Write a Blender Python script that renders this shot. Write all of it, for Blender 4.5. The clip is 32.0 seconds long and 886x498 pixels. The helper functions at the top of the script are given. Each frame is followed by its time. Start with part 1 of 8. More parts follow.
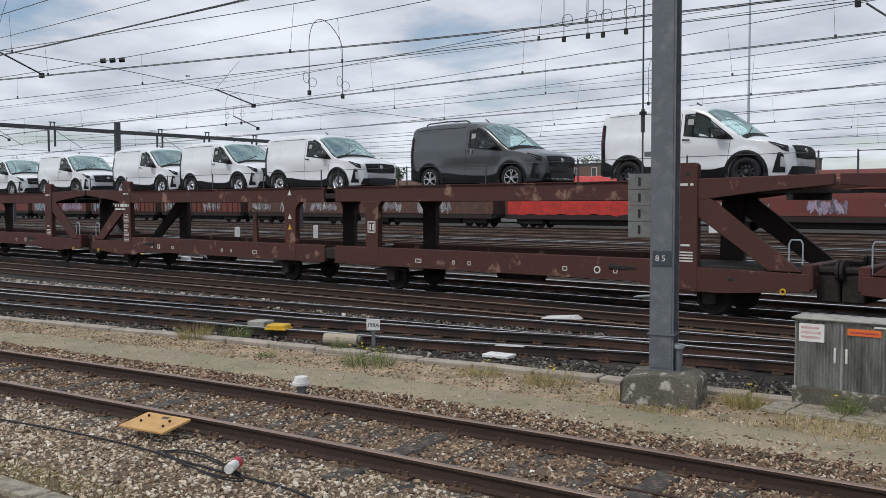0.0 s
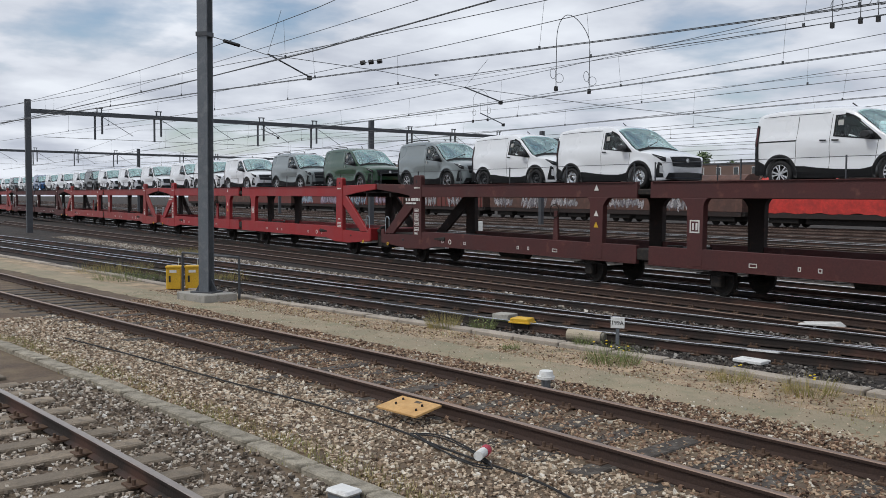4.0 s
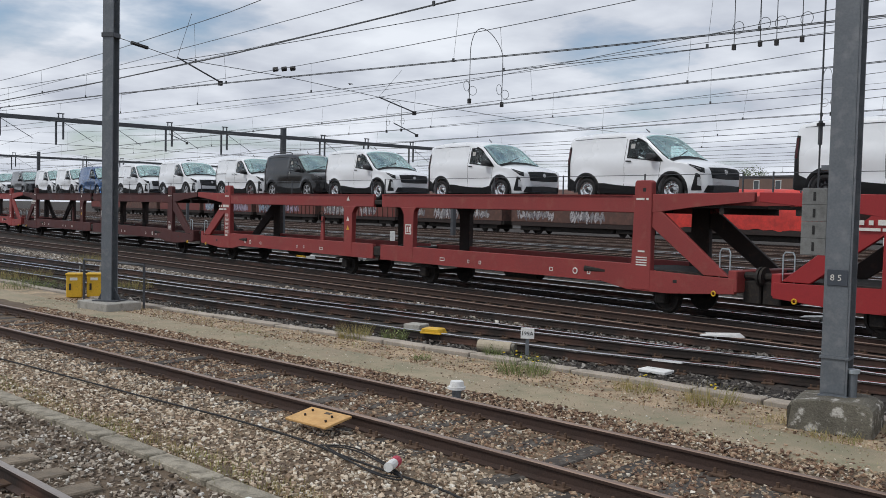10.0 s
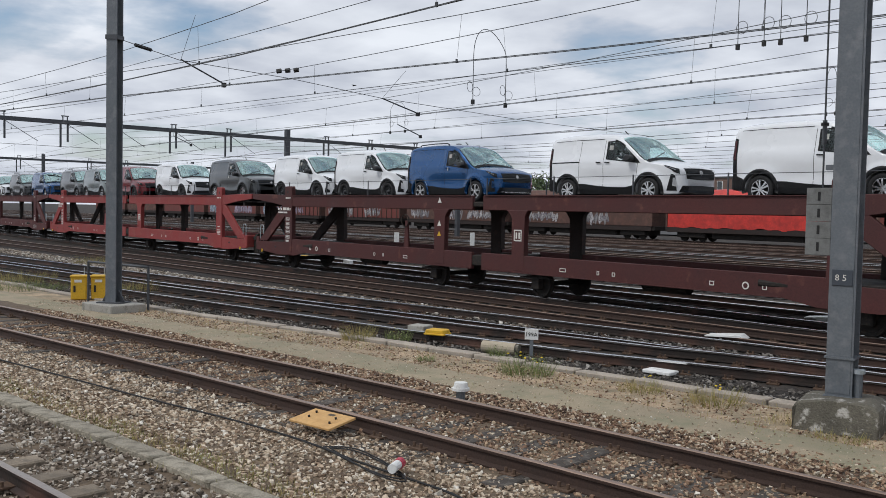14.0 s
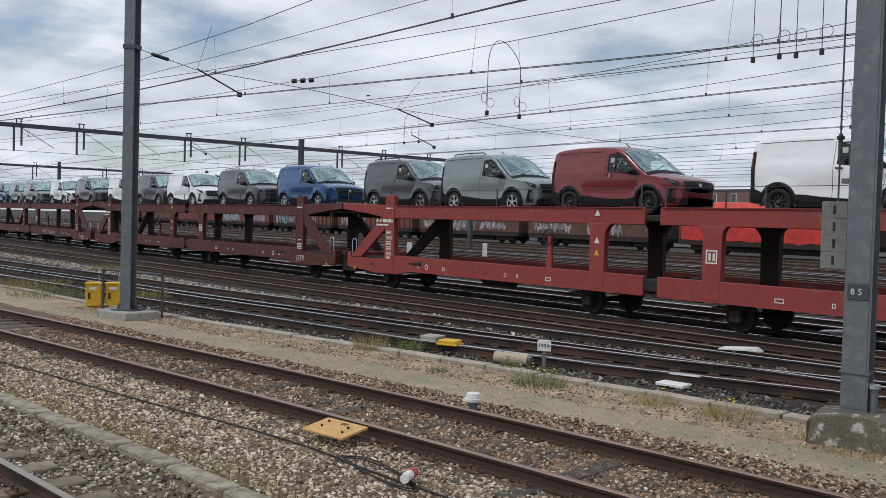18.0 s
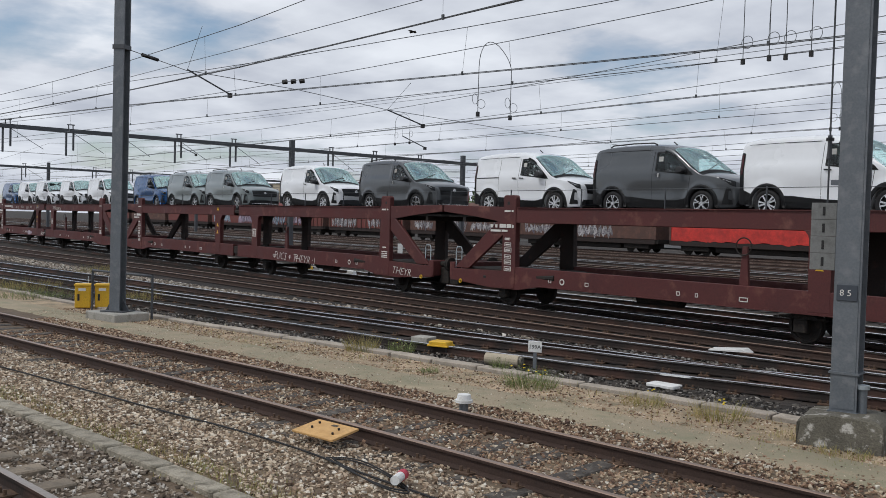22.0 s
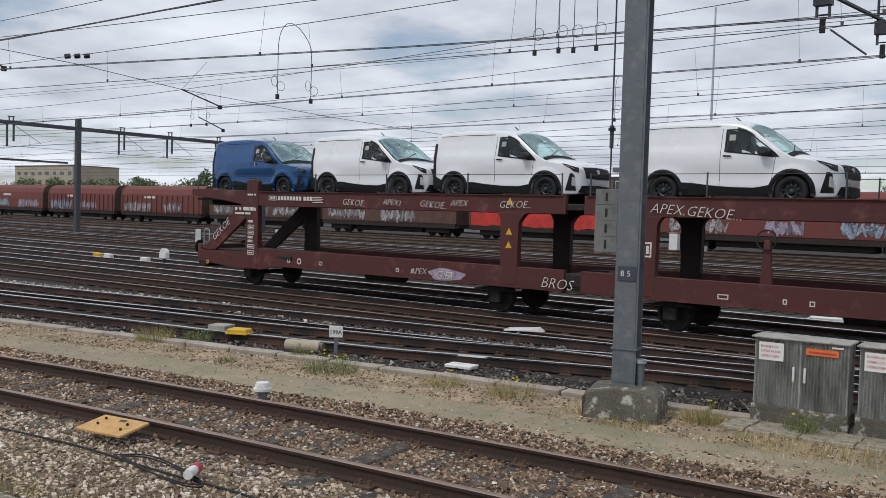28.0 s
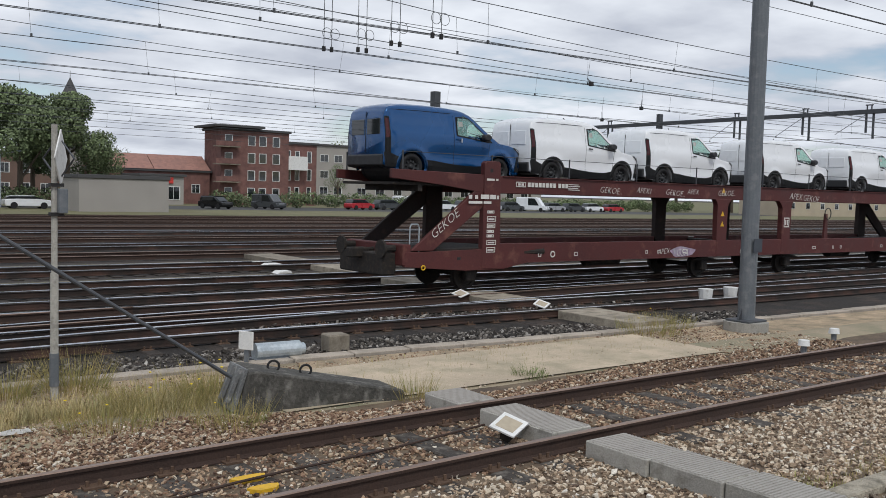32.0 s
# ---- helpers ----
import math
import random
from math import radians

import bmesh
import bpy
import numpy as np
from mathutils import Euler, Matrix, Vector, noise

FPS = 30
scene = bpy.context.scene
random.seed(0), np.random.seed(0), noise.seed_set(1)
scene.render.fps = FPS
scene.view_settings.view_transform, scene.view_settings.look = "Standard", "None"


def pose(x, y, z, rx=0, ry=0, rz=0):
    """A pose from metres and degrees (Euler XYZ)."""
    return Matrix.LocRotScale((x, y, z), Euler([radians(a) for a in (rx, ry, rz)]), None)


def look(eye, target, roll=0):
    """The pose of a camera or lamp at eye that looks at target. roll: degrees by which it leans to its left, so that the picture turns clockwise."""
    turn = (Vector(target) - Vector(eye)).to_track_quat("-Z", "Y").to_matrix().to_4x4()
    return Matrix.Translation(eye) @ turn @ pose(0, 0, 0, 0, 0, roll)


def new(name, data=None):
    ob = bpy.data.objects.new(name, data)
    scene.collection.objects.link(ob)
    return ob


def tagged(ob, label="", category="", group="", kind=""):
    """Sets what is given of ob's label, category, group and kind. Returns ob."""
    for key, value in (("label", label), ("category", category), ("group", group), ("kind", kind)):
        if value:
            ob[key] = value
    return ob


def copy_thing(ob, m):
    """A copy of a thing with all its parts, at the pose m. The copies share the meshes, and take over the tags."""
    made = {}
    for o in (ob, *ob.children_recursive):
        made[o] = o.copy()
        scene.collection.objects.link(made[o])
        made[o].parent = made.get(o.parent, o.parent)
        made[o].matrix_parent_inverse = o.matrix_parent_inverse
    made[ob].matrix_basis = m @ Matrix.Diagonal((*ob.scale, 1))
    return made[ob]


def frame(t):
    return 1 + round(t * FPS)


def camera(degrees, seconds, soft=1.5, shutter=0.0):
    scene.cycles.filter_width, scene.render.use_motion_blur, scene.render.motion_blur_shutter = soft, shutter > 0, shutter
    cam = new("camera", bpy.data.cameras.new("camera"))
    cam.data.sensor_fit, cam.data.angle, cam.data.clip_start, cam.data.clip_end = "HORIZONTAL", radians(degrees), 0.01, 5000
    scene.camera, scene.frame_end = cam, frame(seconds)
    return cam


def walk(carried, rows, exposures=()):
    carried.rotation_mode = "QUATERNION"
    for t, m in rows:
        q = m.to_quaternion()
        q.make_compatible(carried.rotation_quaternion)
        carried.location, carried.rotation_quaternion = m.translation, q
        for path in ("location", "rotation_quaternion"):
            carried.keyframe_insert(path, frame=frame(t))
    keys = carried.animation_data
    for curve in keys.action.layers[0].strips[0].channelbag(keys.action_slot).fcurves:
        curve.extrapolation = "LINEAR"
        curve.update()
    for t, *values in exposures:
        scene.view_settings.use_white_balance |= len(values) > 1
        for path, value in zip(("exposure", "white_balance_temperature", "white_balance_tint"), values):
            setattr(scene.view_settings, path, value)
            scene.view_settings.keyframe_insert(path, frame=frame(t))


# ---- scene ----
# ---------- camera and its path ----------
HEIGHT = 2.32
CAMERA_ROWS = (
    (0.0, 0.024, 0.042, 40.79, -2.90, -0.16),
    (0.5, 0.024, 0.000, 44.59, -2.81, -0.05),
    (1.0, 0.007, -0.029, 48.59, -2.82, -0.08),
    (1.5, 0.008, -0.040, 51.95, -3.01, -0.19),
    (2.0, 0.001, -0.063, 54.42, -3.21, -0.19),
    (2.5, -0.003, -0.069, 56.64, -3.25, -0.05),
    (4.5, -0.043, -0.070, 54.83, -3.04, 0.86),
    (5.0, -0.050, -0.063, 53.22, -2.74, 1.04),
    (5.5, -0.044, -0.058, 52.04, -2.76, 1.15),
    (6.0, -0.035, -0.075, 51.32, -2.70, 1.26),
    (6.5, -0.054, -0.058, 51.22, -2.60, 1.23),
    (7.0, -0.060, -0.057, 51.26, -2.70, 1.22),
    (7.5, -0.039, -0.062, 50.99, -2.71, 1.23),
    (8.0, -0.039, -0.050, 50.91, -2.71, 1.10),
    (8.5, -0.047, -0.049, 50.95, -2.83, 1.16),
    (9.0, -0.046, -0.057, 50.79, -2.66, 1.20),
    (9.5, -0.042, -0.059, 50.59, -2.46, 1.18),
    (10.0, -0.046, -0.063, 50.24, -2.48, 1.33),
    (10.5, -0.042, -0.065, 49.40, -2.45, 1.43),
    (11.0, -0.021, -0.054, 47.81, -2.48, 1.43),
    (11.5, -0.030, -0.032, 46.33, -2.58, 1.51),
    (12.0, -0.046, -0.032, 46.55, -2.57, 1.47),
    (12.5, -0.031, -0.050, 47.15, -2.32, 1.27),
    (13.0, -0.049, -0.042, 48.33, -2.39, 1.21),
    (13.5, -0.048, -0.045, 49.55, -2.44, 1.30),
    (14.0, -0.051, -0.047, 50.51, -2.42, 1.15),
    (14.5, -0.042, -0.059, 51.55, -1.98, 1.15),
    (15.0, -0.048, -0.066, 52.49, -1.86, 1.28),
    (15.5, -0.039, -0.076, 53.31, -1.89, 1.40),
    (17.5, -0.049, -0.061, 52.12, -1.85, 1.40),
    (18.0, -0.047, -0.075, 51.30, -1.78, 1.62),
    (18.5, -0.048, -0.059, 50.32, -1.63, 1.77),
    (19.0, -0.046, -0.069, 50.02, -1.53, 1.85),
    (19.5, -0.054, -0.067, 50.18, -1.58, 1.73),
    (20.0, -0.057, -0.069, 50.56, -1.74, 1.60),
    (20.5, -0.058, -0.068, 50.96, -1.85, 1.59),
    (21.0, -0.068, -0.059, 51.19, -1.73, 1.46),
    (21.5, -0.048, -0.074, 51.18, -1.54, 1.57),
    (22.0, -0.053, -0.067, 50.73, -1.69, 1.64),
    (22.5, -0.060, -0.061, 49.61, -1.94, 1.63),
    (23.0, -0.052, -0.053, 48.12, -2.03, 1.55),
    (23.5, -0.041, -0.034, 46.58, -1.82, 1.50),
    (24.0, -0.041, -0.035, 45.40, -1.83, 1.58),
    (24.5, -0.049, -0.034, 44.75, -1.99, 1.52),
    (25.0, -0.044, -0.035, 43.95, -2.13, 1.49),
    (25.5, -0.035, -0.032, 42.83, -2.09, 1.50),
    (27.5, -0.035, -0.007, 40.12, -2.21, 1.69),
    (28.0, -0.040, 0.010, 38.37, -2.29, 1.70),
    (28.5, -0.020, 0.028, 35.13, -2.58, 1.61),
    (29.0, -0.025, 0.041, 29.73, -2.83, 1.42),
    (29.3, 0.016, 0.019, 24.84, -2.87, 1.26),
    (29.5, 0.001, 0.027, 20.62, -2.96, 1.19),
    (30.0, 0.103, 0.153, 9.41, -2.95, 1.21),
    (30.2, 0.177, 0.202, 4.73, -2.88, 1.30),
    (30.4, 0.207, 0.219, -0.18, -2.83, 1.77),
    (30.5, 0.234, 0.238, -2.66, -2.88, 1.84),
    (30.6, 0.240, 0.252, -5.29, -2.94, 1.89),
    (31.0, 0.236, 0.345, -16.13, -3.21, 1.74),
    (31.5, 0.261, 0.448, -28.19, -3.54, 1.01),
    (32.0, 0.375, 0.527, -37.09, -3.50, 1.53),
)
TRAIN_ROWS = ((0.0, 0.00), (1.0, 7.45), (2.0, 14.93), (2.5, 18.75), (4.5, 34.17), (6.0, 45.85), (8.0, 61.57), (10.0, 77.62), (12.0, 93.75), (14.0, 110.01), (15.5, 122.47), (17.5, 139.20), (19.0, 151.92), (21.0, 168.71), (23.0, 185.96), (24.5, 199.05), (27.5, 225.59), (28.0, 230.04), (29.5, 243.68), (30.5, 252.36), (32.0, 265.62))


cam = camera(52.07, 32.0, soft=0.75)
walk(cam, [(t, pose(x, y, HEIGHT, 90 + p, 0, w) @ pose(0, 0, 0, 0, 0, r)) for t, x, y, w, p, r in CAMERA_ROWS], ((0.0, -0.02), (13.0, -0.04), (19.0, -0.04), (22.0, -0.09), (25.0, -0.05), (29.8, -0.04), (30.9, 0.08), (32.0, -0.03)))

# ---------- world, sun ----------
SUN_AZ, SUN_EL = 200.0, 52.0
world = bpy.data.worlds.new("sky")
scene.world = world
world.use_nodes = True
wn, wl = world.node_tree.nodes, world.node_tree.links
wn.clear()
w_out = wn.new("ShaderNodeOutputWorld")
w_bg = wn.new("ShaderNodeBackground")
w_sky = wn.new("ShaderNodeTexSky")
w_sky.sky_type = "NISHITA"
w_sky.sun_disc = False
w_sky.sun_elevation = radians(SUN_EL)
w_sky.sun_rotation = radians(SUN_AZ)
w_co = wn.new("ShaderNodeTexCoord")
w_sep = wn.new("ShaderNodeSeparateXYZ")
wl.new(w_co.outputs["Generated"], w_sep.inputs[0])
# the cloud layer: the direction is laid onto a flat ceiling, so that clouds flatten towards the horizon
w_up = wn.new("ShaderNodeMath"); w_up.operation = "ADD"; w_up.inputs[1].default_value = 0.16
w_abs = wn.new("ShaderNodeMath"); w_abs.operation = "ABSOLUTE"
wl.new(w_sep.outputs[2], w_abs.inputs[0]); wl.new(w_abs.outputs[0], w_up.inputs[0])
w_dx = wn.new("ShaderNodeMath"); w_dx.operation = "DIVIDE"
w_dy = wn.new("ShaderNodeMath"); w_dy.operation = "DIVIDE"
wl.new(w_sep.outputs[0], w_dx.inputs[0]); wl.new(w_up.outputs[0], w_dx.inputs[1])
wl.new(w_sep.outputs[1], w_dy.inputs[0]); wl.new(w_up.outputs[0], w_dy.inputs[1])
w_com = wn.new("ShaderNodeCombineXYZ")
wl.new(w_dx.outputs[0], w_com.inputs[0]); wl.new(w_dy.outputs[0], w_com.inputs[1])
w_n1 = wn.new("ShaderNodeTexNoise")
w_n1.inputs["Scale"].default_value, w_n1.inputs["Detail"].default_value, w_n1.inputs["Roughness"].default_value = 0.95, 7.0, 0.56
wl.new(w_com.outputs[0], w_n1.inputs["Vector"])
w_n2 = wn.new("ShaderNodeTexNoise")
w_n2.inputs["Scale"].default_value, w_n2.inputs["Detail"].default_value = 1.9, 5.0
wl.new(w_com.outputs[0], w_n2.inputs["Vector"])
w_cov = wn.new("ShaderNodeValToRGB")
w_cov.color_ramp.elements[0].position, w_cov.color_ramp.elements[1].position = 0.335, 0.475
wl.new(w_n1.outputs[0], w_cov.inputs[0])
w_shade = wn.new("ShaderNodeValToRGB")
w_shade.color_ramp.elements[0].position, w_shade.color_ramp.elements[1].position = 0.36, 0.66
w_shade.color_ramp.elements[0].color = (0.52, 0.56, 0.65, 1)
w_shade.color_ramp.elements[1].color = (0.85, 0.895, 0.97, 1)
wl.new(w_n2.outputs[0], w_shade.inputs[0])
w_gain = wn.new("ShaderNodeMixRGB"); w_gain.blend_type = "MULTIPLY"; w_gain.inputs[0].default_value = 1.0
w_gain.inputs[2].default_value = (0.115, 0.115, 0.115, 1)
wl.new(w_sky.outputs[0], w_gain.inputs[1])
w_mix = wn.new("ShaderNodeMixRGB")
wl.new(w_cov.outputs[0], w_mix.inputs[0]); wl.new(w_gain.outputs[0], w_mix.inputs[1]); wl.new(w_shade.outputs[0], w_mix.inputs[2])
wl.new(w_mix.outputs[0], w_bg.inputs[0]); wl.new(w_bg.outputs[0], w_out.inputs[0])
w_bg.inputs[1].default_value = 1.0

sun = new("sun", bpy.data.lights.new("sun", "SUN"))
sun.data.energy, sun.data.angle, sun.data.color = 1.5, radians(12), (1.0, 0.97, 0.92)
sun_dir = Vector((math.sin(radians(SUN_AZ)) * math.cos(radians(SUN_EL)), math.cos(radians(SUN_AZ)) * math.cos(radians(SUN_EL)), math.sin(radians(SUN_EL))))
sun.matrix_world = look(sun_dir * 50, (0, 0, 0))

# ---------- materials ----------
def surface(name, color, rough=0.7, metal=0.0, vary=0.25, scale=3.0, fine=40.0, bump=0.15, second=None, amount=0.45, spread=0.08, piece=0.0, island=0.0, coat=0.0, streak=1.0):
    """A worn surface: base colour with coarse and fine variation, an optional second colour in patches, relief."""
    m = bpy.data.materials.new(name)
    m.use_nodes = True
    n, l = m.node_tree.nodes, m.node_tree.links
    b = n["Principled BSDF"]
    b.inputs["Metallic"].default_value = metal
    b.inputs["Coat Weight"].default_value = coat
    co = n.new("ShaderNodeTexCoord")
    mp = n.new("ShaderNodeMapping")
    mp.inputs["Scale"].default_value = (1, 1, 1 / streak)
    l.new(co.outputs["Object"], mp.inputs[0])
    n1 = n.new("ShaderNodeTexNoise")
    n1.inputs["Scale"].default_value, n1.inputs["Detail"].default_value = scale, 5.0
    l.new(mp.outputs[0], n1.inputs["Vector"])
    n2 = n.new("ShaderNodeTexNoise")
    n2.inputs["Scale"].default_value, n2.inputs["Detail"].default_value = fine, 3.0
    l.new(co.outputs["Object"], n2.inputs["Vector"])
    add = n.new("ShaderNodeMath"); add.operation = "ADD"
    l.new(n1.outputs[0], add.inputs[0]); l.new(n2.outputs[0], add.inputs[1])
    rng = n.new("ShaderNodeMapRange")
    rng.inputs[1].default_value, rng.inputs[2].default_value = 0.65, 1.35
    rng.inputs[3].default_value, rng.inputs[4].default_value = 1 - vary, 1 + vary
    l.new(add.outputs[0], rng.inputs[0])
    value = rng.outputs[0]
    for weight, kind, socket in ((piece, "ShaderNodeObjectInfo", "Random"), (island, "ShaderNodeNewGeometry", "Random Per Island")):
        if weight:
            src = n.new(kind)
            r2 = n.new("ShaderNodeMapRange")
            r2.inputs[3].default_value, r2.inputs[4].default_value = 1 - weight, 1 + weight
            l.new(src.outputs[socket], r2.inputs[0])
            mu = n.new("ShaderNodeMath"); mu.operation = "MULTIPLY"
            l.new(value, mu.inputs[0]); l.new(r2.outputs[0], mu.inputs[1])
            value = mu.outputs[0]
    base = n.new("ShaderNodeMixRGB"); base.blend_type = "MULTIPLY"; base.inputs[0].default_value = 1.0
    base.inputs[1].default_value = (*color, 1)
    l.new(value, base.inputs[2])
    last = base.outputs[0]
    if second:
        n3 = n.new("ShaderNodeTexNoise")
        n3.inputs["Scale"].default_value, n3.inputs["Detail"].default_value, n3.inputs["Roughness"].default_value = scale * 2.3, 8.0, 0.62
        l.new(mp.outputs[0], n3.inputs["Vector"])
        rp = n.new("ShaderNodeMapRange")
        rp.inputs[1].default_value, rp.inputs[2].default_value = 1 - amount - spread, 1 - amount + spread
        l.new(n3.outputs[0], rp.inputs[0])
        mx = n.new("ShaderNodeMixRGB")
        mx.inputs[2].default_value = (*second, 1)
        l.new(rp.outputs[0], mx.inputs[0]); l.new(last, mx.inputs[1])
        last = mx.outputs[0]
    l.new(last, b.inputs["Base Color"])
    rr = n.new("ShaderNodeMapRange")
    rr.inputs[1].default_value, rr.inputs[2].default_value = 0.3, 0.7
    rr.inputs[3].default_value, rr.inputs[4].default_value = max(0.03, rough - 0.1), min(1, rough + 0.1)
    l.new(n1.outputs[0], rr.inputs[0]); l.new(rr.outputs[0], b.inputs["Roughness"])
    if bump:
        bp = n.new("ShaderNodeBump")
        bp.inputs["Strength"].default_value, bp.inputs["Distance"].default_value = bump, 0.02
        l.new(n2.outputs[0], bp.inputs["Height"]); l.new(bp.outputs[0], b.inputs["Normal"])
    return m


def glassy(name, color, rough=0.03):
    m = bpy.data.materials.new(name)
    m.use_nodes = True
    b = m.node_tree.nodes["Principled BSDF"]
    b.inputs["Base Color"].default_value = (*color, 1)
    b.inputs["Roughness"].default_value = rough
    b.inputs["IOR"].default_value = 1.52
    b.inputs["Specular IOR Level"].default_value = 0.9
    return m


def pane(name, tint, ior=1.52, sheen=(1, 1, 1)):
    """Thin clear glass: what lies behind shows through its tint, gloss follows the angle."""
    m = bpy.data.materials.new(name)
    m.use_nodes = True
    n, l = m.node_tree.nodes, m.node_tree.links
    n.clear()
    out, mix, fr = n.new("ShaderNodeOutputMaterial"), n.new("ShaderNodeMixShader"), n.new("ShaderNodeFresnel")
    clear, gloss = n.new("ShaderNodeBsdfTransparent"), n.new("ShaderNodeBsdfGlossy")
    clear.inputs[0].default_value = (*tint, 1)
    gloss.inputs["Color"].default_value = (*sheen, 1)
    gloss.inputs["Roughness"].default_value = 0.02
    fr.inputs["IOR"].default_value = ior
    l.new(fr.outputs[0], mix.inputs[0]); l.new(clear.outputs[0], mix.inputs[1]); l.new(gloss.outputs[0], mix.inputs[2])
    l.new(mix.outputs[0], out.inputs[0])
    return m


# bed colour darkened to give shade in the gaps between loose stones
M_BALLAST_SHADED = surface("ballast bed", (0.105, 0.074, 0.050), 0.95, 0, 0.4, 0.9, 30, 0.9, (0.20, 0.150, 0.095), 0.42, 0.15)
M_DARKBED = surface("sooty ballast bed", (0.017, 0.013, 0.010), 0.95, 0, 0.45, 0.6, 26, 0.9, (0.075, 0.052, 0.038), 0.39, 0.12)


def rubble(name, tones):
    """Broken stone: each piece takes its own tone from a short range, with fine grain."""
    m = surface(name, (0.8, 0.8, 0.8), 0.93, 0, 0.3, 8, 60, 0.3)
    n, l = m.node_tree.nodes, m.node_tree.links
    b = n["Principled BSDF"]
    grain = b.inputs["Base Color"].links[0].from_socket
    geo = n.new("ShaderNodeNewGeometry")
    ramp = n.new("ShaderNodeValToRGB")
    e = ramp.color_ramp.elements
    while len(e) < len(tones):
        e.new(0.5)
    for k, (at, colour) in enumerate(tones):
        e[k].position, e[k].color = at, (*colour, 1)
    l.new(geo.outputs["Random Per Island"], ramp.inputs[0])
    mu = n.new("ShaderNodeMixRGB"); mu.blend_type = "MULTIPLY"; mu.inputs[0].default_value = 1.0
    l.new(ramp.outputs[0], mu.inputs[1]); l.new(grain, mu.inputs[2])
    l.new(mu.outputs[0], b.inputs["Base Color"])
    return m


M_STONE = rubble("ballast stones", ((0.0, (0.12, 0.080, 0.056)), (0.2, (0.34, 0.240, 0.160)), (0.45, (0.56, 0.425, 0.300)), (0.7, (0.72, 0.59, 0.44)), (0.92, (0.82, 0.73, 0.59)), (1.0, (0.90, 0.85, 0.76))))
M_STONE_G = rubble("grey ballast stones", ((0.0, (0.10, 0.078, 0.060)), (0.25, (0.28, 0.222, 0.172)), (0.5, (0.45, 0.375, 0.295)), (0.75, (0.59, 0.52, 0.43)), (0.92, (0.70, 0.65, 0.57)), (1.0, (0.84, 0.81, 0.75))))
M_STONE_B = rubble("brown ballast stones", ((0.0, (0.07, 0.042, 0.031)), (0.25, (0.24, 0.142, 0.092)), (0.5, (0.39, 0.250, 0.160)), (0.75, (0.55, 0.40, 0.265)), (0.92, (0.67, 0.57, 0.43)), (1.0, (0.84, 0.78, 0.67))))
M_STONE_D = rubble("sooty ballast stones", ((0.0, (0.03, 0.026, 0.023)), (0.3, (0.085, 0.074, 0.064)), (0.6, (0.17, 0.15, 0.13)), (0.85, (0.28, 0.255, 0.225)), (1.0, (0.50, 0.47, 0.43))))
M_DUCT = surface("pale concrete duct covers", (0.40, 0.345, 0.285), 0.92, 0, 0.25, 1.3, 45, 0.4, (0.24, 0.21, 0.17), 0.42, 0.12, piece=0.15)
M_EDGING = surface("grimy kerb concrete", (0.34, 0.305, 0.24), 0.93, 0, 0.35, 2.6, 60, 0.6, (0.13, 0.115, 0.085), 0.44, 0.12, piece=0.15)
M_TILE = surface("weathered red roof tiles", (0.32, 0.17, 0.135), 0.85, 0, 0.2, 0.8, 9, 0.3, (0.24, 0.13, 0.11), 0.45, 0.12)
M_KERB = surface("dirty concrete duct covers", (0.30, 0.262, 0.205), 0.92, 0, 0.3, 1.3, 45, 0.4, (0.12, 0.10, 0.075), 0.42, 0.12, piece=0.2)
M_YARD = surface("sooty brown yard ballast", (0.040, 0.030, 0.024), 0.95, 0, 0.4, 0.25, 9, 0.8, (0.018, 0.014, 0.012), 0.48, 0.12)
M_CINDER = surface("pale trodden cinders", (0.17, 0.145, 0.105), 0.95, 0, 0.4, 0.22, 7, 0.8, (0.065, 0.062, 0.036), 0.46, 0.14)
M_SAND = surface("pale trodden sand", (0.50, 0.41, 0.30), 0.95, 0, 0.25, 0.9, 70, 0.6, (0.33, 0.29, 0.20), 0.42, 0.14)
M_PATH = surface("sandy path", (0.33, 0.272, 0.187), 0.95, 0, 0.25, 0.8, 70, 0.6, (0.22, 0.21, 0.135), 0.44, 0.14)
M_GRAVEL = surface("fine gravel", (0.46, 0.345, 0.23), 0.95, 0, 0.4, 1.2, 90, 0.8, (0.22, 0.185, 0.12), 0.48, 0.14)
M_CONCRETE = surface("weathered concrete", (0.36, 0.345, 0.31), 0.9, 0, 0.22, 2.2, 55, 0.35, (0.16, 0.15, 0.125), 0.38, 0.1, piece=0.14)
M_MOSSY = surface("mossy concrete", (0.115, 0.105, 0.082), 0.92, 0, 0.45, 3.2, 50, 0.6, (0.46, 0.44, 0.40), 0.40, 0.05)
M_ANCHOR = surface("blackened old concrete", (0.060, 0.057, 0.050), 0.92, 0, 0.5, 3.0, 30, 0.8, (0.19, 0.182, 0.162), 0.39, 0.10, streak=1.6)
M_OLDSTEEL = surface("weathered grey steel plate", (0.17, 0.175, 0.175), 0.65, 0.2, 0.3, 6, 40, 0.2, (0.36, 0.36, 0.35), 0.38, 0.08)
M_PLANK = surface("pale dusty sleeper wood", (0.24, 0.195, 0.145), 0.92, 0, 0.3, 3, 50, 0.5, (0.13, 0.11, 0.085), 0.42, 0.12, piece=0.25)
M_RAIL = surface("rusty rail web", (0.048, 0.028, 0.021), 0.8, 0.15, 0.35, 3, 50, 0.3)
M_RAIL_D = surface("oily dark rail web", (0.020, 0.013, 0.010), 0.7, 0.1, 0.35, 0.4, 50, 0.2, (0.085, 0.040, 0.027), 0.44, 0.12)
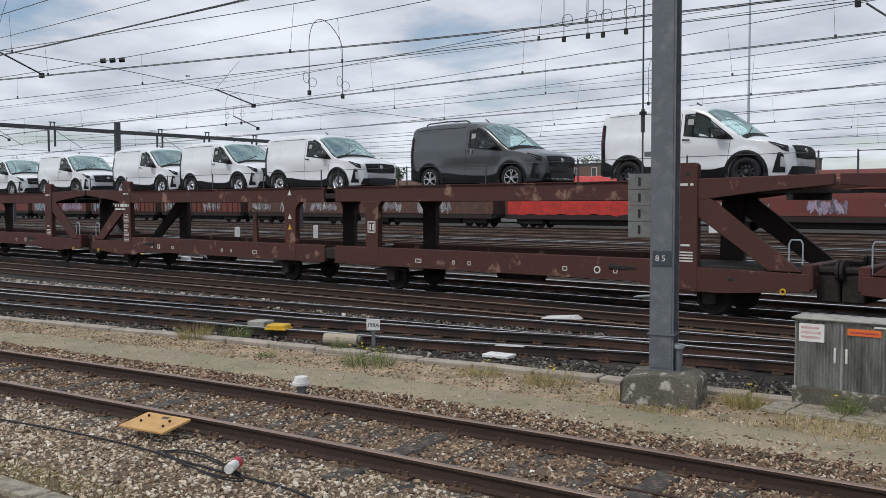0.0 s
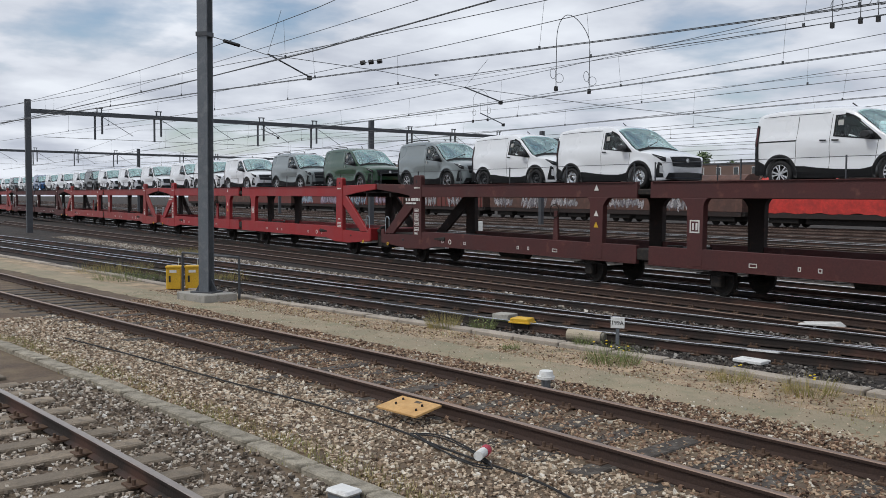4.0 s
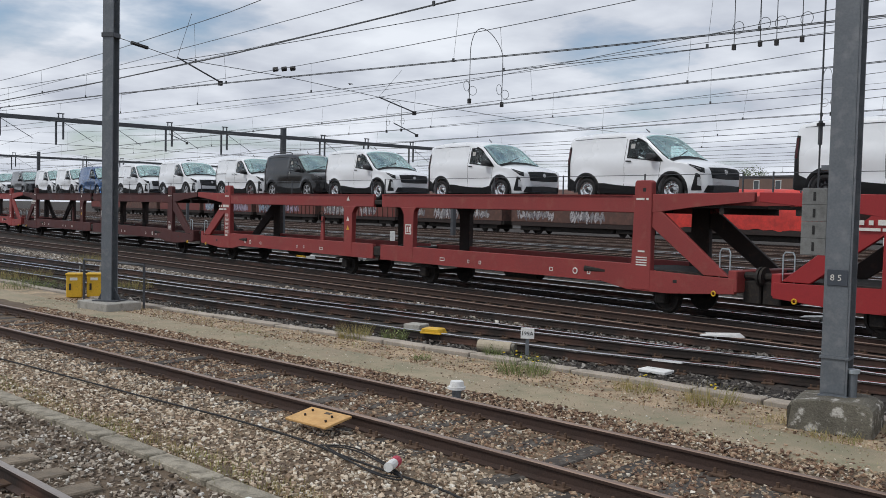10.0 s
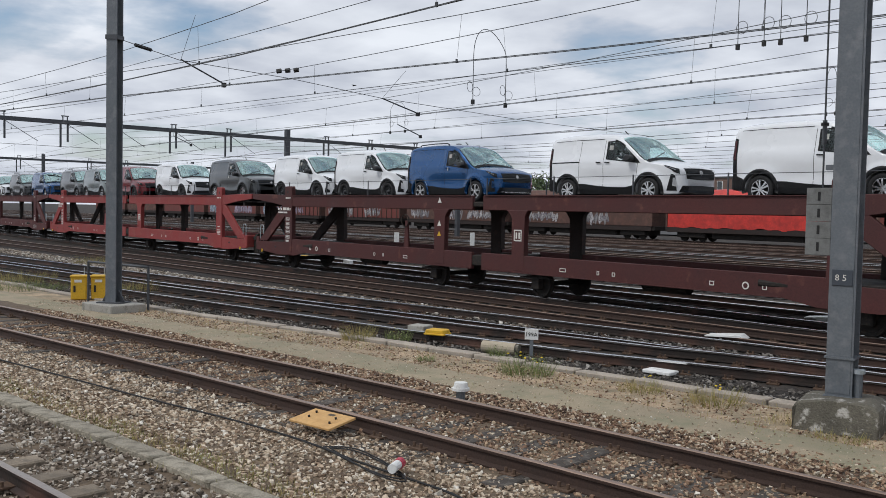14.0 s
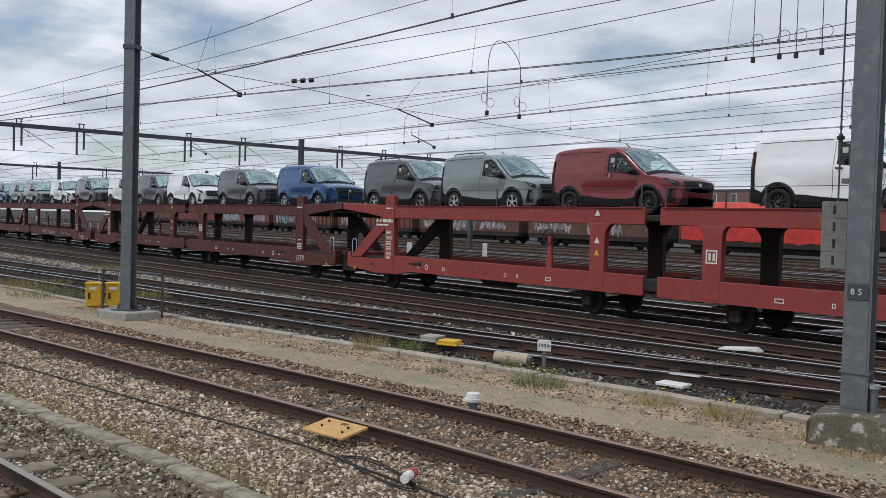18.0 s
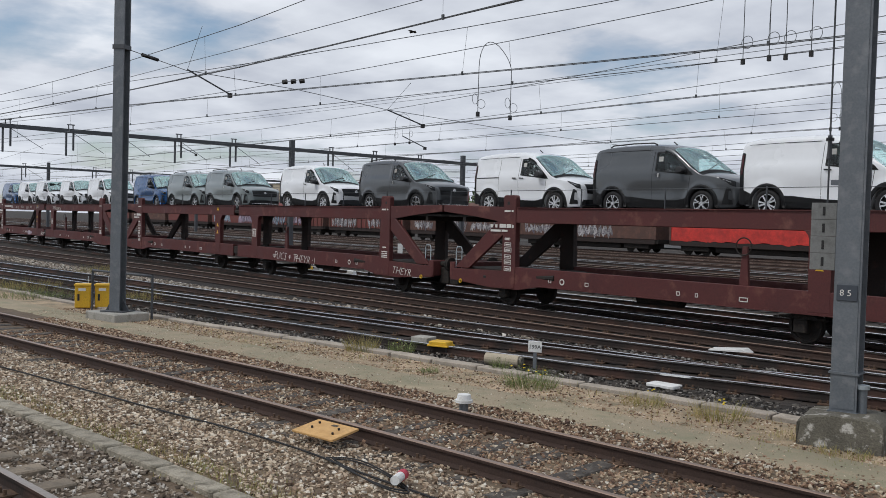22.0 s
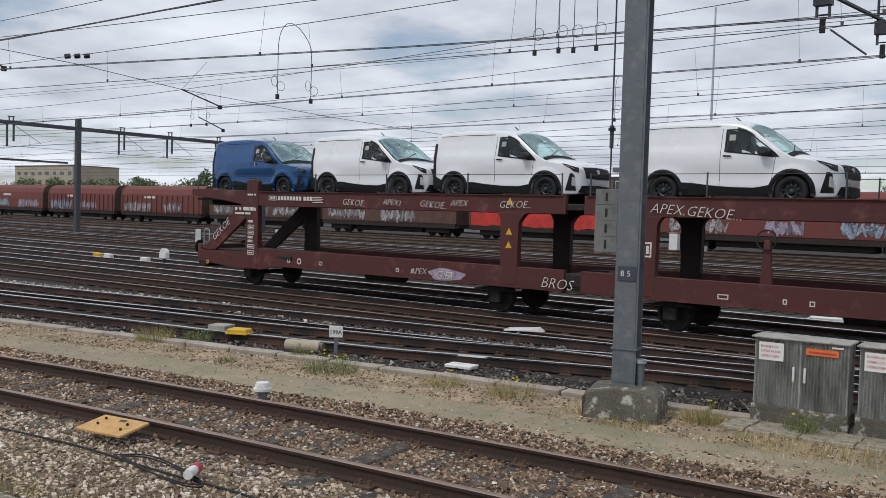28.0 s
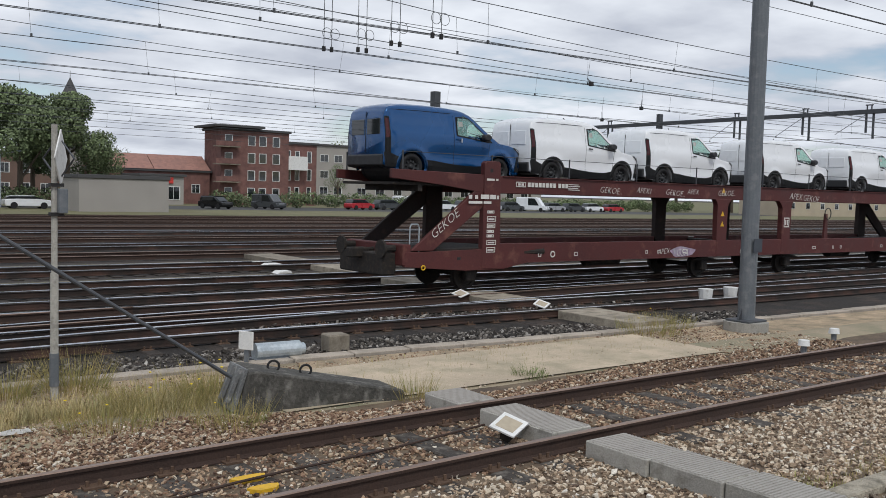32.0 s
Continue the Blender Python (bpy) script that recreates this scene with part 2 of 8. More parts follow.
M_SHINE = surface("rail running surface", (0.70, 0.70, 0.70), 0.15, 1.0, 0.12, 0.6, 12, 0.03)
M_WORN = surface("worn rail head", (0.36, 0.31, 0.27), 0.34, 0.85, 0.15, 0.8, 20, 0.05)
M_DULL = surface("brown rail head", (0.29, 0.205, 0.160), 0.42, 0.6, 0.2, 1.0, 30, 0.1)
M_SLEEPER = surface("tarred wooden sleeper", (0.052, 0.043, 0.036), 0.9, 0, 0.35, 3, 50, 0.5, (0.19, 0.17, 0.145), 0.4, 0.12, piece=0.25)
M_SLEEPER_D = surface("oil-soaked wooden sleeper", (0.026, 0.020, 0.016), 0.9, 0, 0.35, 3, 50, 0.5, (0.065, 0.050, 0.040), 0.4, 0.12, piece=0.25)
M_BOLT = surface("rusty fastener", (0.12, 0.075, 0.05), 0.8, 0.3, 0.3, 12, 60, 0.2)
M_GALV = surface("galvanised steel", (0.42, 0.47, 0.50), 0.42, 0.55, 0.14, 5, 40, 0.05, (0.55, 0.60, 0.63), 0.45, 0.1)
M_MAST = surface("grey painted mast steel", (0.135, 0.15, 0.165), 0.5, 0.15, 0.16, 2.5, 40, 0.08, (0.20, 0.21, 0.22), 0.4, 0.1)
M_GANTRY = surface("dark gantry steel", (0.075, 0.08, 0.088), 0.55, 0.3, 0.2, 3, 30, 0.1)
M_WIRE = surface("oxidised copper wire", (0.075, 0.08, 0.084), 0.5, 0.3, 0.1, 3, 30, 0)
M_BLACK = surface("black steel", (0.018, 0.017, 0.017), 0.6, 0.1, 0.25, 5, 40, 0.1)
M_SOOT = surface("sooty running gear", (0.020, 0.017, 0.015), 0.85, 0.1, 0.35, 5, 30, 0.2, (0.05, 0.035, 0.025), 0.4, 0.1)
# far-side wagon steel: the shade it stands in is painted into the colour
M_SHADED_GRIME = surface("grimy steel with shade in its colour", (0.024, 0.015, 0.013), 0.8, 0, 0.35, 2, 30, 0.1, (0.055, 0.026, 0.02), 0.36, 0.08)
M_RUBBER = surface("tyre rubber", (0.011, 0.011, 0.012), 0.75, 0, 0.15, 8, 60, 0.1)
M_PLASTIC = surface("black grained plastic", (0.022, 0.023, 0.025), 0.55, 0, 0.1, 10, 80, 0.1)
M_GLASS = glassy("tinted window glass", (0.012, 0.016, 0.017))
M_STEELWHEEL = surface("black painted steel wheel", (0.030, 0.031, 0.033), 0.42, 0.2, 0.15, 8, 60, 0.05)
M_TRIM = surface("dark grey cab trim", (0.07, 0.072, 0.075), 0.8, 0, 0.15, 4, 50, 0.1)
M_PANE = pane("pale green van glass", (0.86, 0.97, 0.95))
M_SCREEN = pane("heat-reflecting coated windscreen", (0.84, 0.98, 0.96), 8.0, (0.82, 0.98, 0.96))
M_LAMP = glassy("headlamp glass", (0.03, 0.033, 0.036), 0.08)
M_TAIL = glassy("tail lamp red", (0.10, 0.008, 0.01), 0.12)
M_PAPER = surface("white paper", (0.75, 0.74, 0.71), 0.85, 0, 0.06, 6, 40, 0)
M_CHROME = surface("bright alloy", (0.62, 0.63, 0.64), 0.25, 0.9, 0.08, 8, 40, 0)
M_YELLOW = surface("yellow plastic", (0.66, 0.39, 0.02), 0.55, 0, 0.14, 3, 40, 0.1, (0.35, 0.22, 0.03), 0.34, 0.08)
M_WHITE = surface("white paint", (0.72, 0.72, 0.70), 0.6, 0, 0.1, 3, 40, 0.05, (0.45, 0.43, 0.40), 0.36, 0.1)
M_WOOD = surface("raw plywood", (0.60, 0.36, 0.14), 0.75, 0, 0.2, 3, 30, 0.1, (0.45, 0.25, 0.09), 0.42, 0.15)
M_ORANGE = surface("orange label", (0.75, 0.17, 0.03), 0.6, 0, 0.1, 5, 30, 0)
M_RED = surface("red lettering", (0.45, 0.05, 0.08), 0.7, 0, 0.1, 5, 30, 0)
M_CABINET = surface("stained corrugated cabinet", (0.47, 0.47, 0.445), 0.85, 0, 0.25, 2.6, 40, 0.2, (0.13, 0.135, 0.12), 0.45, 0.14, streak=5.0)
M_WEIGHT = surface("grey cast weights", (0.20, 0.205, 0.20), 0.85, 0, 0.15, 3, 50, 0.2, (0.13, 0.13, 0.125), 0.4, 0.1)
M_SLATE = surface("dark slate plate", (0.05, 0.06, 0.075), 0.6, 0, 0.1, 5, 30, 0)
M_GRASS = surface("dry grass", (0.36, 0.29, 0.115), 0.9, 0, 0.25, 2, 30, 0, (0.20, 0.21, 0.07), 0.45, 0.1, island=0.35)
M_STRAW = surface("straw grass", (0.46, 0.37, 0.19), 0.9, 0, 0.25, 2, 30, 0, (0.33, 0.31, 0.16), 0.45, 0.1, island=0.3)
M_TURF = surface("low yellowish turf", (0.30, 0.30, 0.115), 0.9, 0, 0.3, 2, 30, 0, island=0.35)
M_WEED = surface("green weed", (0.165, 0.20, 0.07), 0.85, 0, 0.3, 6, 30, 0, island=0.4)
M_FLOWER = surface("yellow flowers", (0.70, 0.52, 0.03), 0.8, 0, 0.1, 6, 30, 0)
M_LEAF = surface("tree leaves", (0.125, 0.165, 0.075), 0.75, 0, 0.35, 0.5, 6, 0, island=0.5)
M_LEAF_D = surface("dark tree leaves", (0.066, 0.100, 0.040), 0.75, 0, 0.35, 0.5, 6, 0, island=0.5)
M_BARK = surface("bark", (0.09, 0.07, 0.05), 0.9, 0, 0.3, 3, 30, 0.4)
M_BRICK = surface("red brickwork", (0.20, 0.100, 0.086), 0.9, 0, 0.2, 0.6, 22, 0.3, (0.12, 0.062, 0.055), 0.45, 0.15)
M_BROWNBRICK = surface("brown brickwork", (0.16, 0.105, 0.085), 0.9, 0, 0.2, 0.6, 22, 0.3)
M_BEIGE = surface("beige rendered wall", (0.42, 0.36, 0.27), 0.9, 0, 0.14, 0.4, 14, 0.2)
M_GREYWALL = surface("grey wall panels", (0.33, 0.31, 0.285), 0.9, 0, 0.12, 0.5, 14, 0.2)
M_ROOF = surface("dark roofing", (0.07, 0.07, 0.072), 0.85, 0, 0.2, 0.6, 12, 0.1)
M_TARP = surface("red tarpaulin", (0.60, 0.045, 0.033), 0.55, 0, 0.22, 0.7, 9, 0.5, (0.36, 0.03, 0.025), 0.45, 0.14)
M_FREIGHT = surface("rusty red freight paint", (0.165, 0.040, 0.034), 0.75, 0, 0.25, 0.8, 14, 0.15, (0.14, 0.05, 0.04), 0.45, 0.12)
M_FREIGHT_B = surface("brown freight paint", (0.095, 0.05, 0.04), 0.8, 0, 0.28, 0.8, 14, 0.15, (0.15, 0.075, 0.055), 0.42, 0.12)
M_TAGS = surface("faded spray paint", (0.30, 0.29, 0.29), 0.8, 0, 0.4, 3, 14, 0, (0.10, 0.08, 0.11), 0.45, 0.05, island=0.5)
M_TAGS_C = surface("blue and pale spray paint", (0.15, 0.20, 0.27), 0.8, 0, 0.4, 3, 14, 0, (0.45, 0.47, 0.48), 0.45, 0.05, island=0.5)
M_TAGS_B = surface("purple spray paint", (0.24, 0.19, 0.25), 0.8, 0, 0.4, 3, 14, 0, (0.40, 0.40, 0.43), 0.40, 0.05, island=0.5)
M_LETTER = surface("white wagon lettering", (0.66, 0.64, 0.60), 0.75, 0, 0.15, 9, 60, 0)
M_LAWN = surface("lawn", (0.135, 0.130, 0.062), 0.95, 0, 0.3, 0.2, 8, 0.3, (0.19, 0.17, 0.09), 0.4, 0.12)
M_ASPHALT = surface("asphalt", (0.06, 0.06, 0.06), 0.9, 0, 0.2, 0.4, 20, 0.2)
M_TIN = surface("blue-grey sheet metal", (0.30, 0.36, 0.40), 0.5, 0.3, 0.12, 3, 30, 0.05)

WAGON_RED = surface("bright red wagon paint", (0.30, 0.018, 0.020), 0.5, 0, 0.14, 1.1, 30, 0.08, (0.30, 0.04, 0.032), 0.30, 0.08)
WAGON_FADED = surface("faded red wagon paint", (0.255, 0.038, 0.035), 0.62, 0, 0.16, 1.1, 30, 0.08, (0.27, 0.075, 0.055), 0.36, 0.1)
WAGON_BROWN = surface("oxide brown wagon paint", (0.070, 0.018, 0.0165), 0.7, 0, 0.3, 0.9, 30, 0.1, (0.135, 0.048, 0.036), 0.34, 0.06)
WAGON_RUST = surface("patched rusty wagon paint", (0.070, 0.022, 0.017), 0.72, 0, 0.3, 0.8, 26, 0.12, (0.29, 0.17, 0.12), 0.36, 0.05)
WAGON_OXIDE = surface("dull oxide red wagon paint", (0.082, 0.018, 0.0165), 0.66, 0, 0.25, 0.9, 30, 0.1, (0.16, 0.06, 0.045), 0.36, 0.08)

VAN_PAINT = {
    "white": surface("white van paint", (0.78, 0.80, 0.82), 0.28, 0, 0.02, 0.6, 8, 0, coat=0.6),
    "dark grey": surface("dark grey van paint", (0.075, 0.082, 0.088), 0.3, 0.35, 0.04, 0.6, 8, 0, coat=0.7),
    "light grey": surface("pale grey-green van paint", (0.195, 0.228, 0.232), 0.3, 0.2, 0.04, 0.6, 8, 0, coat=0.7),
    "green": surface("dark green van paint", (0.016, 0.060, 0.026), 0.3, 0.2, 0.04, 0.6, 8, 0, coat=0.7),
    "black": surface("black van paint", (0.006, 0.0065, 0.008), 0.16, 0, 0.04, 0.6, 8, 0, coat=0.2),
    "blue": surface("blue van paint", (0.001, 0.068, 0.215), 0.24, 0.5, 0.05, 0.6, 8, 0, coat=0.7),
    "red": surface("dark red van paint", (0.17, 0.012, 0.018), 0.28, 0.15, 0.05, 0.6, 8, 0, coat=0.7),
}


# ---------- mesh helpers ----------
def mesh_from(bm, name, material, smooth=False):
    me = bpy.data.meshes.new(name)
    bmesh.ops.recalc_face_normals(bm, faces=bm.faces)
    bm.to_mesh(me)
    bm.free()
    for mt in (material if isinstance(material, (list, tuple)) else (material,)):
        me.materials.append(mt)
    if smooth:
        me.shade_smooth()
    return me


def part(name, bm, material, parent, label="", smooth=False, at=None):
    """Links a bmesh (or a mesh) as one object under a thing or a part."""
    me = bm if isinstance(bm, bpy.types.Mesh) else mesh_from(bm, name, material, smooth)
    ob = new(name, me)
    ob.parent = parent
    if at is not None:
        ob.matrix_basis = at
    if label:
        ob["label"] = label
    return ob


def solo(name, bm, material, label, category, kind="", group="", smooth=False, at=None):
    me = bm if isinstance(bm, bpy.types.Mesh) else mesh_from(bm, name, material, smooth)
    ob = new(name, me)
    if at is not None:
        ob.matrix_basis = at
    return tagged(ob, label, category, group, kind)


def thing(name, label, category, group="", kind="", at=None):
    ob = new(name)
    ob.empty_display_size = 0.2
    if at is not None:
        ob.matrix_basis = at
    return tagged(ob, label, category, group, kind)


def box(x0, x1, y0, y1, z0, z1, bevel=0.0, bm=None):
    own = bmesh.new()
    vs = [own.verts.new((x, y, z)) for x in (x0, x1) for y in (y0, y1) for z in (z0, z1)]
    for q in ((0, 1, 3, 2), (4, 6, 7, 5), (0, 4, 5, 1), (2, 3, 7, 6), (0, 2, 6, 4), (1, 5, 7, 3)):
        own.faces.new([vs[i] for i in q])
    if bevel:
        bmesh.ops.bevel(own, geom=own.edges[:], offset=bevel, segments=1, affect="EDGES")
    if bm is None:
        return own
    return merge(bm, own)


def merge(bm, other):
    tmp = bpy.data.meshes.new("tmp")
    other.to_mesh(tmp)
    other.free()
    bm.from_mesh(tmp)
    bpy.data.meshes.remove(tmp)
    return bm


def prism(points, axis, a, b, bevel=0.0, bm=None):
    """A flat outline pushed from a to b along axis; points are (u, v) in the other two axes in order."""
    own = bmesh.new()
    def place(u, v, w):
        return {"x": (w, u, v), "y": (u, w, v), "z": (u, v, w)}[axis]
    lo = [own.verts.new(place(u, v, a)) for u, v in points]
    hi = [own.verts.new(place(u, v, b)) for u, v in points]
    own.faces.new(lo[::-1]); own.faces.new(hi)
    k = len(points)
    for i in range(k):
        own.faces.new((lo[i], lo[(i + 1) % k], hi[(i + 1) % k], hi[i]))
    if bevel:
        bmesh.ops.bevel(own, geom=own.edges[:], offset=bevel, segments=1, affect="EDGES")
    return own if bm is None else merge(bm, own)


def tube(p, q, r, sides=8, r2=None, bm=None, caps=True):
    own = bmesh.new()
    p, q = Vector(p), Vector(q)
    d = q - p
    res = bmesh.ops.create_cone(own, cap_ends=caps, segments=sides, radius1=r, radius2=r if r2 is None else r2, depth=d.length)
    bmesh.ops.transform(own, matrix=Matrix.Translation((p + q) / 2) @ d.to_track_quat("Z", "Y").to_matrix().to_4x4(), verts=own.verts)
    return own if bm is None else merge(bm, own)


def ring(centre, axis, r, thick, sides=24, bm=None):
    own = bmesh.new()
    rows = []
    for i in range(sides):
        a = 2 * math.pi * i / sides
        row = []
        for j in range(6):
            b = 2 * math.pi * j / 6
            rad = r + thick * math.cos(b)
            v = Vector((rad * math.cos(a), rad * math.sin(a), thick * math.sin(b)))
            row.append(own.verts.new(v))
        rows.append(row)
    for i in range(sides):
        for j in range(6):
            own.faces.new((rows[i][j], rows[(i + 1) % sides][j], rows[(i + 1) % sides][(j + 1) % 6], rows[i][(j + 1) % 6]))
    bmesh.ops.transform(own, matrix=Matrix.Translation(centre) @ Vector(axis).to_track_quat("Z", "Y").to_matrix().to_4x4(), verts=own.verts)
    return own if bm is None else merge(bm, own)


def grid_mesh(points):
    """A sheet through rows of points."""
    bm = bmesh.new()
    rows = [[bm.verts.new(p) for p in r] for r in points]
    for a, b in zip(rows, rows[1:]):
        for i in range(len(a) - 1):
            bm.faces.new((a[i], a[i + 1], b[i + 1], b[i]))
    return bm


def letters(text, size, material, name, parent=None, at=None, extrude=0.002, shear=0.0, thin=0.0):
    """Lettering in the built-in font, as a mesh in the plane x, z facing -y."""
    cu = bpy.data.curves.new(name, "FONT")
    cu.body, cu.size, cu.extrude, cu.resolution_u = text, size, extrude, 2
    cu.shear, cu.offset = shear, -thin
    tmp = bpy.data.objects.new(name, cu)
    me = bpy.data.meshes.new_from_object(tmp)
    bpy.data.objects.remove(tmp)
    bpy.data.curves.remove(cu)
    me.transform(pose(0, 0, 0, 90, 0, 0))
    me.materials.clear()
    me.materials.append(material)
    ob = new(name, me)
    if parent:
        ob.parent = parent
    if at is not None:
        ob.matrix_basis = at
    return ob
# ---------- the car-carrier train ----------
PITCH, CENTRE, DECK = 27.62, 18.65, 2.60


def wheel_mesh(radius, width, name, sides=20):
    bm = bmesh.new()
    prof = ((0.06, width * 0.55), (0.10, width * 0.30), (radius * 0.80, width * 0.22), (radius * 0.84, width * 0.5), (radius, width * 0.5), (radius, -width * 0.30), (radius + 0.03, -width * 0.32), (radius + 0.03, -width * 0.5), (0.10, -width * 0.5))
    rows = []
    for i in range(sides):
        a = 2 * math.pi * i / sides
        rows.append([bm.verts.new((r * math.cos(a), -y, r * math.sin(a))) for r, y in prof])
    for i in range(sides):
        for j in range(len(prof) - 1):
            bm.faces.new((rows[i][j], rows[i][j + 1], rows[(i + 1) % sides][j + 1], rows[(i + 1) % sides][j]))
    bm.faces.new([r[0] for r in rows])
    return mesh_from(bm, name, M_SOOT)


RAIL_WHEEL = wheel_mesh(0.365, 0.13, "rail_wheel")


def bars(parent, name, x0, z0, rows, y, material=None):
    """Unreadable lettering as plain bars: rows of (dx, dz, width, height)."""
    bm = bmesh.new()
    for dx, dz, w, h in rows:
        xa, xb, za, zb = x0 + dx, x0 + dx + w, z0 + dz, z0 + dz + h
        f = [bm.verts.new(p) for p in ((xa, y - 0.004, za), (xb, y - 0.004, za), (xb, y - 0.004, zb), (xa, y - 0.004, zb))]
        g = [bm.verts.new((v.co.x, y, v.co.z)) for v in f]
        bm.faces.new(f)
        for i in range(4):
            bm.faces.new((f[i], g[i], g[(i + 1) % 4], f[(i + 1) % 4]))
    part(name, bm, material or M_LETTER, parent)["kind"] = "stuff"


def make_wagon(paint, label, brake=1, tagged_up=0):
    w = thing("car_carrier_wagon", label, "railway wagon", "wagons of the train")
    Y = 1.25
    for unit in (0, 1):
        def mx(u):
            return u if unit == 0 else PITCH - u
        for sgn in (-1, 1):
            a, b = sgn * Y, sgn * (Y - 0.12)
            sole = [(0.45, 0.62), (2.2, 0.50), (3.4, 0.50), (4.2, 0.66), (13.60, 0.66), (13.60, 1.13), (3.3, 1.13), (2.6, 0.98), (0.45, 0.96)]
            beam = part("sole_beam", prism([(mx(u), z) for u, z in sole], "y", a, b, 0.012), paint, w)
            part("lower_flange", box(min(mx(4.2), mx(13.58)), max(mx(4.2), mx(13.58)), min(a + sgn * 0.03, b), max(a + sgn * 0.03, b), 0.645, 0.665), paint, beam)
            top = part("deck_beam", prism([(mx(u), z) for u, z in ((3.22, 2.36), (13.58, 2.36), (13.58, 2.78), (3.22, 2.78))], "y", a - sgn * 0.01, b, 0.012), paint, w)
            part("upper_flange", box(min(mx(3.3), mx(13.5)), max(mx(3.3), mx(13.5)), min(a + sgn * 0.03, b), max(a + sgn * 0.03, b), 2.765, 2.785), paint, top)
            part("deck_end", prism([(mx(u), z) for u, z in ((0.05, 2.64), (1.5, 2.52), (2.72, 2.36), (2.72, 2.80), (0.05, 2.85))], "y", a - sgn * 0.015, b, 0.012), paint, w)
            # far-side posts and braces get the dark copy, shade put into their colour
            skin = paint if sgn < 0 else M_SHADED_GRIME
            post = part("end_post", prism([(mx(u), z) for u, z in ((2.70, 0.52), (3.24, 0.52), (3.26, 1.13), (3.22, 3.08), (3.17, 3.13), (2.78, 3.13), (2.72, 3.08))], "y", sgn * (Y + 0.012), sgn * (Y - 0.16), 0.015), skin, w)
            part("lashing_slot", box(mx(2.93) - 0.045, mx(2.93) + 0.045, min(sgn * (Y + 0.014), sgn * (Y + 0.008)), max(sgn * (Y + 0.018), sgn * (Y + 0.008)), 2.86, 2.95), M_BLACK, post)
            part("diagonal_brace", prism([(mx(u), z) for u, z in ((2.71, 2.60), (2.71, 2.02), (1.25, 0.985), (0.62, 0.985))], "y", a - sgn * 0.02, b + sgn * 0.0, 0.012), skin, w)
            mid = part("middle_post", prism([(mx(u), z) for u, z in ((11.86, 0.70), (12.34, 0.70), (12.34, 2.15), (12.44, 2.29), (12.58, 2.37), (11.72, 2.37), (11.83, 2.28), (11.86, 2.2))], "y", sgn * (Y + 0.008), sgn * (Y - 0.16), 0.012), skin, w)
            for u in (2.55, 11.6):
                part("wheel", RAIL_WHEEL, None, w, at=pose(mx(u), sgn * 0.76, 0.37, 0, 0, 0 if sgn < 0 else 180))
                part("axle_box", box(mx(u) - 0.15, mx(u) + 0.15, min(sgn * 0.86, sgn * 1.06), max(sgn * 0.86, sgn * 1.06), 0.22, 0.52, 0.03), M_SOOT, w)
                spr = bmesh.new()
                for k in range(4):
                    prism([(mx(u) - 0.62 + 0.13 * k, 0.52 + 0.022 * k), (mx(u) + 0.62 - 0.13 * k, 0.52 + 0.022 * k), (mx(u) + 0.62 - 0.13 * k, 0.54 + 0.022 * k), (mx(u) - 0.62 + 0.13 * k, 0.54 + 0.022 * k)], "y", sgn * 0.92, sgn * 1.02, 0, spr)
                part("leaf_spring", spr, M_SOOT, w)
            # railing: posts and a rope
            x = 0.35
            while x < 13.6:
                part("railing_post", box(mx(x) - 0.014, mx(x) + 0.014, min(sgn * 1.20, sgn * 1.225), max(sgn * 1.20, sgn * 1.225), 2.72, 3.28), M_GANTRY, w)
                x += 2.62
            part("railing_rope", tube((mx(0.35), sgn * 1.21, 3.25), (mx(13.45), sgn * 1.21, 3.25), 0.008, 5), M_GANTRY, w)
            buf = part("buffer", tube((mx(0.45), sgn * 0.875, 1.03), (mx(0.06), sgn * 0.875, 1.03), 0.085, 10), M_SOOT, w)
            part("buffer_head", tube((mx(0.07), sgn * 0.875, 1.03), (mx(0.01), sgn * 0.875, 1.03), 0.21, 14), M_SOOT, buf)
            part("hook_eye", ring((mx(0.95), sgn * 1.27, 0.60), (0, 1, 0), 0.05, 0.018, 10), M_YELLOW, w)
            lab = part("round_label", tube((mx(5.05), sgn * (Y + 0.01), 0.84), (mx(5.05), sgn * (Y + 0.016), 0.84), 0.085, 16), M_LETTER, w)
            part("label_spot", tube((mx(5.05), sgn * (Y + 0.015), 0.84), (mx(5.05), sgn * (Y + 0.019), 0.84), 0.055, 12), paint, lab)
            part("drain_slot", box(mx(2.0) - 0.07, mx(2.0) + 0.07, min(sgn * (Y - 0.02), sgn * (Y + 0.006)), max(sgn * (Y - 0.02), sgn * (Y + 0.006)), 0.74, 0.84, 0.02), M_BLACK, w)
            part("brake_cylinder", tube((mx(4.0), sgn * 1.16, 0.90), (mx(4.75), sgn * 1.2, 0.92), 0.09, 10), M_SOOT, w)
        # floors, head stock, wheel house, axle
        lo, hi = sorted((mx(0.2), mx(13.6)))
        part("upper_deck", box(lo, hi, -1.13, 1.13, 2.50, 2.56), M_SOOT, w)
        lo, hi = sorted((mx(3.3), mx(13.6)))
        part("lower_deck", box(lo, hi, -1.13, 1.13, 0.78, 0.84), M_SOOT, w)
        part("wheel_house", prism([(mx(u), z) for u, z in ((0.5, 0.7), (0.5, 1.0), (1.6, 1.02), (3.6, 1.02), (6.2, 0.86), (6.2, 0.7))], "y", -1.12, 1.12), M_SOOT, w)
        part("head_stock", box(min(mx(0.40), mx(0.62)), max(mx(0.40), mx(0.62)), -1.24, 1.24, 0.66, 1.14, 0.02), paint, w)
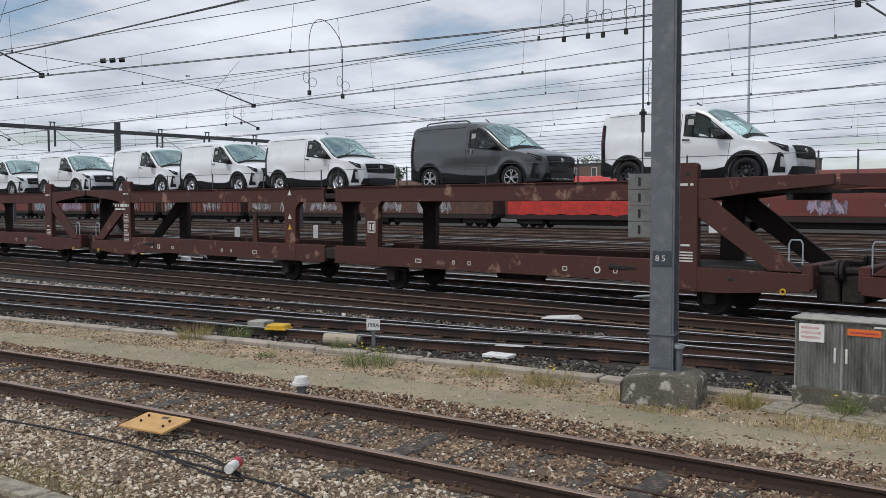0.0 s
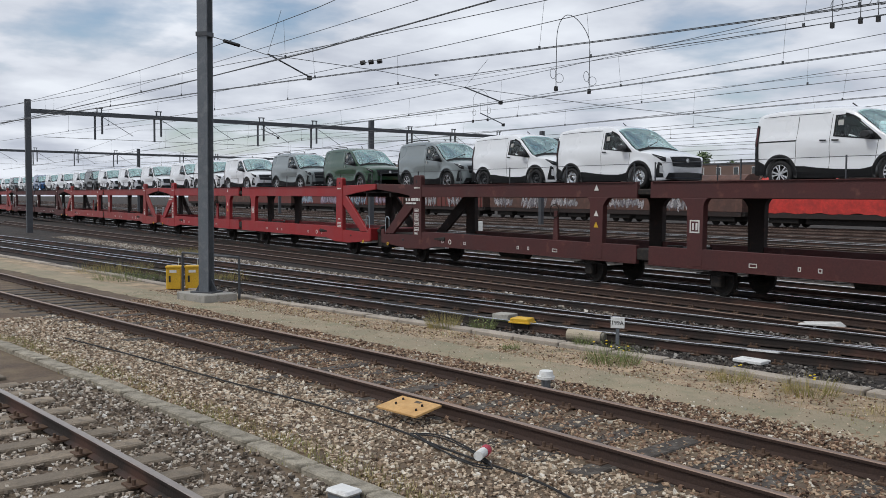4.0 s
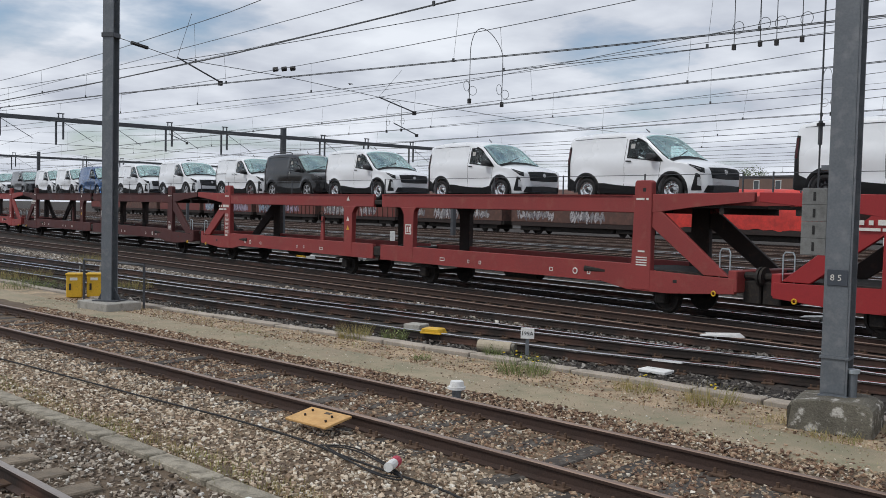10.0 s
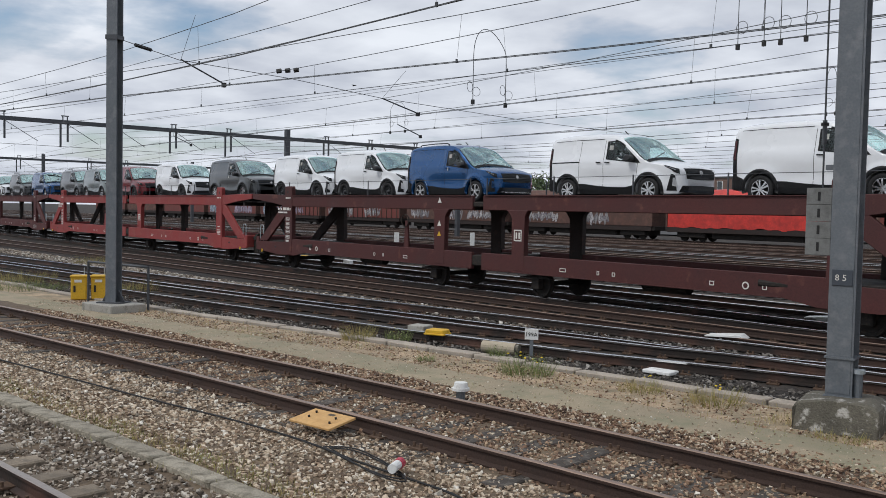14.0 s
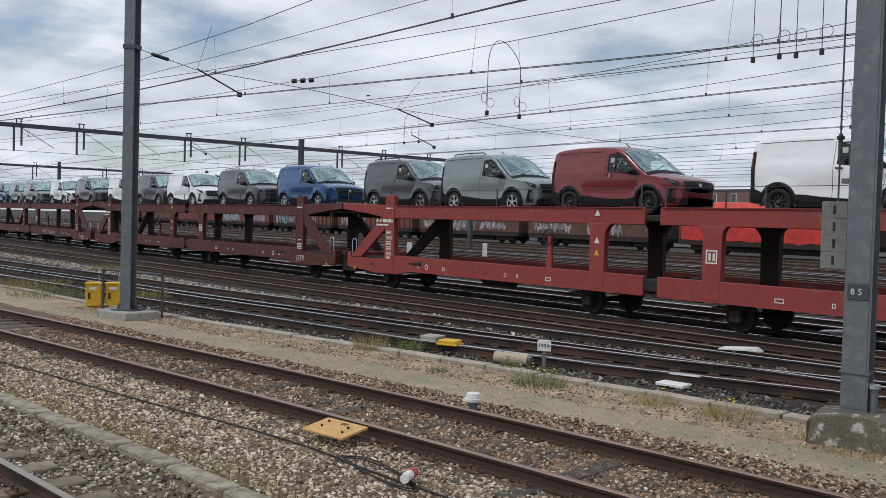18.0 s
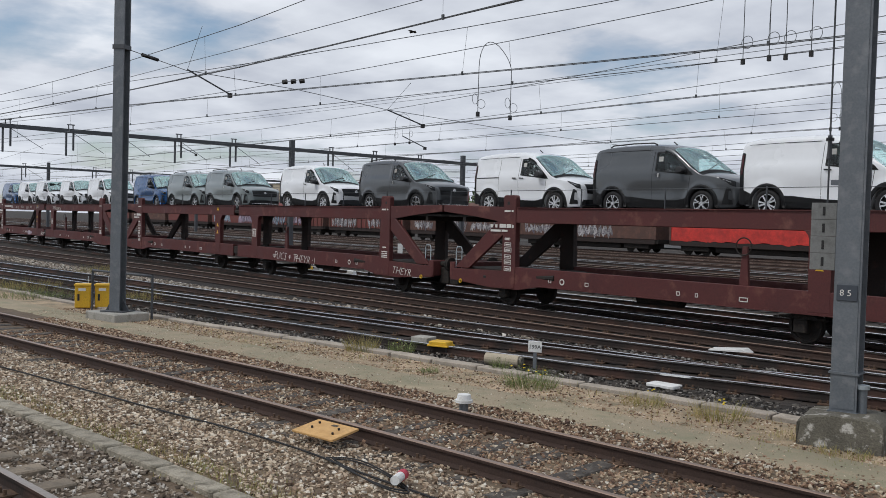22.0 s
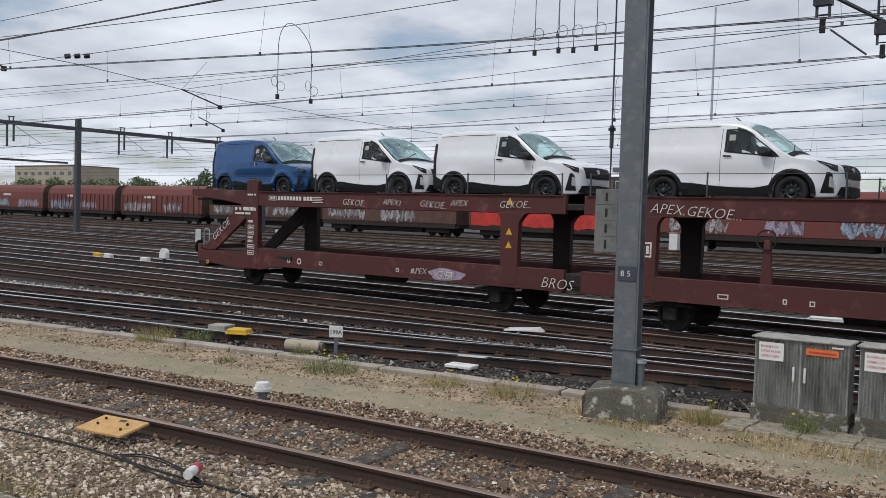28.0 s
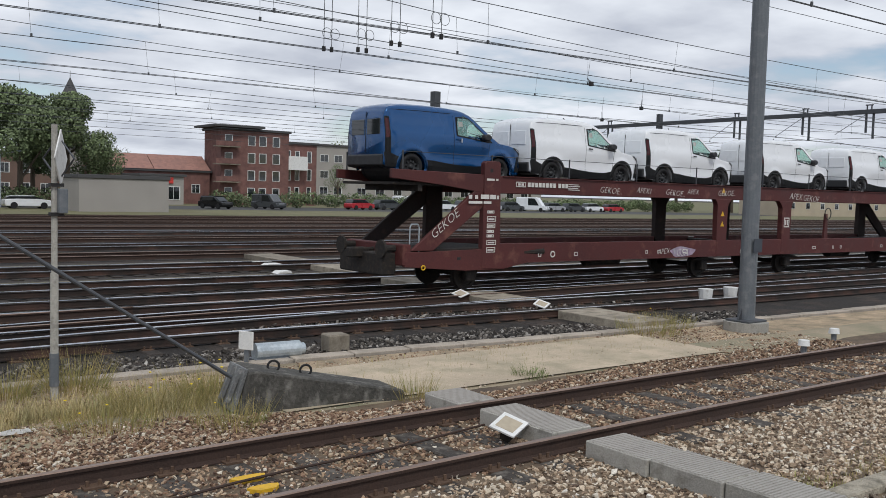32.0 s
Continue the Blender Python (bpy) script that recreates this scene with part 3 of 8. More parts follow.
        part("draw_hook", tube((mx(0.45), 0, 0.98), (mx(-0.05), 0, 0.94), 0.05, 8), M_SOOT, w)
        for u in (2.55, 11.6):
            part("axle", tube((mx(u), -0.9, 0.37), (mx(u), 0.9, 0.37), 0.07, 8), M_SOOT, w)
        for k in range(5):
            u = 0.9 + k * 3.0
            part("deck_cross_member", box(mx(u) - 0.06, mx(u) + 0.06, -1.14, 1.14, 2.36, 2.50), M_SOOT, w)
        part("air_tank", tube((mx(7.0), -0.5, 0.60), (mx(8.3), -0.5, 0.60), 0.17, 12), M_SOOT, w)
        # lettering on the near side of the end post
        near = -(Y + 0.016)
        c = mx(2.97)
        bars(w, "inscription", c, 0, ((-0.19, 2.66, 0.24, 0.05), (0.10, 2.66, 0.07, 0.05)), near)
        if unit == 0:
            bars(w, "inscription", c, 0, ((-0.74, 2.215, 0.10, 0.09), (-0.55, 2.215, 0.09, 0.09), (-0.37, 2.215, 0.26, 0.105), (-0.08, 2.215, 0.18, 0.105), (0.13, 2.215, 0.07, 0.09), (-0.74, 2.10, 0.42, 0.06), (-0.28, 2.10, 0.24, 0.06)), near - 0.008)
            z = 1.92
            while z > 1.0:
                q = random.choice(((0.30, 0.10), (0.22, 0.05), (0.28, 0.11), (0.26, 0.09)))
                bars(w, "inscription", c, 0, ((-0.15, z, q[0], 0.018), (-0.15, z - q[1], q[0], 0.018), (-0.15, z - q[1], 0.018, q[1]), (-0.15 + q[0] - 0.018, z - q[1], 0.018, q[1]), (-0.11, z - q[1] * 0.62, q[0] - 0.09, 0.035)), near)
                z -= q[1] + random.uniform(0.05, 0.09)
        else:
            bars(w, "inscription", c, 0, ((-0.15, 1.10, 0.32, 0.03), (-0.15, 1.16, 0.32, 0.03), (-0.15, 1.22, 0.32, 0.03), (-0.15, 1.28, 0.32, 0.03), (-0.10, 1.42, 0.2, 0.04)), near)
            m = mx(12.1)
            bars(w, "inscription", m, 0, ((-0.15, 1.52, 0.30, 0.035), (-0.15, 1.80, 0.30, 0.035), (-0.15, 1.52, 0.035, 0.31), (0.115, 1.52, 0.035, 0.31), (-0.08, 1.59, 0.06, 0.17), (0.03, 1.59, 0.06, 0.17)), -(Y + 0.012))
        # small plates on the sole beam
        for u, wd in ((5.9, 0.13), (8.7, 0.10), (9.2, 0.08), (10.4, 0.22), (4.6, 0.11)):
            bars(w, "inscription", mx(u), 0, ((-wd / 2, 0.78, wd, 0.02), (-wd / 2, 0.86, wd, 0.02), (-wd / 2, 0.78, 0.02, 0.09), (wd / 2 - 0.02, 0.78, 0.02, 0.09)), -(Y + 0.004))
        mq = mx(12.1)
        if unit == 0:
            for z in (2.56, 1.86, 1.55):
                part("warning_triangle", prism([(mq - 0.09, z), (mq + 0.09, z), (mq, z + 0.16)], "y", -(Y + 0.013), -(Y + 0.016)), M_YELLOW if tagged_up or z < 1.7 else M_LETTER, w)
        part("end_gear", box(min(mx(0.02), mx(0.44)), max(mx(0.02), mx(0.44)), -0.92, 0.92, 0.42, 0.93, 0.03), M_SOOT, w)
        part("coupling_hook", box(min(mx(-0.3), mx(0.2)), max(mx(-0.3), mx(0.2)), -0.12, 0.12, 0.78, 1.02, 0.03), M_SOOT, w)
        hoop = bmesh.new()
        for x0, x1, z0, z1 in ((0.62, 0.62, 0.97, 1.52), (0.62, 0.66, 1.52, 1.60), (0.66, 0.84, 1.60, 1.60), (0.84, 0.88, 1.60, 1.52), (0.88, 0.88, 1.52, 0.97)):
            tube((mx(x0), -1.17, z0), (mx(x1), -1.17, z1), 0.016, 6, bm=hoop)
        part("hand_hoop", hoop, M_GALV, w)
    # the joint between the halves
    part("joint_pivot", tube((13.81, 0, 0.7), (13.81, 0, 1.1), 0.22, 12), M_SOOT, w)
    part("joint_box", box(13.52, 14.1, -1.22, 1.22, 0.74, 1.05, 0.03), M_SOOT, w)
    part("deck_joint", box(13.45, 14.17, -1.2, 1.2, 2.44, 2.60, 0.03), M_SOOT, w)
    # brake column with its hand wheel
    bu = 10.35 if brake > 0 else PITCH - 9.6
    col = part("brake_column", prism([(bu - 0.12, 1.1), (bu + 0.12, 1.1), (bu + 0.06, 1.98), (bu - 0.06, 1.98)], "y", -1.20, -1.12, 0.01), paint, w)
    part("hand_wheel", ring((bu, -1.24, 1.98), (0, 1, 0), 0.19, 0.016, 20), M_SOOT if brake > 0 else M_BLACK, col)
    return w


def spray(parent, text, x, z, size, y):
    letters(text, size, M_LETTER, "spray_lettering", parent, pose(x, y, z, 0, random.uniform(-4, 4), 0), 0.0015, 0.28, size * 0.018)


def van_body():
    """Height, width and sill rules of the van's shell (x from the rear bumper forward)."""
    def top(x):
        return float(np.interp(x, (0.0, 0.03, 0.08, 0.16, 0.35, 0.7, 1.2, 1.8, 2.15, 2.32, 2.48, 2.62, 2.85, 3.1, 3.34, 3.42, 3.6, 3.8, 4.0, 4.1, 4.18, 4.24, 4.28, 4.30), (1.45, 1.62, 1.71, 1.76, 1.80, 1.822, 1.832, 1.825, 1.80, 1.775, 1.725, 1.655, 1.505, 1.315, 1.125, 1.092, 1.065, 1.035, 0.985, 0.95, 0.91, 0.86, 0.79, 0.70)))
    def drop(x):
        return float(np.interp(x, (0.0, 0.3, 2.2, 2.5, 2.8, 3.1, 3.34, 3.5, 4.0, 4.2, 4.3), (0.05, 0.07, 0.07, 0.10, 0.14, 0.145, 0.11, 0.10, 0.09, 0.06, 0.04)))
    def plan(x):
        return float(np.interp(x, (0.0, 0.02, 0.06, 0.14, 0.3, 0.8, 3.2, 3.7, 3.95, 4.08, 4.17, 4.24, 4.28, 4.30), (0.79, 0.825, 0.85, 0.868, 0.882, 0.895, 0.895, 0.888, 0.858, 0.815, 0.755, 0.675, 0.60, 0.54)))
    def lean(z):
        return float(np.interp(z, (0.2, 0.4, 0.6, 0.8, 1.0, 1.12, 1.22, 1.45, 1.62, 1.75, 1.83), (0.955, 0.985, 0.99, 1.0, 1.0, 0.985, 0.955, 0.91, 0.87, 0.83, 0.80)))
    def sill(x):
        z = float(np.interp(x, (0.0, 0.1, 0.4, 3.9, 4.15, 4.3), (0.36, 0.31, 0.25, 0.22, 0.23, 0.28)))
        for c in VAN_AXLES:
            d = abs(x - c)
            if d < 0.375:
                z = max(z, 0.325 + math.sqrt(0.375 ** 2 - d * d) * 0.98)
        return z
    return top, drop, plan, lean, sill


VAN_AXLES = (0.735, 3.40)
van_top, van_drop, van_plan, van_lean, van_sill = van_body()


def ease(v, a, b):
    k = min(max((v - a) / max(b - a, 1e-6), 0.0), 1.0)
    return k * k * (3 - 2 * k)


def van_side(x, z):
    """Half-width of the shell: recessed load-bay panel, hollow below the belt, swollen wheel arches."""
    w = van_plan(x) * van_lean(z)
    panel = ease(x, 0.16, 0.30) * (1 - ease(x, 1.86, 1.92)) * ease(z, 1.19 + 0.10 * max(0.0, 0.7 - x), 1.25) * (1 - ease(z, 1.58, 1.63))
    hollow = ease(x, 1.1, 1.6) * (1 - ease(x, 2.8, 3.2)) * ease(z, 0.44, 0.60) * (1 - ease(z, 0.62, 0.92))
    w -= 0.016 * panel + 0.020 * hollow
    for c in VAN_AXLES:
        w += 0.022 * (1 - ease(math.hypot(x - c, z - 0.325), 0.44, 0.56)) * ease(z, 0.2, 0.4)
    return w


def van_edge(x):
    return max(van_top(x) - van_drop(x), van_sill(x) + 0.06)


def van_crown(x, f):
    """Height of roof, windscreen or bonnet at a share f of the half-width."""
    p = float(np.interp(x, (2.4, 2.7, 3.2, 3.5), (3.6, 2.2, 2.2, 3.0)))
    e = van_edge(x)
    return e + max(van_top(x) - e, 0.004) * (1 - abs(f) ** p)


def van_nose(y, z):
    """How far forward the front of the shell stands at (y, z)."""
    lo, hi = 3.5, 4.30
    for _ in range(14):
        x = (lo + hi) / 2
        ye = van_side(x, van_edge(x))
        inside = abs(y) <= van_side(x, min(z, van_edge(x))) and (z <= van_edge(x) or z <= van_crown(x, abs(y) / ye))
        lo, hi = (x, hi) if inside else (lo, x)
    return lo


def window_top(x):
    return min(1.585 - 0.03 * max(0.0, 2.2 - x), 1.60 - 0.755 * (x - 2.40))


def window_foot(x):
    return 1.145 - 0.115 * (x - 2.04)


def build_van_shell():
    xs = sorted(set([0.0, 0.012, 0.03, 0.055, 0.08, 0.12, 0.16, 0.2, 0.25, 0.3] + [0.36 + 0.0375 * i for i in range(21)] + [1.2 + 0.12 * i for i in range(6)] + [1.86, 1.92, 1.98] + [2.04 + 0.045 * i for i in range(23)] + [3.02 + 0.0375 * i for i in range(21)] + [3.82, 3.88, 3.94, 4.0, 4.04, 4.08, 4.12, 4.15, 4.18, 4.21, 4.24, 4.26, 4.28, 4.293, 4.3]))
    N = 17
    across = (0.985, 0.96, 0.92, 0.84, 0.7, 0.5, 0.25, 0.0)
    rows = []
    for x in xs:
        s, e = van_sill(x), van_edge(x)
        half = [(0.0, s + 0.02), (van_side(x, s) * 0.80, s + 0.012), (van_side(x, s) * 0.97, s)]
        half += [(van_side(x, s + (e - s) * k / N), s + (e - s) * k / N) for k in range(N + 1)]
        ye = half[-1][0]
        half += [(ye * f, van_crown(x, f)) for f in across]
        rows.append([(x, -y, z) for y, z in half] + [(x, y, z) for y, z in reversed(half[:-1])])
    bm = bmesh.new()
    vr = [[bm.verts.new(p) for p in r] for r in rows]
    low, high = 3, 3 + N
    last = len(rows[0]) - 1
    for a, b in zip(vr, vr[1:]):
        for i in range(last):
            m = (a[i].co + b[i].co + a[i + 1].co + b[i + 1].co) / 4
            k = min(i, last - 1 - i)
            if low <= k < high and 2.07 < m.x < 3.02 and window_foot(m.x) + 0.012 < m.z < window_top(m.x) - 0.012:
                continue
            if k > high and 2.55 < m.x < 3.30:
                continue
            bm.faces.new((a[i], b[i], b[i + 1], a[i + 1]))
    for r in (vr[0], vr[-1]):
        bm.faces.new(r[:-1])
    bmesh.ops.remove_doubles(bm, verts=bm.verts, dist=0.0004)
    return bm


def along(points, k):
    q = np.linspace(0, 1, len(points))
    return np.interp(k, q, [p[0] for p in points]), np.interp(k, q, [p[1] for p in points])


def side_patch(outline_top, outline_bottom, sgn, lift=0.006, steps=8, rows=4, thick=0.004):
    """A patch that follows the van's flank between two lines given as (x, z) pairs."""
    pts = []
    for r in range(rows + 1):
        line = []
        for i in range(steps + 1):
            (xt, zt), (xb, zb) = along(outline_top, i / steps), along(outline_bottom, i / steps)
            x, z = xb + (xt - xb) * r / rows, zb + (zt - zb) * r / rows
            line.append((x, sgn * (van_side(x, z) + lift), z))
        pts.append(line)
    bm = grid_mesh(pts)
    bmesh.ops.solidify(bm, geom=bm.faces[:], thickness=thick)
    return bm


def nose_patch(outline_top, outline_bottom, lift=0.008, steps=14, rows=3, thick=0.006):
    """A patch that follows the van's front between two lines given as (y, z) pairs."""
    pts = []
    for r in range(rows + 1):
        line = []
        for i in range(steps + 1):
            (yt, zt), (yb, zb) = along(outline_top, i / steps), along(outline_bottom, i / steps)
            y, z = yb + (yt - yb) * r / rows, zb + (zt - zb) * r / rows
            line.append((van_nose(y, z) + lift, y, z))
        pts.append(line)
    bm = grid_mesh(pts)
    bmesh.ops.solidify(bm, geom=bm.faces[:], thickness=thick)
    return bm


def turned(prof, n, name, material, dent=None):
    """A ring-shaped body turned about the y axis from (radius, y) pairs; dent(i, j) pushes a point inwards."""
    bm = bmesh.new()
    rows = [[bm.verts.new((r * math.cos(2 * math.pi * i / n), y + (dent(i, j) if dent else 0.0), r * math.sin(2 * math.pi * i / n))) for j, (r, y) in enumerate(prof)] for i in range(n)]
    for i in range(n):
        for j in range(len(prof) - 1):
            bm.faces.new((rows[i][j], rows[i][j + 1], rows[(i + 1) % n][j + 1], rows[(i + 1) % n][j]))
    if prof[0][0] < 0.1:
        bm.faces.new([r[0] for r in rows])
    return mesh_from(bm, name, material, not dent)


def road_wheel(style):
    """Tyre, rim well and rim meshes, axle along y, outside towards -y."""
    tyre = turned(((0.205, -0.070), (0.214, -0.098), (0.235, -0.108), (0.285, -0.110), (0.314, -0.090), (0.326, -0.05), (0.326, 0.05), (0.314, 0.09), (0.25, 0.105)), 32, "tyre", M_RUBBER)
    if style in ("alloy", "trail"):
        well = turned(((0.05, -0.01), (0.17, -0.005), (0.200, -0.02), (0.208, -0.075)), 24, "rim_well", M_BLACK)
        rim = bmesh.new()
        if style == "trail":
            # five broad blades, split at the rim, polished on a black wheel
            for i in range(5):
                for off in (-1, 1):
                    own = prism([(off * 0.004, 0.035), (off * 0.018, 0.045), (off * 0.022, 0.115), (off * 0.060, 0.203), (off * 0.036, 0.213), (off * 0.006, 0.13)], "y", -0.100, -0.06)
                    bmesh.ops.transform(own, matrix=pose(0, 0, 0, 0, 72 * i, 0), verts=own.verts)
                    merge(rim, own)
        else:
            for i in range(10):
                own = prism([(-0.013, 0.03), (0.013, 0.03), (0.021, 0.208), (-0.021, 0.208)], "y", -0.098, -0.055)
                bmesh.ops.transform(own, matrix=pose(0, 0, 0, 0, 36 * i + (5 if i % 2 else -5), 0), verts=own.verts)
                merge(rim, own)
        tube((0, -0.10, 0), (0, -0.05, 0), 0.048, 12, bm=rim)
        ring((0, -0.095, 0), (0, 1, 0), 0.207, 0.009, 28, rim)
        return tyre, well, mesh_from(rim, "alloy_rim", M_CHROME)
    face = turned(((0.055, -0.085), (0.075, -0.055), (0.11, -0.07), (0.125, -0.066), (0.165, -0.062), (0.178, -0.068), (0.19, -0.085), (0.208, -0.100), (0.214, -0.092)), 40, "steel_rim", M_CHROME if style == "silver" else M_STEELWHEEL, lambda i, j: 0.035 if j in (3, 4) and i % 4 < 2 else 0.0)
    cap = turned(((0.02, -0.098), (0.05, -0.094), (0.06, -0.075)), 14, "hub_cap", M_STEELWHEEL)
    return tyre, cap, face


SHELL_MESH = bpy.data.meshes.new("van_shell")
SHELL = build_van_shell()
bmesh.ops.recalc_face_normals(SHELL, faces=SHELL.faces)
SHELL.to_mesh(SHELL_MESH)
SHELL.free()
SHELL_MESH.shade_smooth()
WHEELS = {k: road_wheel(k) for k in ("plain", "silver", "alloy", "trail")}


def make_van(colour, style):
    words = {"plain": "with black steel wheels", "silver": "with silver steel wheels", "alloy": "with bright alloy wheels", "slider": "with sliding side door", "trail": "with roof bars and alloy wheels"}
    v = thing("delivery_van", f"new {colour} panel van {words[style]}", "van", "vans on the train")
    paint = VAN_PAINT[colour]
    me = SHELL_MESH.copy()
    me.materials.append(paint)
    part("body", me, None, v)
    rim_kind = "alloy" if style == "slider" else style
    wheels = WHEELS[rim_kind]
    for cx in VAN_AXLES:
        part("wheel_housing", tube((cx, -0.62, 0.34), (cx, 0.62, 0.34), 0.39, 20), M_BLACK, v)
        for sgn in (-1, 1):
            tyre = part("wheel", wheels[0], None, v, at=pose(cx, sgn * 0.775, 0.326, 0, 0, 0 if sgn < 0 else 180))
            part("hub_cap" if rim_kind in ("plain", "silver") else "rim_well", wheels[1], None, tyre)
            part("rim", wheels[2], None, tyre)
            pts = []
            for i in range(19):
                a = math.pi * (-0.07 + 1.14 * i / 18)
                row = []
                for r, lift in ((0.362, 0.004), (0.370, 0.020), (0.440, 0.018), (0.455, 0.002)):
                    x, z = min(max(cx + r * math.cos(a), 0.0), 4.29), 0.325 + r * math.sin(a) * 0.985
                    row.append((x, sgn * (van_side(x, z) + lift), z))
                pts.append(row)
            trim = grid_mesh(pts)
            bmesh.ops.solidify(trim, geom=trim.faces[:], thickness=0.006)
            part("arch_trim", trim, paint if colour == "blue" else M_PLASTIC, v, smooth=True)
    for sgn in (-1, 1):
        xs = [2.06, 2.2, 2.36, 2.45, 2.6, 2.75, 2.9, 3.06]
        hi = [(x, window_top(x)) for x in xs]
        lo = [(x, window_foot(x)) for x in xs]
        pane = part("side_window", side_patch(hi, lo, sgn, 0.001, 14, 4, 0.003), M_PANE, v, smooth=True)
        pane.visible_shadow = False
        seal = side_patch(hi, [(x, z - 0.03) for x, z in hi], sgn, 0.006, 14, 1)
        merge(seal, side_patch(lo, [(x, z - 0.028) for x, z in lo], sgn, 0.007, 14, 1))
        merge(seal, side_patch(((2.04, 1.58), (2.085, 1.58)), ((2.04, 1.12), (2.085, 1.12)), sgn, 0.005, 1, 4))
        part("window_seal", seal, M_PLASTIC, v)
        part("mirror_triangle", side_patch(((2.93, 1.20), (3.08, 1.085)), ((2.93, 1.01), (3.16, 1.00)), sgn, 0.008, 3, 2), M_PLASTIC, v)
        part("sill_cladding", side_patch(((1.13, 0.50), (1.35, 0.495), (1.7, 0.45), (2.2, 0.41), (2.7, 0.40), (3.0, 0.46)), ((1.13, 0.235), (2.0, 0.225), (3.0, 0.225)), sgn, 0.012, 14, 2, 0.012), M_PLASTIC, v)
        part("door_gap", side_patch(((1.965, 1.60), (1.975, 1.60)), ((1.955, 0.42), (1.965, 0.42)), sgn, 0.002, 1, 10), M_BLACK, v)
        part("door_gap", side_patch(((3.075, 1.00), (3.085, 1.00)), ((3.01, 0.55), (3.02, 0.55)), sgn, 0.002, 1, 6), M_BLACK, v)
        part("roof_gutter", side_patch(((0.2, 1.642), (1.0, 1.655), (1.9, 1.652)), ((0.2, 1.630), (1.0, 1.643), (1.9, 1.640)), sgn, 0.002, 10, 1), M_BLACK, v)
        part("door_handle", side_patch(((2.03, 1.055), (2.20, 1.045)), ((2.03, 1.02), (2.20, 1.012)), sgn, 0.032, 3, 1, 0.02), M_PLASTIC if colour == "white" else paint, v)
        if style == "slider":
            part("sliding_door_rail", side_patch(((0.15, 1.08), (1.15, 1.08)), ((0.15, 1.05), (1.15, 1.05)), sgn, 0.003, 8, 1), M_BLACK, v)
            part("door_gap", side_patch(((1.135, 1.60), (1.145, 1.60)), ((1.135, 0.45), (1.145, 0.45)), sgn, 0.002, 1, 10), M_BLACK, v)
            part("door_handle", side_patch(((1.74, 1.06), (1.90, 1.055)), ((1.74, 1.025), (1.90, 1.02)), sgn, 0.032, 3, 1, 0.02), M_PLASTIC, v)
        head = prism(((2.78, 1.05), (2.90, 1.035), (2.99, 1.08), (2.985, 1.155), (2.92, 1.20), (2.80, 1.195), (2.765, 1.13)), "y", min(sgn * 0.915, sgn * 1.09), max(sgn * 0.915, sgn * 1.09), 0.022)
        box(2.90, 2.98, min(sgn * 0.83, sgn * 0.94), max(sgn * 0.83, sgn * 0.94), 1.045, 1.09, bm=head)
        part("door_mirror", head, M_PLASTIC, v)
        part("headlamp", side_patch(((3.84, 0.935), (3.98, 0.905), (4.10, 0.865), (4.20, 0.835)), ((3.90, 0.885), (4.02, 0.825), (4.12, 0.745), (4.21, 0.715)), sgn, 0.008, 8, 3), M_LAMP, v)
        part("daylight_strip", side_patch(((3.92, 0.895), (4.04, 0.860), (4.14, 0.82)), ((3.93, 0.880), (4.045, 0.843), (4.145, 0.80)), sgn, 0.014, 6, 1), M_CHROME, v)
        part("bumper_vent", side_patch(((4.035, 0.71), (4.09, 0.705), (4.13, 0.66)), ((3.93, 0.31), (4.04, 0.31), (4.16, 0.31)), sgn, 0.010, 6, 6), M_PLASTIC, v)
        part("vent_blade", side_patch(((4.085, 0.62), (4.125, 0.62)), ((4.075, 0.43), (4.185, 0.40)), sgn, 0.016, 3, 3), paint, v)
        part("lamp_column", side_patch(((0.012, 1.46), (0.06, 1.47), (0.125, 1.45)), ((0.012, 0.58), (0.08, 0.58), (0.15, 0.58)), sgn, 0.008, 4, 8), M_PLASTIC, v)
        part("tail_lamp", side_patch(((0.02, 1.42), (0.10, 1.42)), ((0.02, 0.98), (0.11, 0.98)), sgn, 0.016, 3, 6), M_TAIL, v)
        part("rear_bumper_corner", side_patch(((0.0, 0.64), (0.12, 0.64), (0.34, 0.55)), ((0.03, 0.31), (0.15, 0.30), (0.34, 0.31)), sgn, 0.012, 6, 3, 0.012), M_PLASTIC, v)
        part("rear_window" if colour != "white" else "door_panel", box(-0.012, 0.012, min(sgn * 0.06, sgn * 0.62), max(sgn * 0.06, sgn * 0.62), 1.06, 1.42, 0.006), M_GLASS if colour != "white" else paint, v)
        if style == "trail" or colour == "blue" and style != "plain":
            rail = bmesh.new()
            spine = [(0.46, 1.775), (0.54, 1.815), (1.2, 1.838), (1.82, 1.828), (1.93, 1.785)]
            for (xa, za), (xb, zb) in zip(spine, spine[1:]):
                tube((xa, sgn * 0.66, za), (xb, sgn * 0.66, zb), 0.017, 8, bm=rail)
            part("roof_bar", rail, M_BLACK, v)
        part("seat", box(2.10, 2.24, min(sgn * 0.16, sgn * 0.62), max(sgn * 0.16, sgn * 0.62), 0.7, 1.38, 0.05), M_PLASTIC, v)
    # windscreen, cab and front
    rows = []
    for i in range(11):
        x = 2.50 + (3.355 - 2.50) * i / 10
        ye = van_side(x, van_edge(x))
        rows.append([(x, ye * f, van_crown(x, f) + 0.005) for f in np.linspace(-0.955, 0.955, 15)])
    glass = grid_mesh(rows)
    bmesh.ops.solidify(glass, geom=glass.faces[:], thickness=0.004)
    ws = part("windscreen", glass, M_SCREEN, v, smooth=True)
    ws.visible_shadow = False
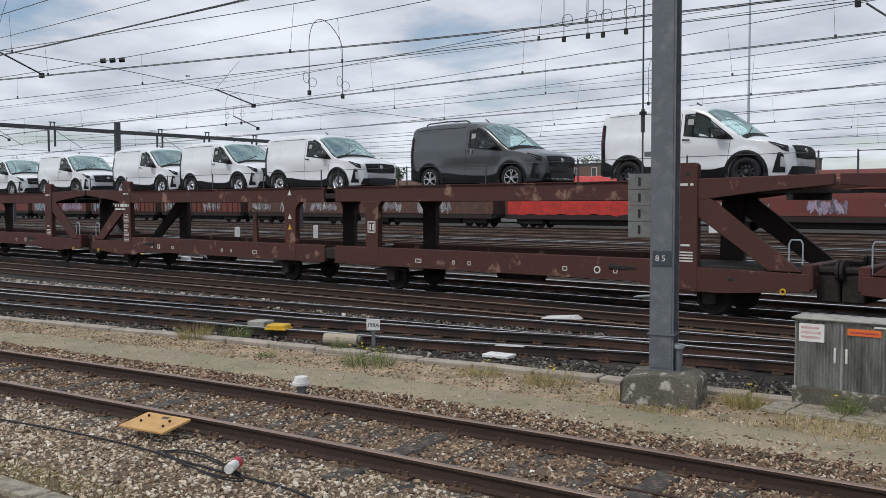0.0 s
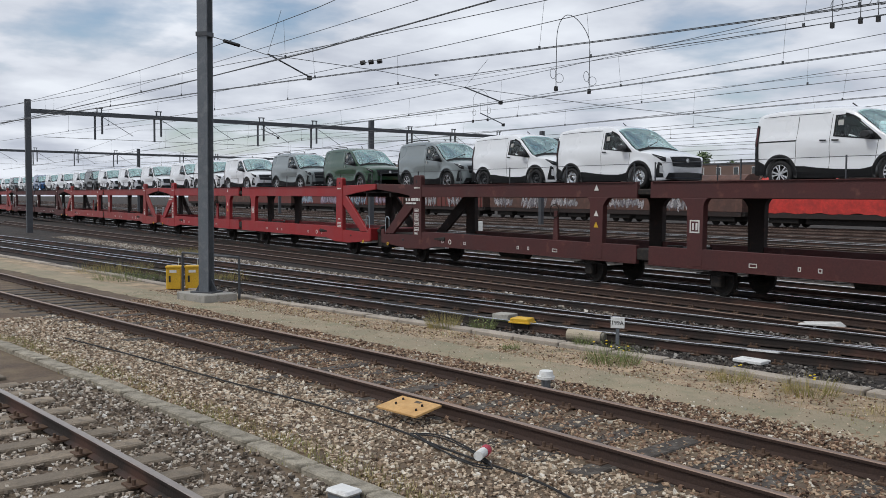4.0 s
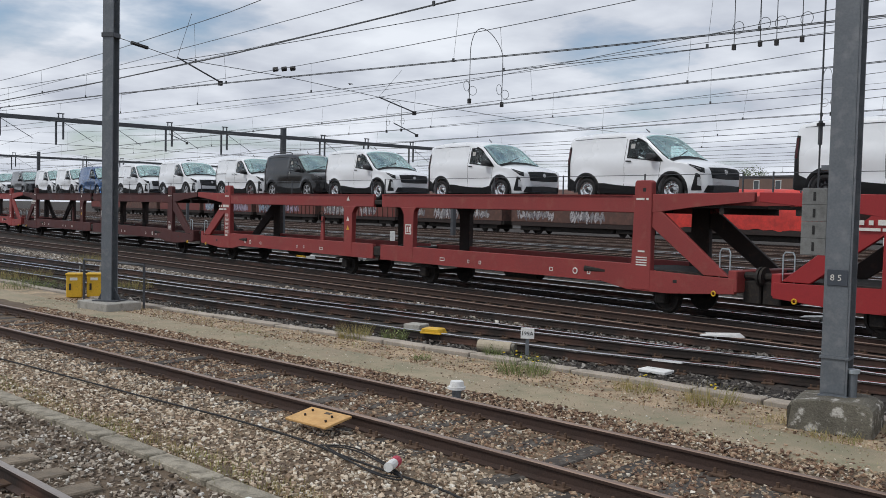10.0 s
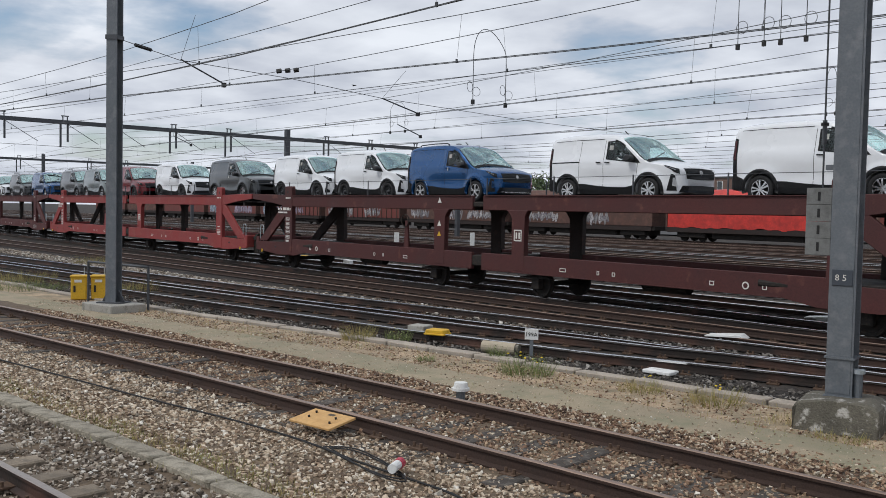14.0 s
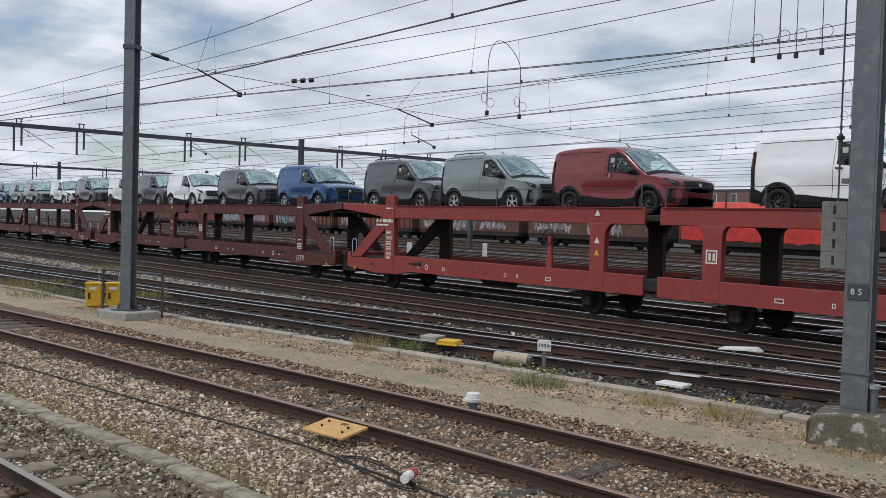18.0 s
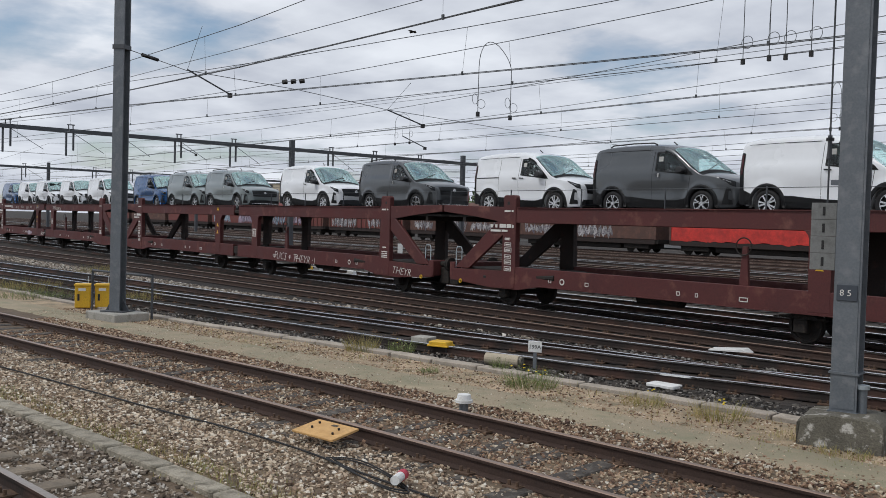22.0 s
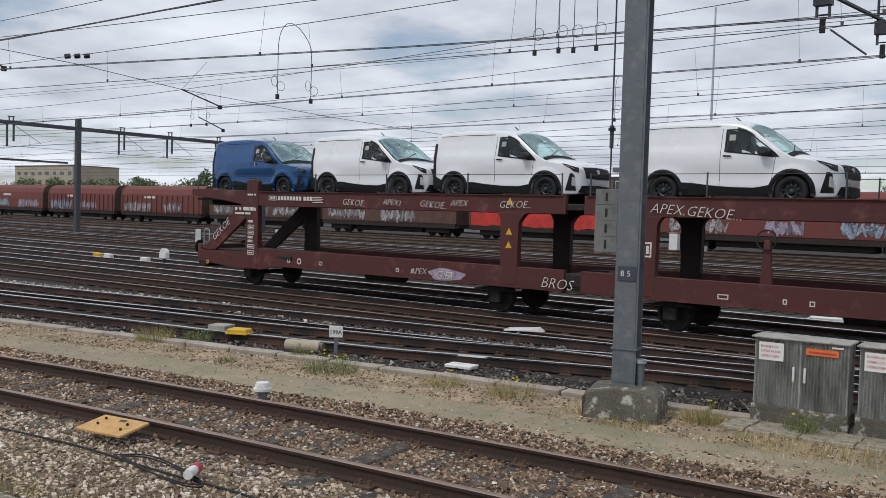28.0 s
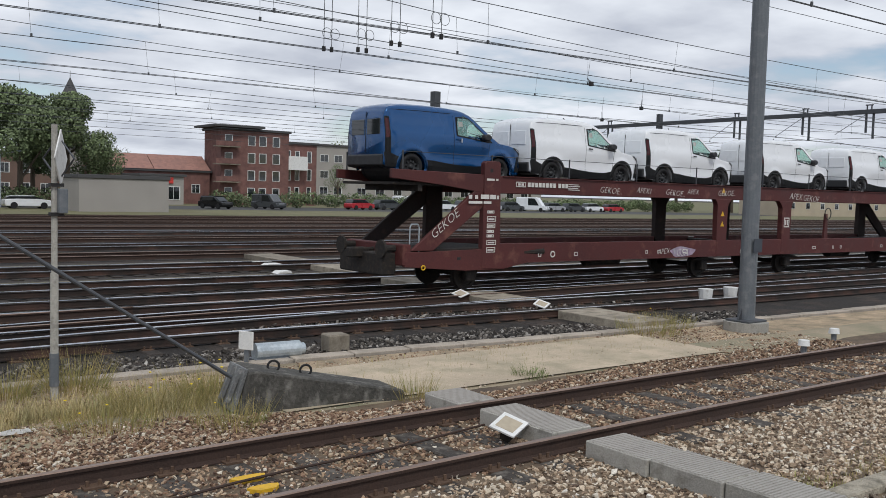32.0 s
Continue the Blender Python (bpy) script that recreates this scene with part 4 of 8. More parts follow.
    part("wiper", tube((3.31, -0.50, van_crown(3.31, 0.6) + 0.015), (3.13, 0.10, van_crown(3.13, 0.1) + 0.022), 0.010, 5), M_BLACK, ws)
    band = grid_mesh([[(x, van_side(x, van_edge(x)) * f, van_crown(x, f) + 0.012) for f in np.linspace(-0.96, 0.96, 13)] for x in (3.30, 3.35, 3.42)])
    bmesh.ops.solidify(band, geom=band.faces[:], thickness=0.006)
    part("cowl", band, M_PLASTIC, v)
    part("bulkhead", box(1.985, 2.0, -0.74, 0.74, 0.45, 1.66), M_TRIM, v)
    part("dashboard", prism(((2.86, 0.70), (2.82, 0.98), (2.95, 1.05), (3.30, 1.06), (3.30, 0.70)), "y", -0.80, 0.80, 0.02), M_TRIM, v)
    part("dash_paper", box(2.98, 3.26, -0.55, 0.35, 1.062, 1.075), M_PAPER, v)
    part("steering_wheel", ring((2.72, 0.36, 1.0), (1, 0, 0.5), 0.18, 0.016, 18), M_PLASTIC, v)
    grille = part("grille", nose_patch(((-0.60, 0.85), (0.0, 0.872), (0.60, 0.85)), ((-0.56, 0.60), (0.0, 0.585), (0.56, 0.60)), 0.010), M_PLASTIC, v)
    for k in range(2):
        z = 0.67 + 0.08 * k
        part("grille_bar", nose_patch(((-0.54, z + 0.014), (0.54, z + 0.014)), ((-0.54, z), (0.54, z)), 0.022, 12, 1, 0.012), M_SLATE, grille)
    part("maker_badge", tube((4.285, 0, 0.76), (4.315, 0, 0.76), 0.055, 16), M_CHROME, v)
    part("lower_intake", nose_patch(((-0.66, 0.43), (0.0, 0.45), (0.66, 0.43)), ((-0.72, 0.27), (0.0, 0.25), (0.72, 0.27)), 0.014), M_PLASTIC, v)
    part("skid_strip", nose_patch(((-0.62, 0.315), (0.62, 0.315)), ((-0.60, 0.285), (0.60, 0.285)), 0.022, 12, 1), M_CHROME if style == "trail" else M_SLATE, v)
    part("rear_bumper", prism([(-0.05, 0.34), (-0.05, 0.58), (0.06, 0.62), (0.10, 0.30)], "y", -0.76, 0.76, 0.02), M_PLASTIC, v)
    part("rear_door_gap", box(-0.008, 0.01, -0.005, 0.005, 0.62, 1.60), M_BLACK, v)
    part("paper_note", side_patch(((2.12, 1.47), (2.25, 1.47)), ((2.12, 1.35), (2.25, 1.35)), -1, 0.006, 2, 2), M_PAPER, v)
    part("aerial", tube((2.05, 0, 1.81), (1.93, 0, 1.90), 0.014, 6), M_BLACK, v)
    if colour != "white":
        part("handle_tape", side_patch(((2.155, 1.06), (2.19, 1.06)), ((2.15, 0.965), (2.185, 0.965)), -1, 0.036, 1, 1), M_PAPER, v)
    return v


VANS = (
    (-7.36, "white", "plain"),
    (-13.24, "dark grey", "trail"),
    (-19.47, "white", "silver"),
    (-24.19, "white", "silver"),
    (-28.68, "white", "silver"),
    (-34.80, "white", "alloy"),
    (-40.54, "white", "slider"),
    (-47.56, "white", "silver"),
    (-51.85, "white", "plain"),
    (-56.66, "light grey", "trail"),
    (-62.92, "green", "trail"),
    (-68.56, "light grey", "trail"),
    (-74.92, "white", "alloy"),
    (-79.91, "white", "slider"),
    (-84.41, "white", "plain"),
    (-90.88, "white", "silver"),
    (-96.83, "white", "silver"),
    (-102.90, "white", "silver"),
    (-107.51, "black", "trail"),
    (-111.98, "white", "slider"),
    (-118.38, "white", "alloy"),
    (-124.08, "white", "slider"),
    (-130.49, "blue", "trail"),
    (-134.94, "white", "plain"),
    (-139.47, "white", "plain"),
    (-145.47, "dark grey", "alloy"),
    (-151.73, "white", "plain"),
    (-157.94, "red", "plain"),
    (-162.87, "light grey", "trail"),
    (-167.31, "dark grey", "trail"),
    (-173.81, "blue", "trail"),
    (-179.49, "dark grey", "trail"),
    (-185.59, "white", "alloy"),
    (-189.94, "dark grey", "trail"),
    (-194.65, "white", "slider"),
    (-200.88, "dark grey", "trail"),
    (-206.59, "white", "alloy"),
    (-213.67, "light grey", "trail"),
    (-218.06, "light grey", "trail"),
    (-222.69, "blue", "trail"),
    (-230.25, "white", "plain"),
    (-235.75, "white", "plain"),
    (-241.35, "white", "plain"),
    (-245.85, "white", "plain"),
    (-250.37, "blue", "plain"),
)

movers = []
VAN_KINDS = {}
for s, colour, style in VANS:
    key = (colour, style)
    if key not in VAN_KINDS:
        VAN_KINDS[key] = made = make_van(colour, style)
    else:
        made = copy_thing(VAN_KINDS[key], pose(0, 0, 0))
    movers.append((made, s - 3.40, DECK))

WAGON_LOOKS = {
    "red": (WAGON_RED, "bright red two-deck car-carrier wagon with vans on its upper deck"),
    "faded": (WAGON_FADED, "faded red two-deck car-carrier wagon with vans on its upper deck"),
    "brown": (WAGON_BROWN, "dirty oxide brown two-deck car-carrier wagon carrying vans"),
    "rust": (WAGON_RUST, "patched rusty brown two-deck car-carrier wagon carrying vans"),
    "oxide": (WAGON_OXIDE, "dull oxide red two-deck car-carrier wagon with spray lettering"),
}
WAGON_KINDS = {}
# rear coupling of each wagon, its paint, brake column end, spray lettering (text, along, height, size)
WAGONS = (
    (-5.40, "brown", 1, ()),
    (-33.02, "rust", 1, ()),
    (-60.65, "brown", 1, ()),
    (-88.27, "red", 1, ()),
    (-115.90, "faded", 1, ()),
    (-143.52, "brown", 1, ()),
    (-171.14, "faded", 1, ()),
    (-198.77, "oxide", 1, (("STER", 24.4, 0.62, 0.30),)),
    (-226.39, "oxide", -1, (("FUCS + THEYR :)", 17.2, 0.72, 0.42), ("THEYR", 25.1, 0.62, 0.34))),
    (-254.01, "oxide", -1, (("APEX.GEKOE...", 15.6, 2.45, 0.30), ("GEKOE..", 6.68, 2.46, 0.24), ("APEX1", 8.15, 2.49, 0.22), ("GEKOE..", 9.38, 2.46, 0.24), ("APEX", 10.36, 2.49, 0.22), ("GEKOE..", 11.80, 2.47, 0.24), ("GSA", 9.95, 0.70, 0.30), ("APEX", 9.15, 0.76, 0.22), ("BROS", 13.0, 0.72, 0.34))),
)
for u0, look_name, brake, words in WAGONS:
    paint, label = WAGON_LOOKS[look_name]
    key = (look_name, brake)
    if key not in WAGON_KINDS:
        WAGON_KINDS[key] = made = make_wagon(paint, label, brake, look_name == "oxide")
        made.matrix_basis = pose(u0, CENTRE, 0)
    else:
        made = copy_thing(WAGON_KINDS[key], pose(u0, CENTRE, 0))
    movers.append((made, u0, 0.0))
for (made, u0, z0), (_, _, _, words) in zip(movers[-len(WAGONS):], WAGONS):
    for text, along, height, size in words:
        spray(made, text, along, height, size, -1.275)
tail = movers[-1][0]
letters("GEKOE", 0.30, M_LETTER, "spray_lettering", tail, pose(1.22, -1.262, 1.24, 0, -37, 0), 0.0015, 0.25, 0.005)
blob = [(10.3 + 0.56 * math.cos(a) * (1 + 0.12 * math.sin(5 * a)), 0.81 + 0.15 * math.sin(a) * (1 + 0.15 * math.cos(3 * a))) for a in np.arange(0, 6.28, 0.35)]
part("spray_patch", prism(blob, "y", -1.2525, -1.2545), M_TAGS_B, tail)
bars(tail, "owner_mark", 3.72, 2.53, ((0, 0, 0.33, 0.02), (0, 0.11, 0.33, 0.02), (0, 0, 0.02, 0.13), (0.31, 0, 0.02, 0.13), (0.07, 0.035, 0.08, 0.06), (0.18, 0.035, 0.08, 0.06)), -1.2625)
bars(tail, "owner_lettering", 4.11, 2.54, [(0.125 * i, 0, 0.095, 0.11) for i in range(8)] + [(1.06 + 0.125 * i, 0, 0.095, 0.11) for i in range(3)], -1.2625)
bars(tail, "small_print", 5.53, 2.49, [(0, 0.045 * i, 0.42 - 0.06 * (i % 2), 0.02) for i in range(4)], -1.2625)
# ---------- lie of the land ----------
BED = -0.17


def curve_y(x):
    """The far rail of the nearest siding, which bends gently."""
    if x < -28:
        return 4.37 + 0.13 * (x + 28)
    if x > 16:
        return 8.23 - 0.012 * (x - 16)
    return 8.0 + 0.0623 * x - 0.00386 * x * x + 1.62e-5 * x ** 3 + 2.395e-6 * x ** 4


def kerb_off(x):
    return float(np.interp(x, (-60, -22, -15, -7, -2, 3, 8, 13, 30), (2.8, 2.9, 3.15, 3.40, 3.60, 3.92, 3.75, 3.40, 3.0)))


def path_line(x0, x1, step, off):
    xs = np.arange(x0, x1 + step / 2, step)
    return [(float(x), curve_y(x) + (off(x) if callable(off) else off)) for x in xs]


def strip(name, off0, off1, z, material, label, x0=-90.0, x1=70.0, step=1.0, rough=0.012, across=6, edge=0.0, sway=0.0):
    """A ribbon of ground along the siding between two offsets, gently uneven."""
    a, b = path_line(x0, x1, step, off0), path_line(x0, x1, step, off1)
    rows = []
    for (xa, ya), (xb, yb) in zip(a, b):
        row = []
        for i in range(across + 1):
            k = i / across
            x, y = xa + (xb - xa) * k, ya + (yb - ya) * k
            out = i in (0, across)
            y += sway * (noise.noise((x * 0.55, k * 3.0, 9.0)) + 0.5 * noise.noise((x * 1.9, k * 3.0, 5.0))) if out else 0.0
            row.append((x, y, z + rough * noise.noise((x * 0.9, y * 1.7, 3.0)) - (edge if out else 0.0)))
        rows.append(row)
    bm = grid_mesh(rows)
    return solo(name, bm, material, label, "ground", "structure", smooth=True)


base = grid_mesh([[(x, y, -0.30) for x in (-2500, -800, -200, -60, 0, 60, 200, 800, 2500)] for y in (-300, -60, -10, 0, 30, 80, 140, 400, 1200, 2500)])
solo("ground", base, M_DARKBED, "dark sooty ballast and cinders of the railway yard", "ground", "structure")
strip("ballast_bed_grey", -60, -3.75, BED - 0.02, M_BALLAST_SHADED, "pale grey ballast of the platform track")
strip("ballast_bed", -3.72, 1.9, BED, M_BALLAST_SHADED, "brown-grey ballast of the siding")
strip("sandy_path", 1.05, 2.25, BED + 0.022, M_PATH, "compacted sandy walking path with moss", step=0.5, edge=0.05, sway=0.22)
strip("gravel_verge", 1.8, lambda x: kerb_off(x) - 0.02, BED + 0.01, M_GRAVEL, "fine gravel verge with weeds")
strip("track_bed", lambda x: kerb_off(x) + 0.38, lambda x: 24.0 - curve_y(x), BED - 0.02, M_DARKBED, "dark oily ballast of the running tracks", across=10)
# no lawn behind the freight wagons: dark base ground there stands for shade
far_lawn = grid_mesh([[(x, y, -0.13) for x in (9, 50, 100, 400)] for y in (76.0, 90.0, 104.0)])
solo("lawn", far_lawn, M_LAWN, "rough lawn beyond the yard", "lawn", "structure")
far_street = grid_mesh([[(x, y, -0.12) for x in (-100, 0, 100, 400)] for y in (95.0, 112.0)])
solo("street", far_street, M_ASPHALT, "grey asphalt of a street and car park", "street", "structure")
beyond = grid_mesh([[(x, y, -0.14) for x in (-40, 100, 900)] for y in (104.5, 300.0, 900.0)])
solo("land", beyond, M_LAWN, "green land behind the street", "ground", "structure")


yard = grid_mesh([[(x, y, -0.19 + 0.012 * noise.noise((x * 0.1, y * 0.4, 0))) for x in list(range(-420, -100, 40)) + list(range(-100, 80, 4)) + list(range(80, 421, 40))] for y in np.arange(23.5, 76.1, 1.25)])
solo("yard_bed", yard, M_YARD, "tan and sooty ballast between the yard tracks", "ground", "structure")


# trodden strips between the yard tracks
for y, wide in ((24.4, 0.75), (29.1, 1.1), (33.9, 0.7), (38.7, 1.2), (43.9, 0.8), (49.6, 1.3), (55.9, 1.5), (62.0, 1.3)):
    rows = []
    for x in list(range(-300, -100, 12)) + list(range(-100, 80, 2)) + list(range(80, 300, 12)):
        a, b = 0.35 * wide * noise.noise((x * 0.21, y, 1.0)), 0.35 * wide * noise.noise((x * 0.17, y, 7.0))
        rows.append([(x, y - wide / 2 + a, -0.19), (x, y - wide / 4, -0.155), (x, y + wide / 4, -0.155), (x, y + wide / 2 + b, -0.19)])
    solo("yard_path", grid_mesh(rows), M_CINDER, "pale trodden cinder strip between two yard tracks", "ground", "structure", smooth=True)


def pieces(parent, name, mesh, places):
    for m in places:
        ob = new(name, mesh)
        ob.parent = parent
        ob.matrix_basis = m


def slope_at(off, x):
    f = (lambda q: curve_y(q) + (off(q) if callable(off) else off))
    return math.degrees(math.atan((f(x + 0.3) - f(x - 0.3)) / 0.6))


# kerb of concrete duct covers and the edging between the two near tracks
slab = mesh_from(box(-0.49, 0.49, 0.04, 0.30, -0.14, 0.0, 0.012), "slab", M_DUCT)
kerb = thing("kerb", "pale concrete cable duct covers set flush along the yard path", "kerb", kind="structure")
pieces(kerb, "slab", slab, [pose(x, curve_y(x) + kerb_off(x), -0.112 + random.uniform(-0.012, 0.010), random.uniform(-1.5, 1.5), random.uniform(-0.6, 0.6), slope_at(kerb_off, x) + random.uniform(-0.6, 0.6)) for x in np.arange(-44.0, 30.0, 1.0)])
edge = mesh_from(box(-0.495, 0.495, -0.11, 0.11, -0.18, 0.0, 0.014), "kerbstone", M_EDGING)
edging = thing("edging", "worn concrete kerbstones between two ballast beds", "kerb", kind="structure")
pieces(edging, "kerbstone", edge, [pose(x, curve_y(x) - 3.77, -0.120 + random.uniform(-0.012, 0.01), 0, random.uniform(-0.5, 0.5), slope_at(-3.74, x)) for x in np.arange(-24.0, 16.0, 1.0)])


def rail_part(parent, line, z=0.0, head=M_SHINE, name="rail"):
    """One rail swept along a line of (x, y): foot, web and head."""
    prof = ((-0.070, -0.160), (-0.070, -0.148), (-0.012, -0.128), (-0.009, -0.045), (-0.034, -0.034), (-0.036, -0.008), (-0.026, 0.0), (0.026, 0.0), (0.036, -0.008), (0.034, -0.034), (0.009, -0.045), (0.012, -0.128), (0.070, -0.148), (0.070, -0.160))
    bm = bmesh.new()
    rows = []
    for i, (x, y) in enumerate(line):
        xa, ya = line[max(i - 1, 0)]
        xb, yb = line[min(i + 1, len(line) - 1)]
        d = Vector((xb - xa, yb - ya)).normalized()
        rows.append([bm.verts.new((x - d.y * u, y + d.x * u, z + v)) for u, v in prof])
    for a, b in zip(rows, rows[1:]):
        for j in range(len(prof)):
            f = bm.faces.new((a[j], b[j], b[(j + 1) % len(prof)], a[(j + 1) % len(prof)]))
            if j in (5, 6, 7) or (j == 4 and head is M_SHINE):
                f.material_index = 1
    return part(name, bm, (M_RAIL if head is M_DULL else M_RAIL_D, head), parent)


SLEEPER = mesh_from(box(-0.125, 0.125, -1.28, 1.28, -0.13, 0.0, 0.015), "sleeper", M_SLEEPER)


def repeat_mesh(name, bm, material, places):
    """One mesh of many copies of a small bmesh, each at (x, y, z, turn)."""
    base = np.array([tuple(v.co) for v in bm.verts])
    bm.verts.index_update()
    faces = [[v.index for v in f.verts] for f in bm.faces]
    bm.free()
    co, out = [], []
    for k, (x, y, z, turn) in enumerate(places):
        c, s = math.cos(radians(turn)), math.sin(radians(turn))
        co.append(np.stack([base[:, 0] * c - base[:, 1] * s + x, base[:, 0] * s + base[:, 1] * c + y, base[:, 2] + z], 1))
        out += [[i + k * len(base) for i in f] for f in faces]
    me = bpy.data.meshes.new(name)
    me.from_pydata(np.concatenate(co).tolist(), [], out)
    me.shade_flat()
    me.materials.append(material)
    return me


def fasteners(parent, places, z):
    own = box(-0.09, 0.09, -0.17, 0.17, 0.0, 0.018)
    for dx in (-0.05, 0.05):
        for dy in (-0.115, 0.115):
            tube((dx, dy, 0.01), (dx, dy, 0.065), 0.017, 6, bm=own)
    part("fastening", repeat_mesh("fastening", own, M_BOLT, [(x, y, z, a) for x, y, a in places]), None, parent)["kind"] = "stuff"


SLEEPER_DARK = mesh_from(box(-0.125, 0.125, -1.28, 1.28, -0.13, 0.0, 0.015), "dark_sleeper", M_SLEEPER_D)
SLEEPER_PALE = mesh_from(box(-0.125, 0.125, -1.28, 1.28, -0.13, 0.0, 0.015), "pale_sleeper", M_PLANK)


def make_track(label, off, x0, x1, near, head, zs=-0.165, wood=None, step=1.0):
    """A track along the bend; off is the centre's offset from the nearest siding's far rail."""
    t = thing("track", label, "railway track", "tracks of the yard", "structure")
    f = off if callable(off) else (lambda q: off)
    for side in (-0.7525, 0.7525):
        rail_part(t, path_line(x0, x1, step, lambda q: f(q) + side), 0.0, head)
    if near:
        xs = np.arange(near[0], near[1], 0.62)
        pieces(t, "sleeper", wood or SLEEPER, [pose(x, curve_y(x) + f(x), zs + 0.012 + random.uniform(-0.012, 0.006), 0, 0, slope_at(f, x) + random.uniform(-1.5, 1.5)) for x in xs])
        fasteners(t, [(x, curve_y(x) + f(x) + s, slope_at(f, x)) for x in xs for s in (-0.7525, 0.7525)], zs + 0.008)
    return t


make_track("rusty siding with brown rails on tarred wooden sleepers", -0.7525, -80, 60, (-26, 17), M_DULL)
make_track("platform track with grey ballast and worn rails", -5.90, -60, 40, (-14, 8), M_WORN, -0.15, SLEEPER_PALE)
make_track("running track with shiny rails curving through a turnout", lambda x: float(np.interp(x, (-90, -14, -10, -5.5, 0, 6, 20, 60), (4.9, 4.95, 5.3, 6.35, 6.75, 6.75, 6.3, 6.0))), -90, 70, (-34, 17), M_SHINE, -0.19, SLEEPER_DARK)
make_track("diverging running track with shiny rails", lambda x: float(np.interp(x, (-90, -20, -6, 0, 5, 14, 60), (6.9, 7.0, 7.1, 7.3, 7.7, 8.3, 9.5))), -90, 70, (-34, 17), M_SHINE, -0.20, SLEEPER_DARK)

make_track("rusty track that joins the train's track at a turnout", lambda x: float(np.interp(x, (-90, -52, -41, -31, -23, -10, 10, 30, 70), (12.4, 14.35, 15.0, 15.35, 15.7, 16.1, 17.4, 18.6, 18.6))) - curve_y(x), -90, 28, (-26, 4), M_DULL, -0.20, SLEEPER_DARK, 2.0)

FAR_TRACKS = (18.65, 22.1, 26.6, 31.5, 36.2, 41.2, 46.6, 52.6, 59.0, 65.0, 70.0)
for k, y in enumerate(FAR_TRACKS):
    t = thing("track", "straight yard track with polished rails on dark ballast" if y > 19 else "track that carries the moving train", "railway track", "tracks of the yard", "structure")
    for side in (-0.7525, 0.7525):
        rail_part(t, [(-420.0, y + side), (-60.0, y + side), (60.0, y + side), (420.0, y + side)], 0.0, M_SHINE if y in (18.65, 22.1, 26.6, 36.2, 46.6) else M_DULL)
    if y < 30:
        bm = bmesh.new()
        for x in np.arange(-70, 45, 0.62):
            vs = [bm.verts.new((x + dx, y + dy, -0.168)) for dx, dy in ((-0.125, -1.28), (0.125, -1.28), (0.125, 1.28), (-0.125, 1.28))]
            bm.faces.new(vs)
            vs2 = [bm.verts.new((x + dx, y - 1.28, z)) for dx, z in ((-0.125, -0.168), (0.125, -0.168), (0.125, -0.3), (-0.125, -0.3))]
            bm.faces.new(vs2)
        sl = part("sleepers", bm, M_SLEEPER_D, t)
        sl["kind"] = "stuff"


# ---------- loose stones ----------
def stones(name, n, xr, yrule, z, size, material, label, seed, keep=None):
    rg = np.random.RandomState(seed)
    block = np.array([(a, b, c) for a in (-1, 1) for b in (-1, 1) for c in (-1, 1)], float) * 0.74
    tri = np.array(((0, 1, 3), (0, 3, 2), (4, 6, 7), (4, 7, 5), (0, 4, 5), (0, 5, 1), (2, 3, 7), (2, 7, 6), (1, 5, 7), (1, 7, 3)))
    x = rg.uniform(xr[0], xr[1], n)
    v = rg.uniform(0, 1, n)
    y = np.array([yrule(a, b) for a, b in zip(x, v)])
    s = rg.uniform(size[0], size[1], n) * rg.choice((0.7, 1.0, 1.0, 1.25), n)
    shape = block[None] * (1 + rg.uniform(-0.5, 0.3, (n, 8, 1))) + rg.uniform(-0.32, 0.32, (n, 8, 3))
    shape *= np.stack([s, s * rg.uniform(0.6, 1.0, n), s * rg.uniform(0.45, 0.8, n)], 1)[:, None, :]
    a = rg.uniform(0, 6.283, n)
    ca, sa = np.cos(a)[:, None], np.sin(a)[:, None]
    px, py = shape[..., 0] * ca - shape[..., 1] * sa, shape[..., 0] * sa + shape[..., 1] * ca
    tilt = rg.uniform(-0.6, 0.6, n)[:, None]
    pz = shape[..., 2] + px * np.sin(tilt)
    co = np.stack([px + x[:, None], py + y[:, None], pz + z + rg.uniform(-0.4, 0.5, n)[:, None] * s[:, None]], 2).reshape(-1, 3)
    faces = (tri[None] + 8 * np.arange(n)[:, None, None]).reshape(-1, 3)
    me = bpy.data.meshes.new(name)
    me.vertices.add(len(co)); me.vertices.foreach_set("co", co.ravel())
    me.loops.add(faces.size); me.loops.foreach_set("vertex_index", faces.ravel().astype(np.int32))
    me.polygons.add(len(faces)); me.polygons.foreach_set("loop_start", np.arange(0, faces.size, 3, dtype=np.int32))
    me.update(calc_edges=True)
    me.shade_flat()
    me.materials.append(material)
    return tagged(new(name, me), label, "stones", kind="stuff")


def between(a, b):
    return lambda x, k: curve_y(x) + a + (b - a) * k


def shoulder_off(x):
    """How far the ballast shoulder of the siding reaches before the path begins."""
    return float(np.interp(x, (-24, -12, -8, -5, -1, 2.7, 4.5, 5.7, 9, 14), (1.05, 1.05, 1.1, 1.45, 1.75, 1.95, 1.4, 0.8, 0.9, 1.7))) + 0.15 * noise.noise((x * 0.8, 0, 1))


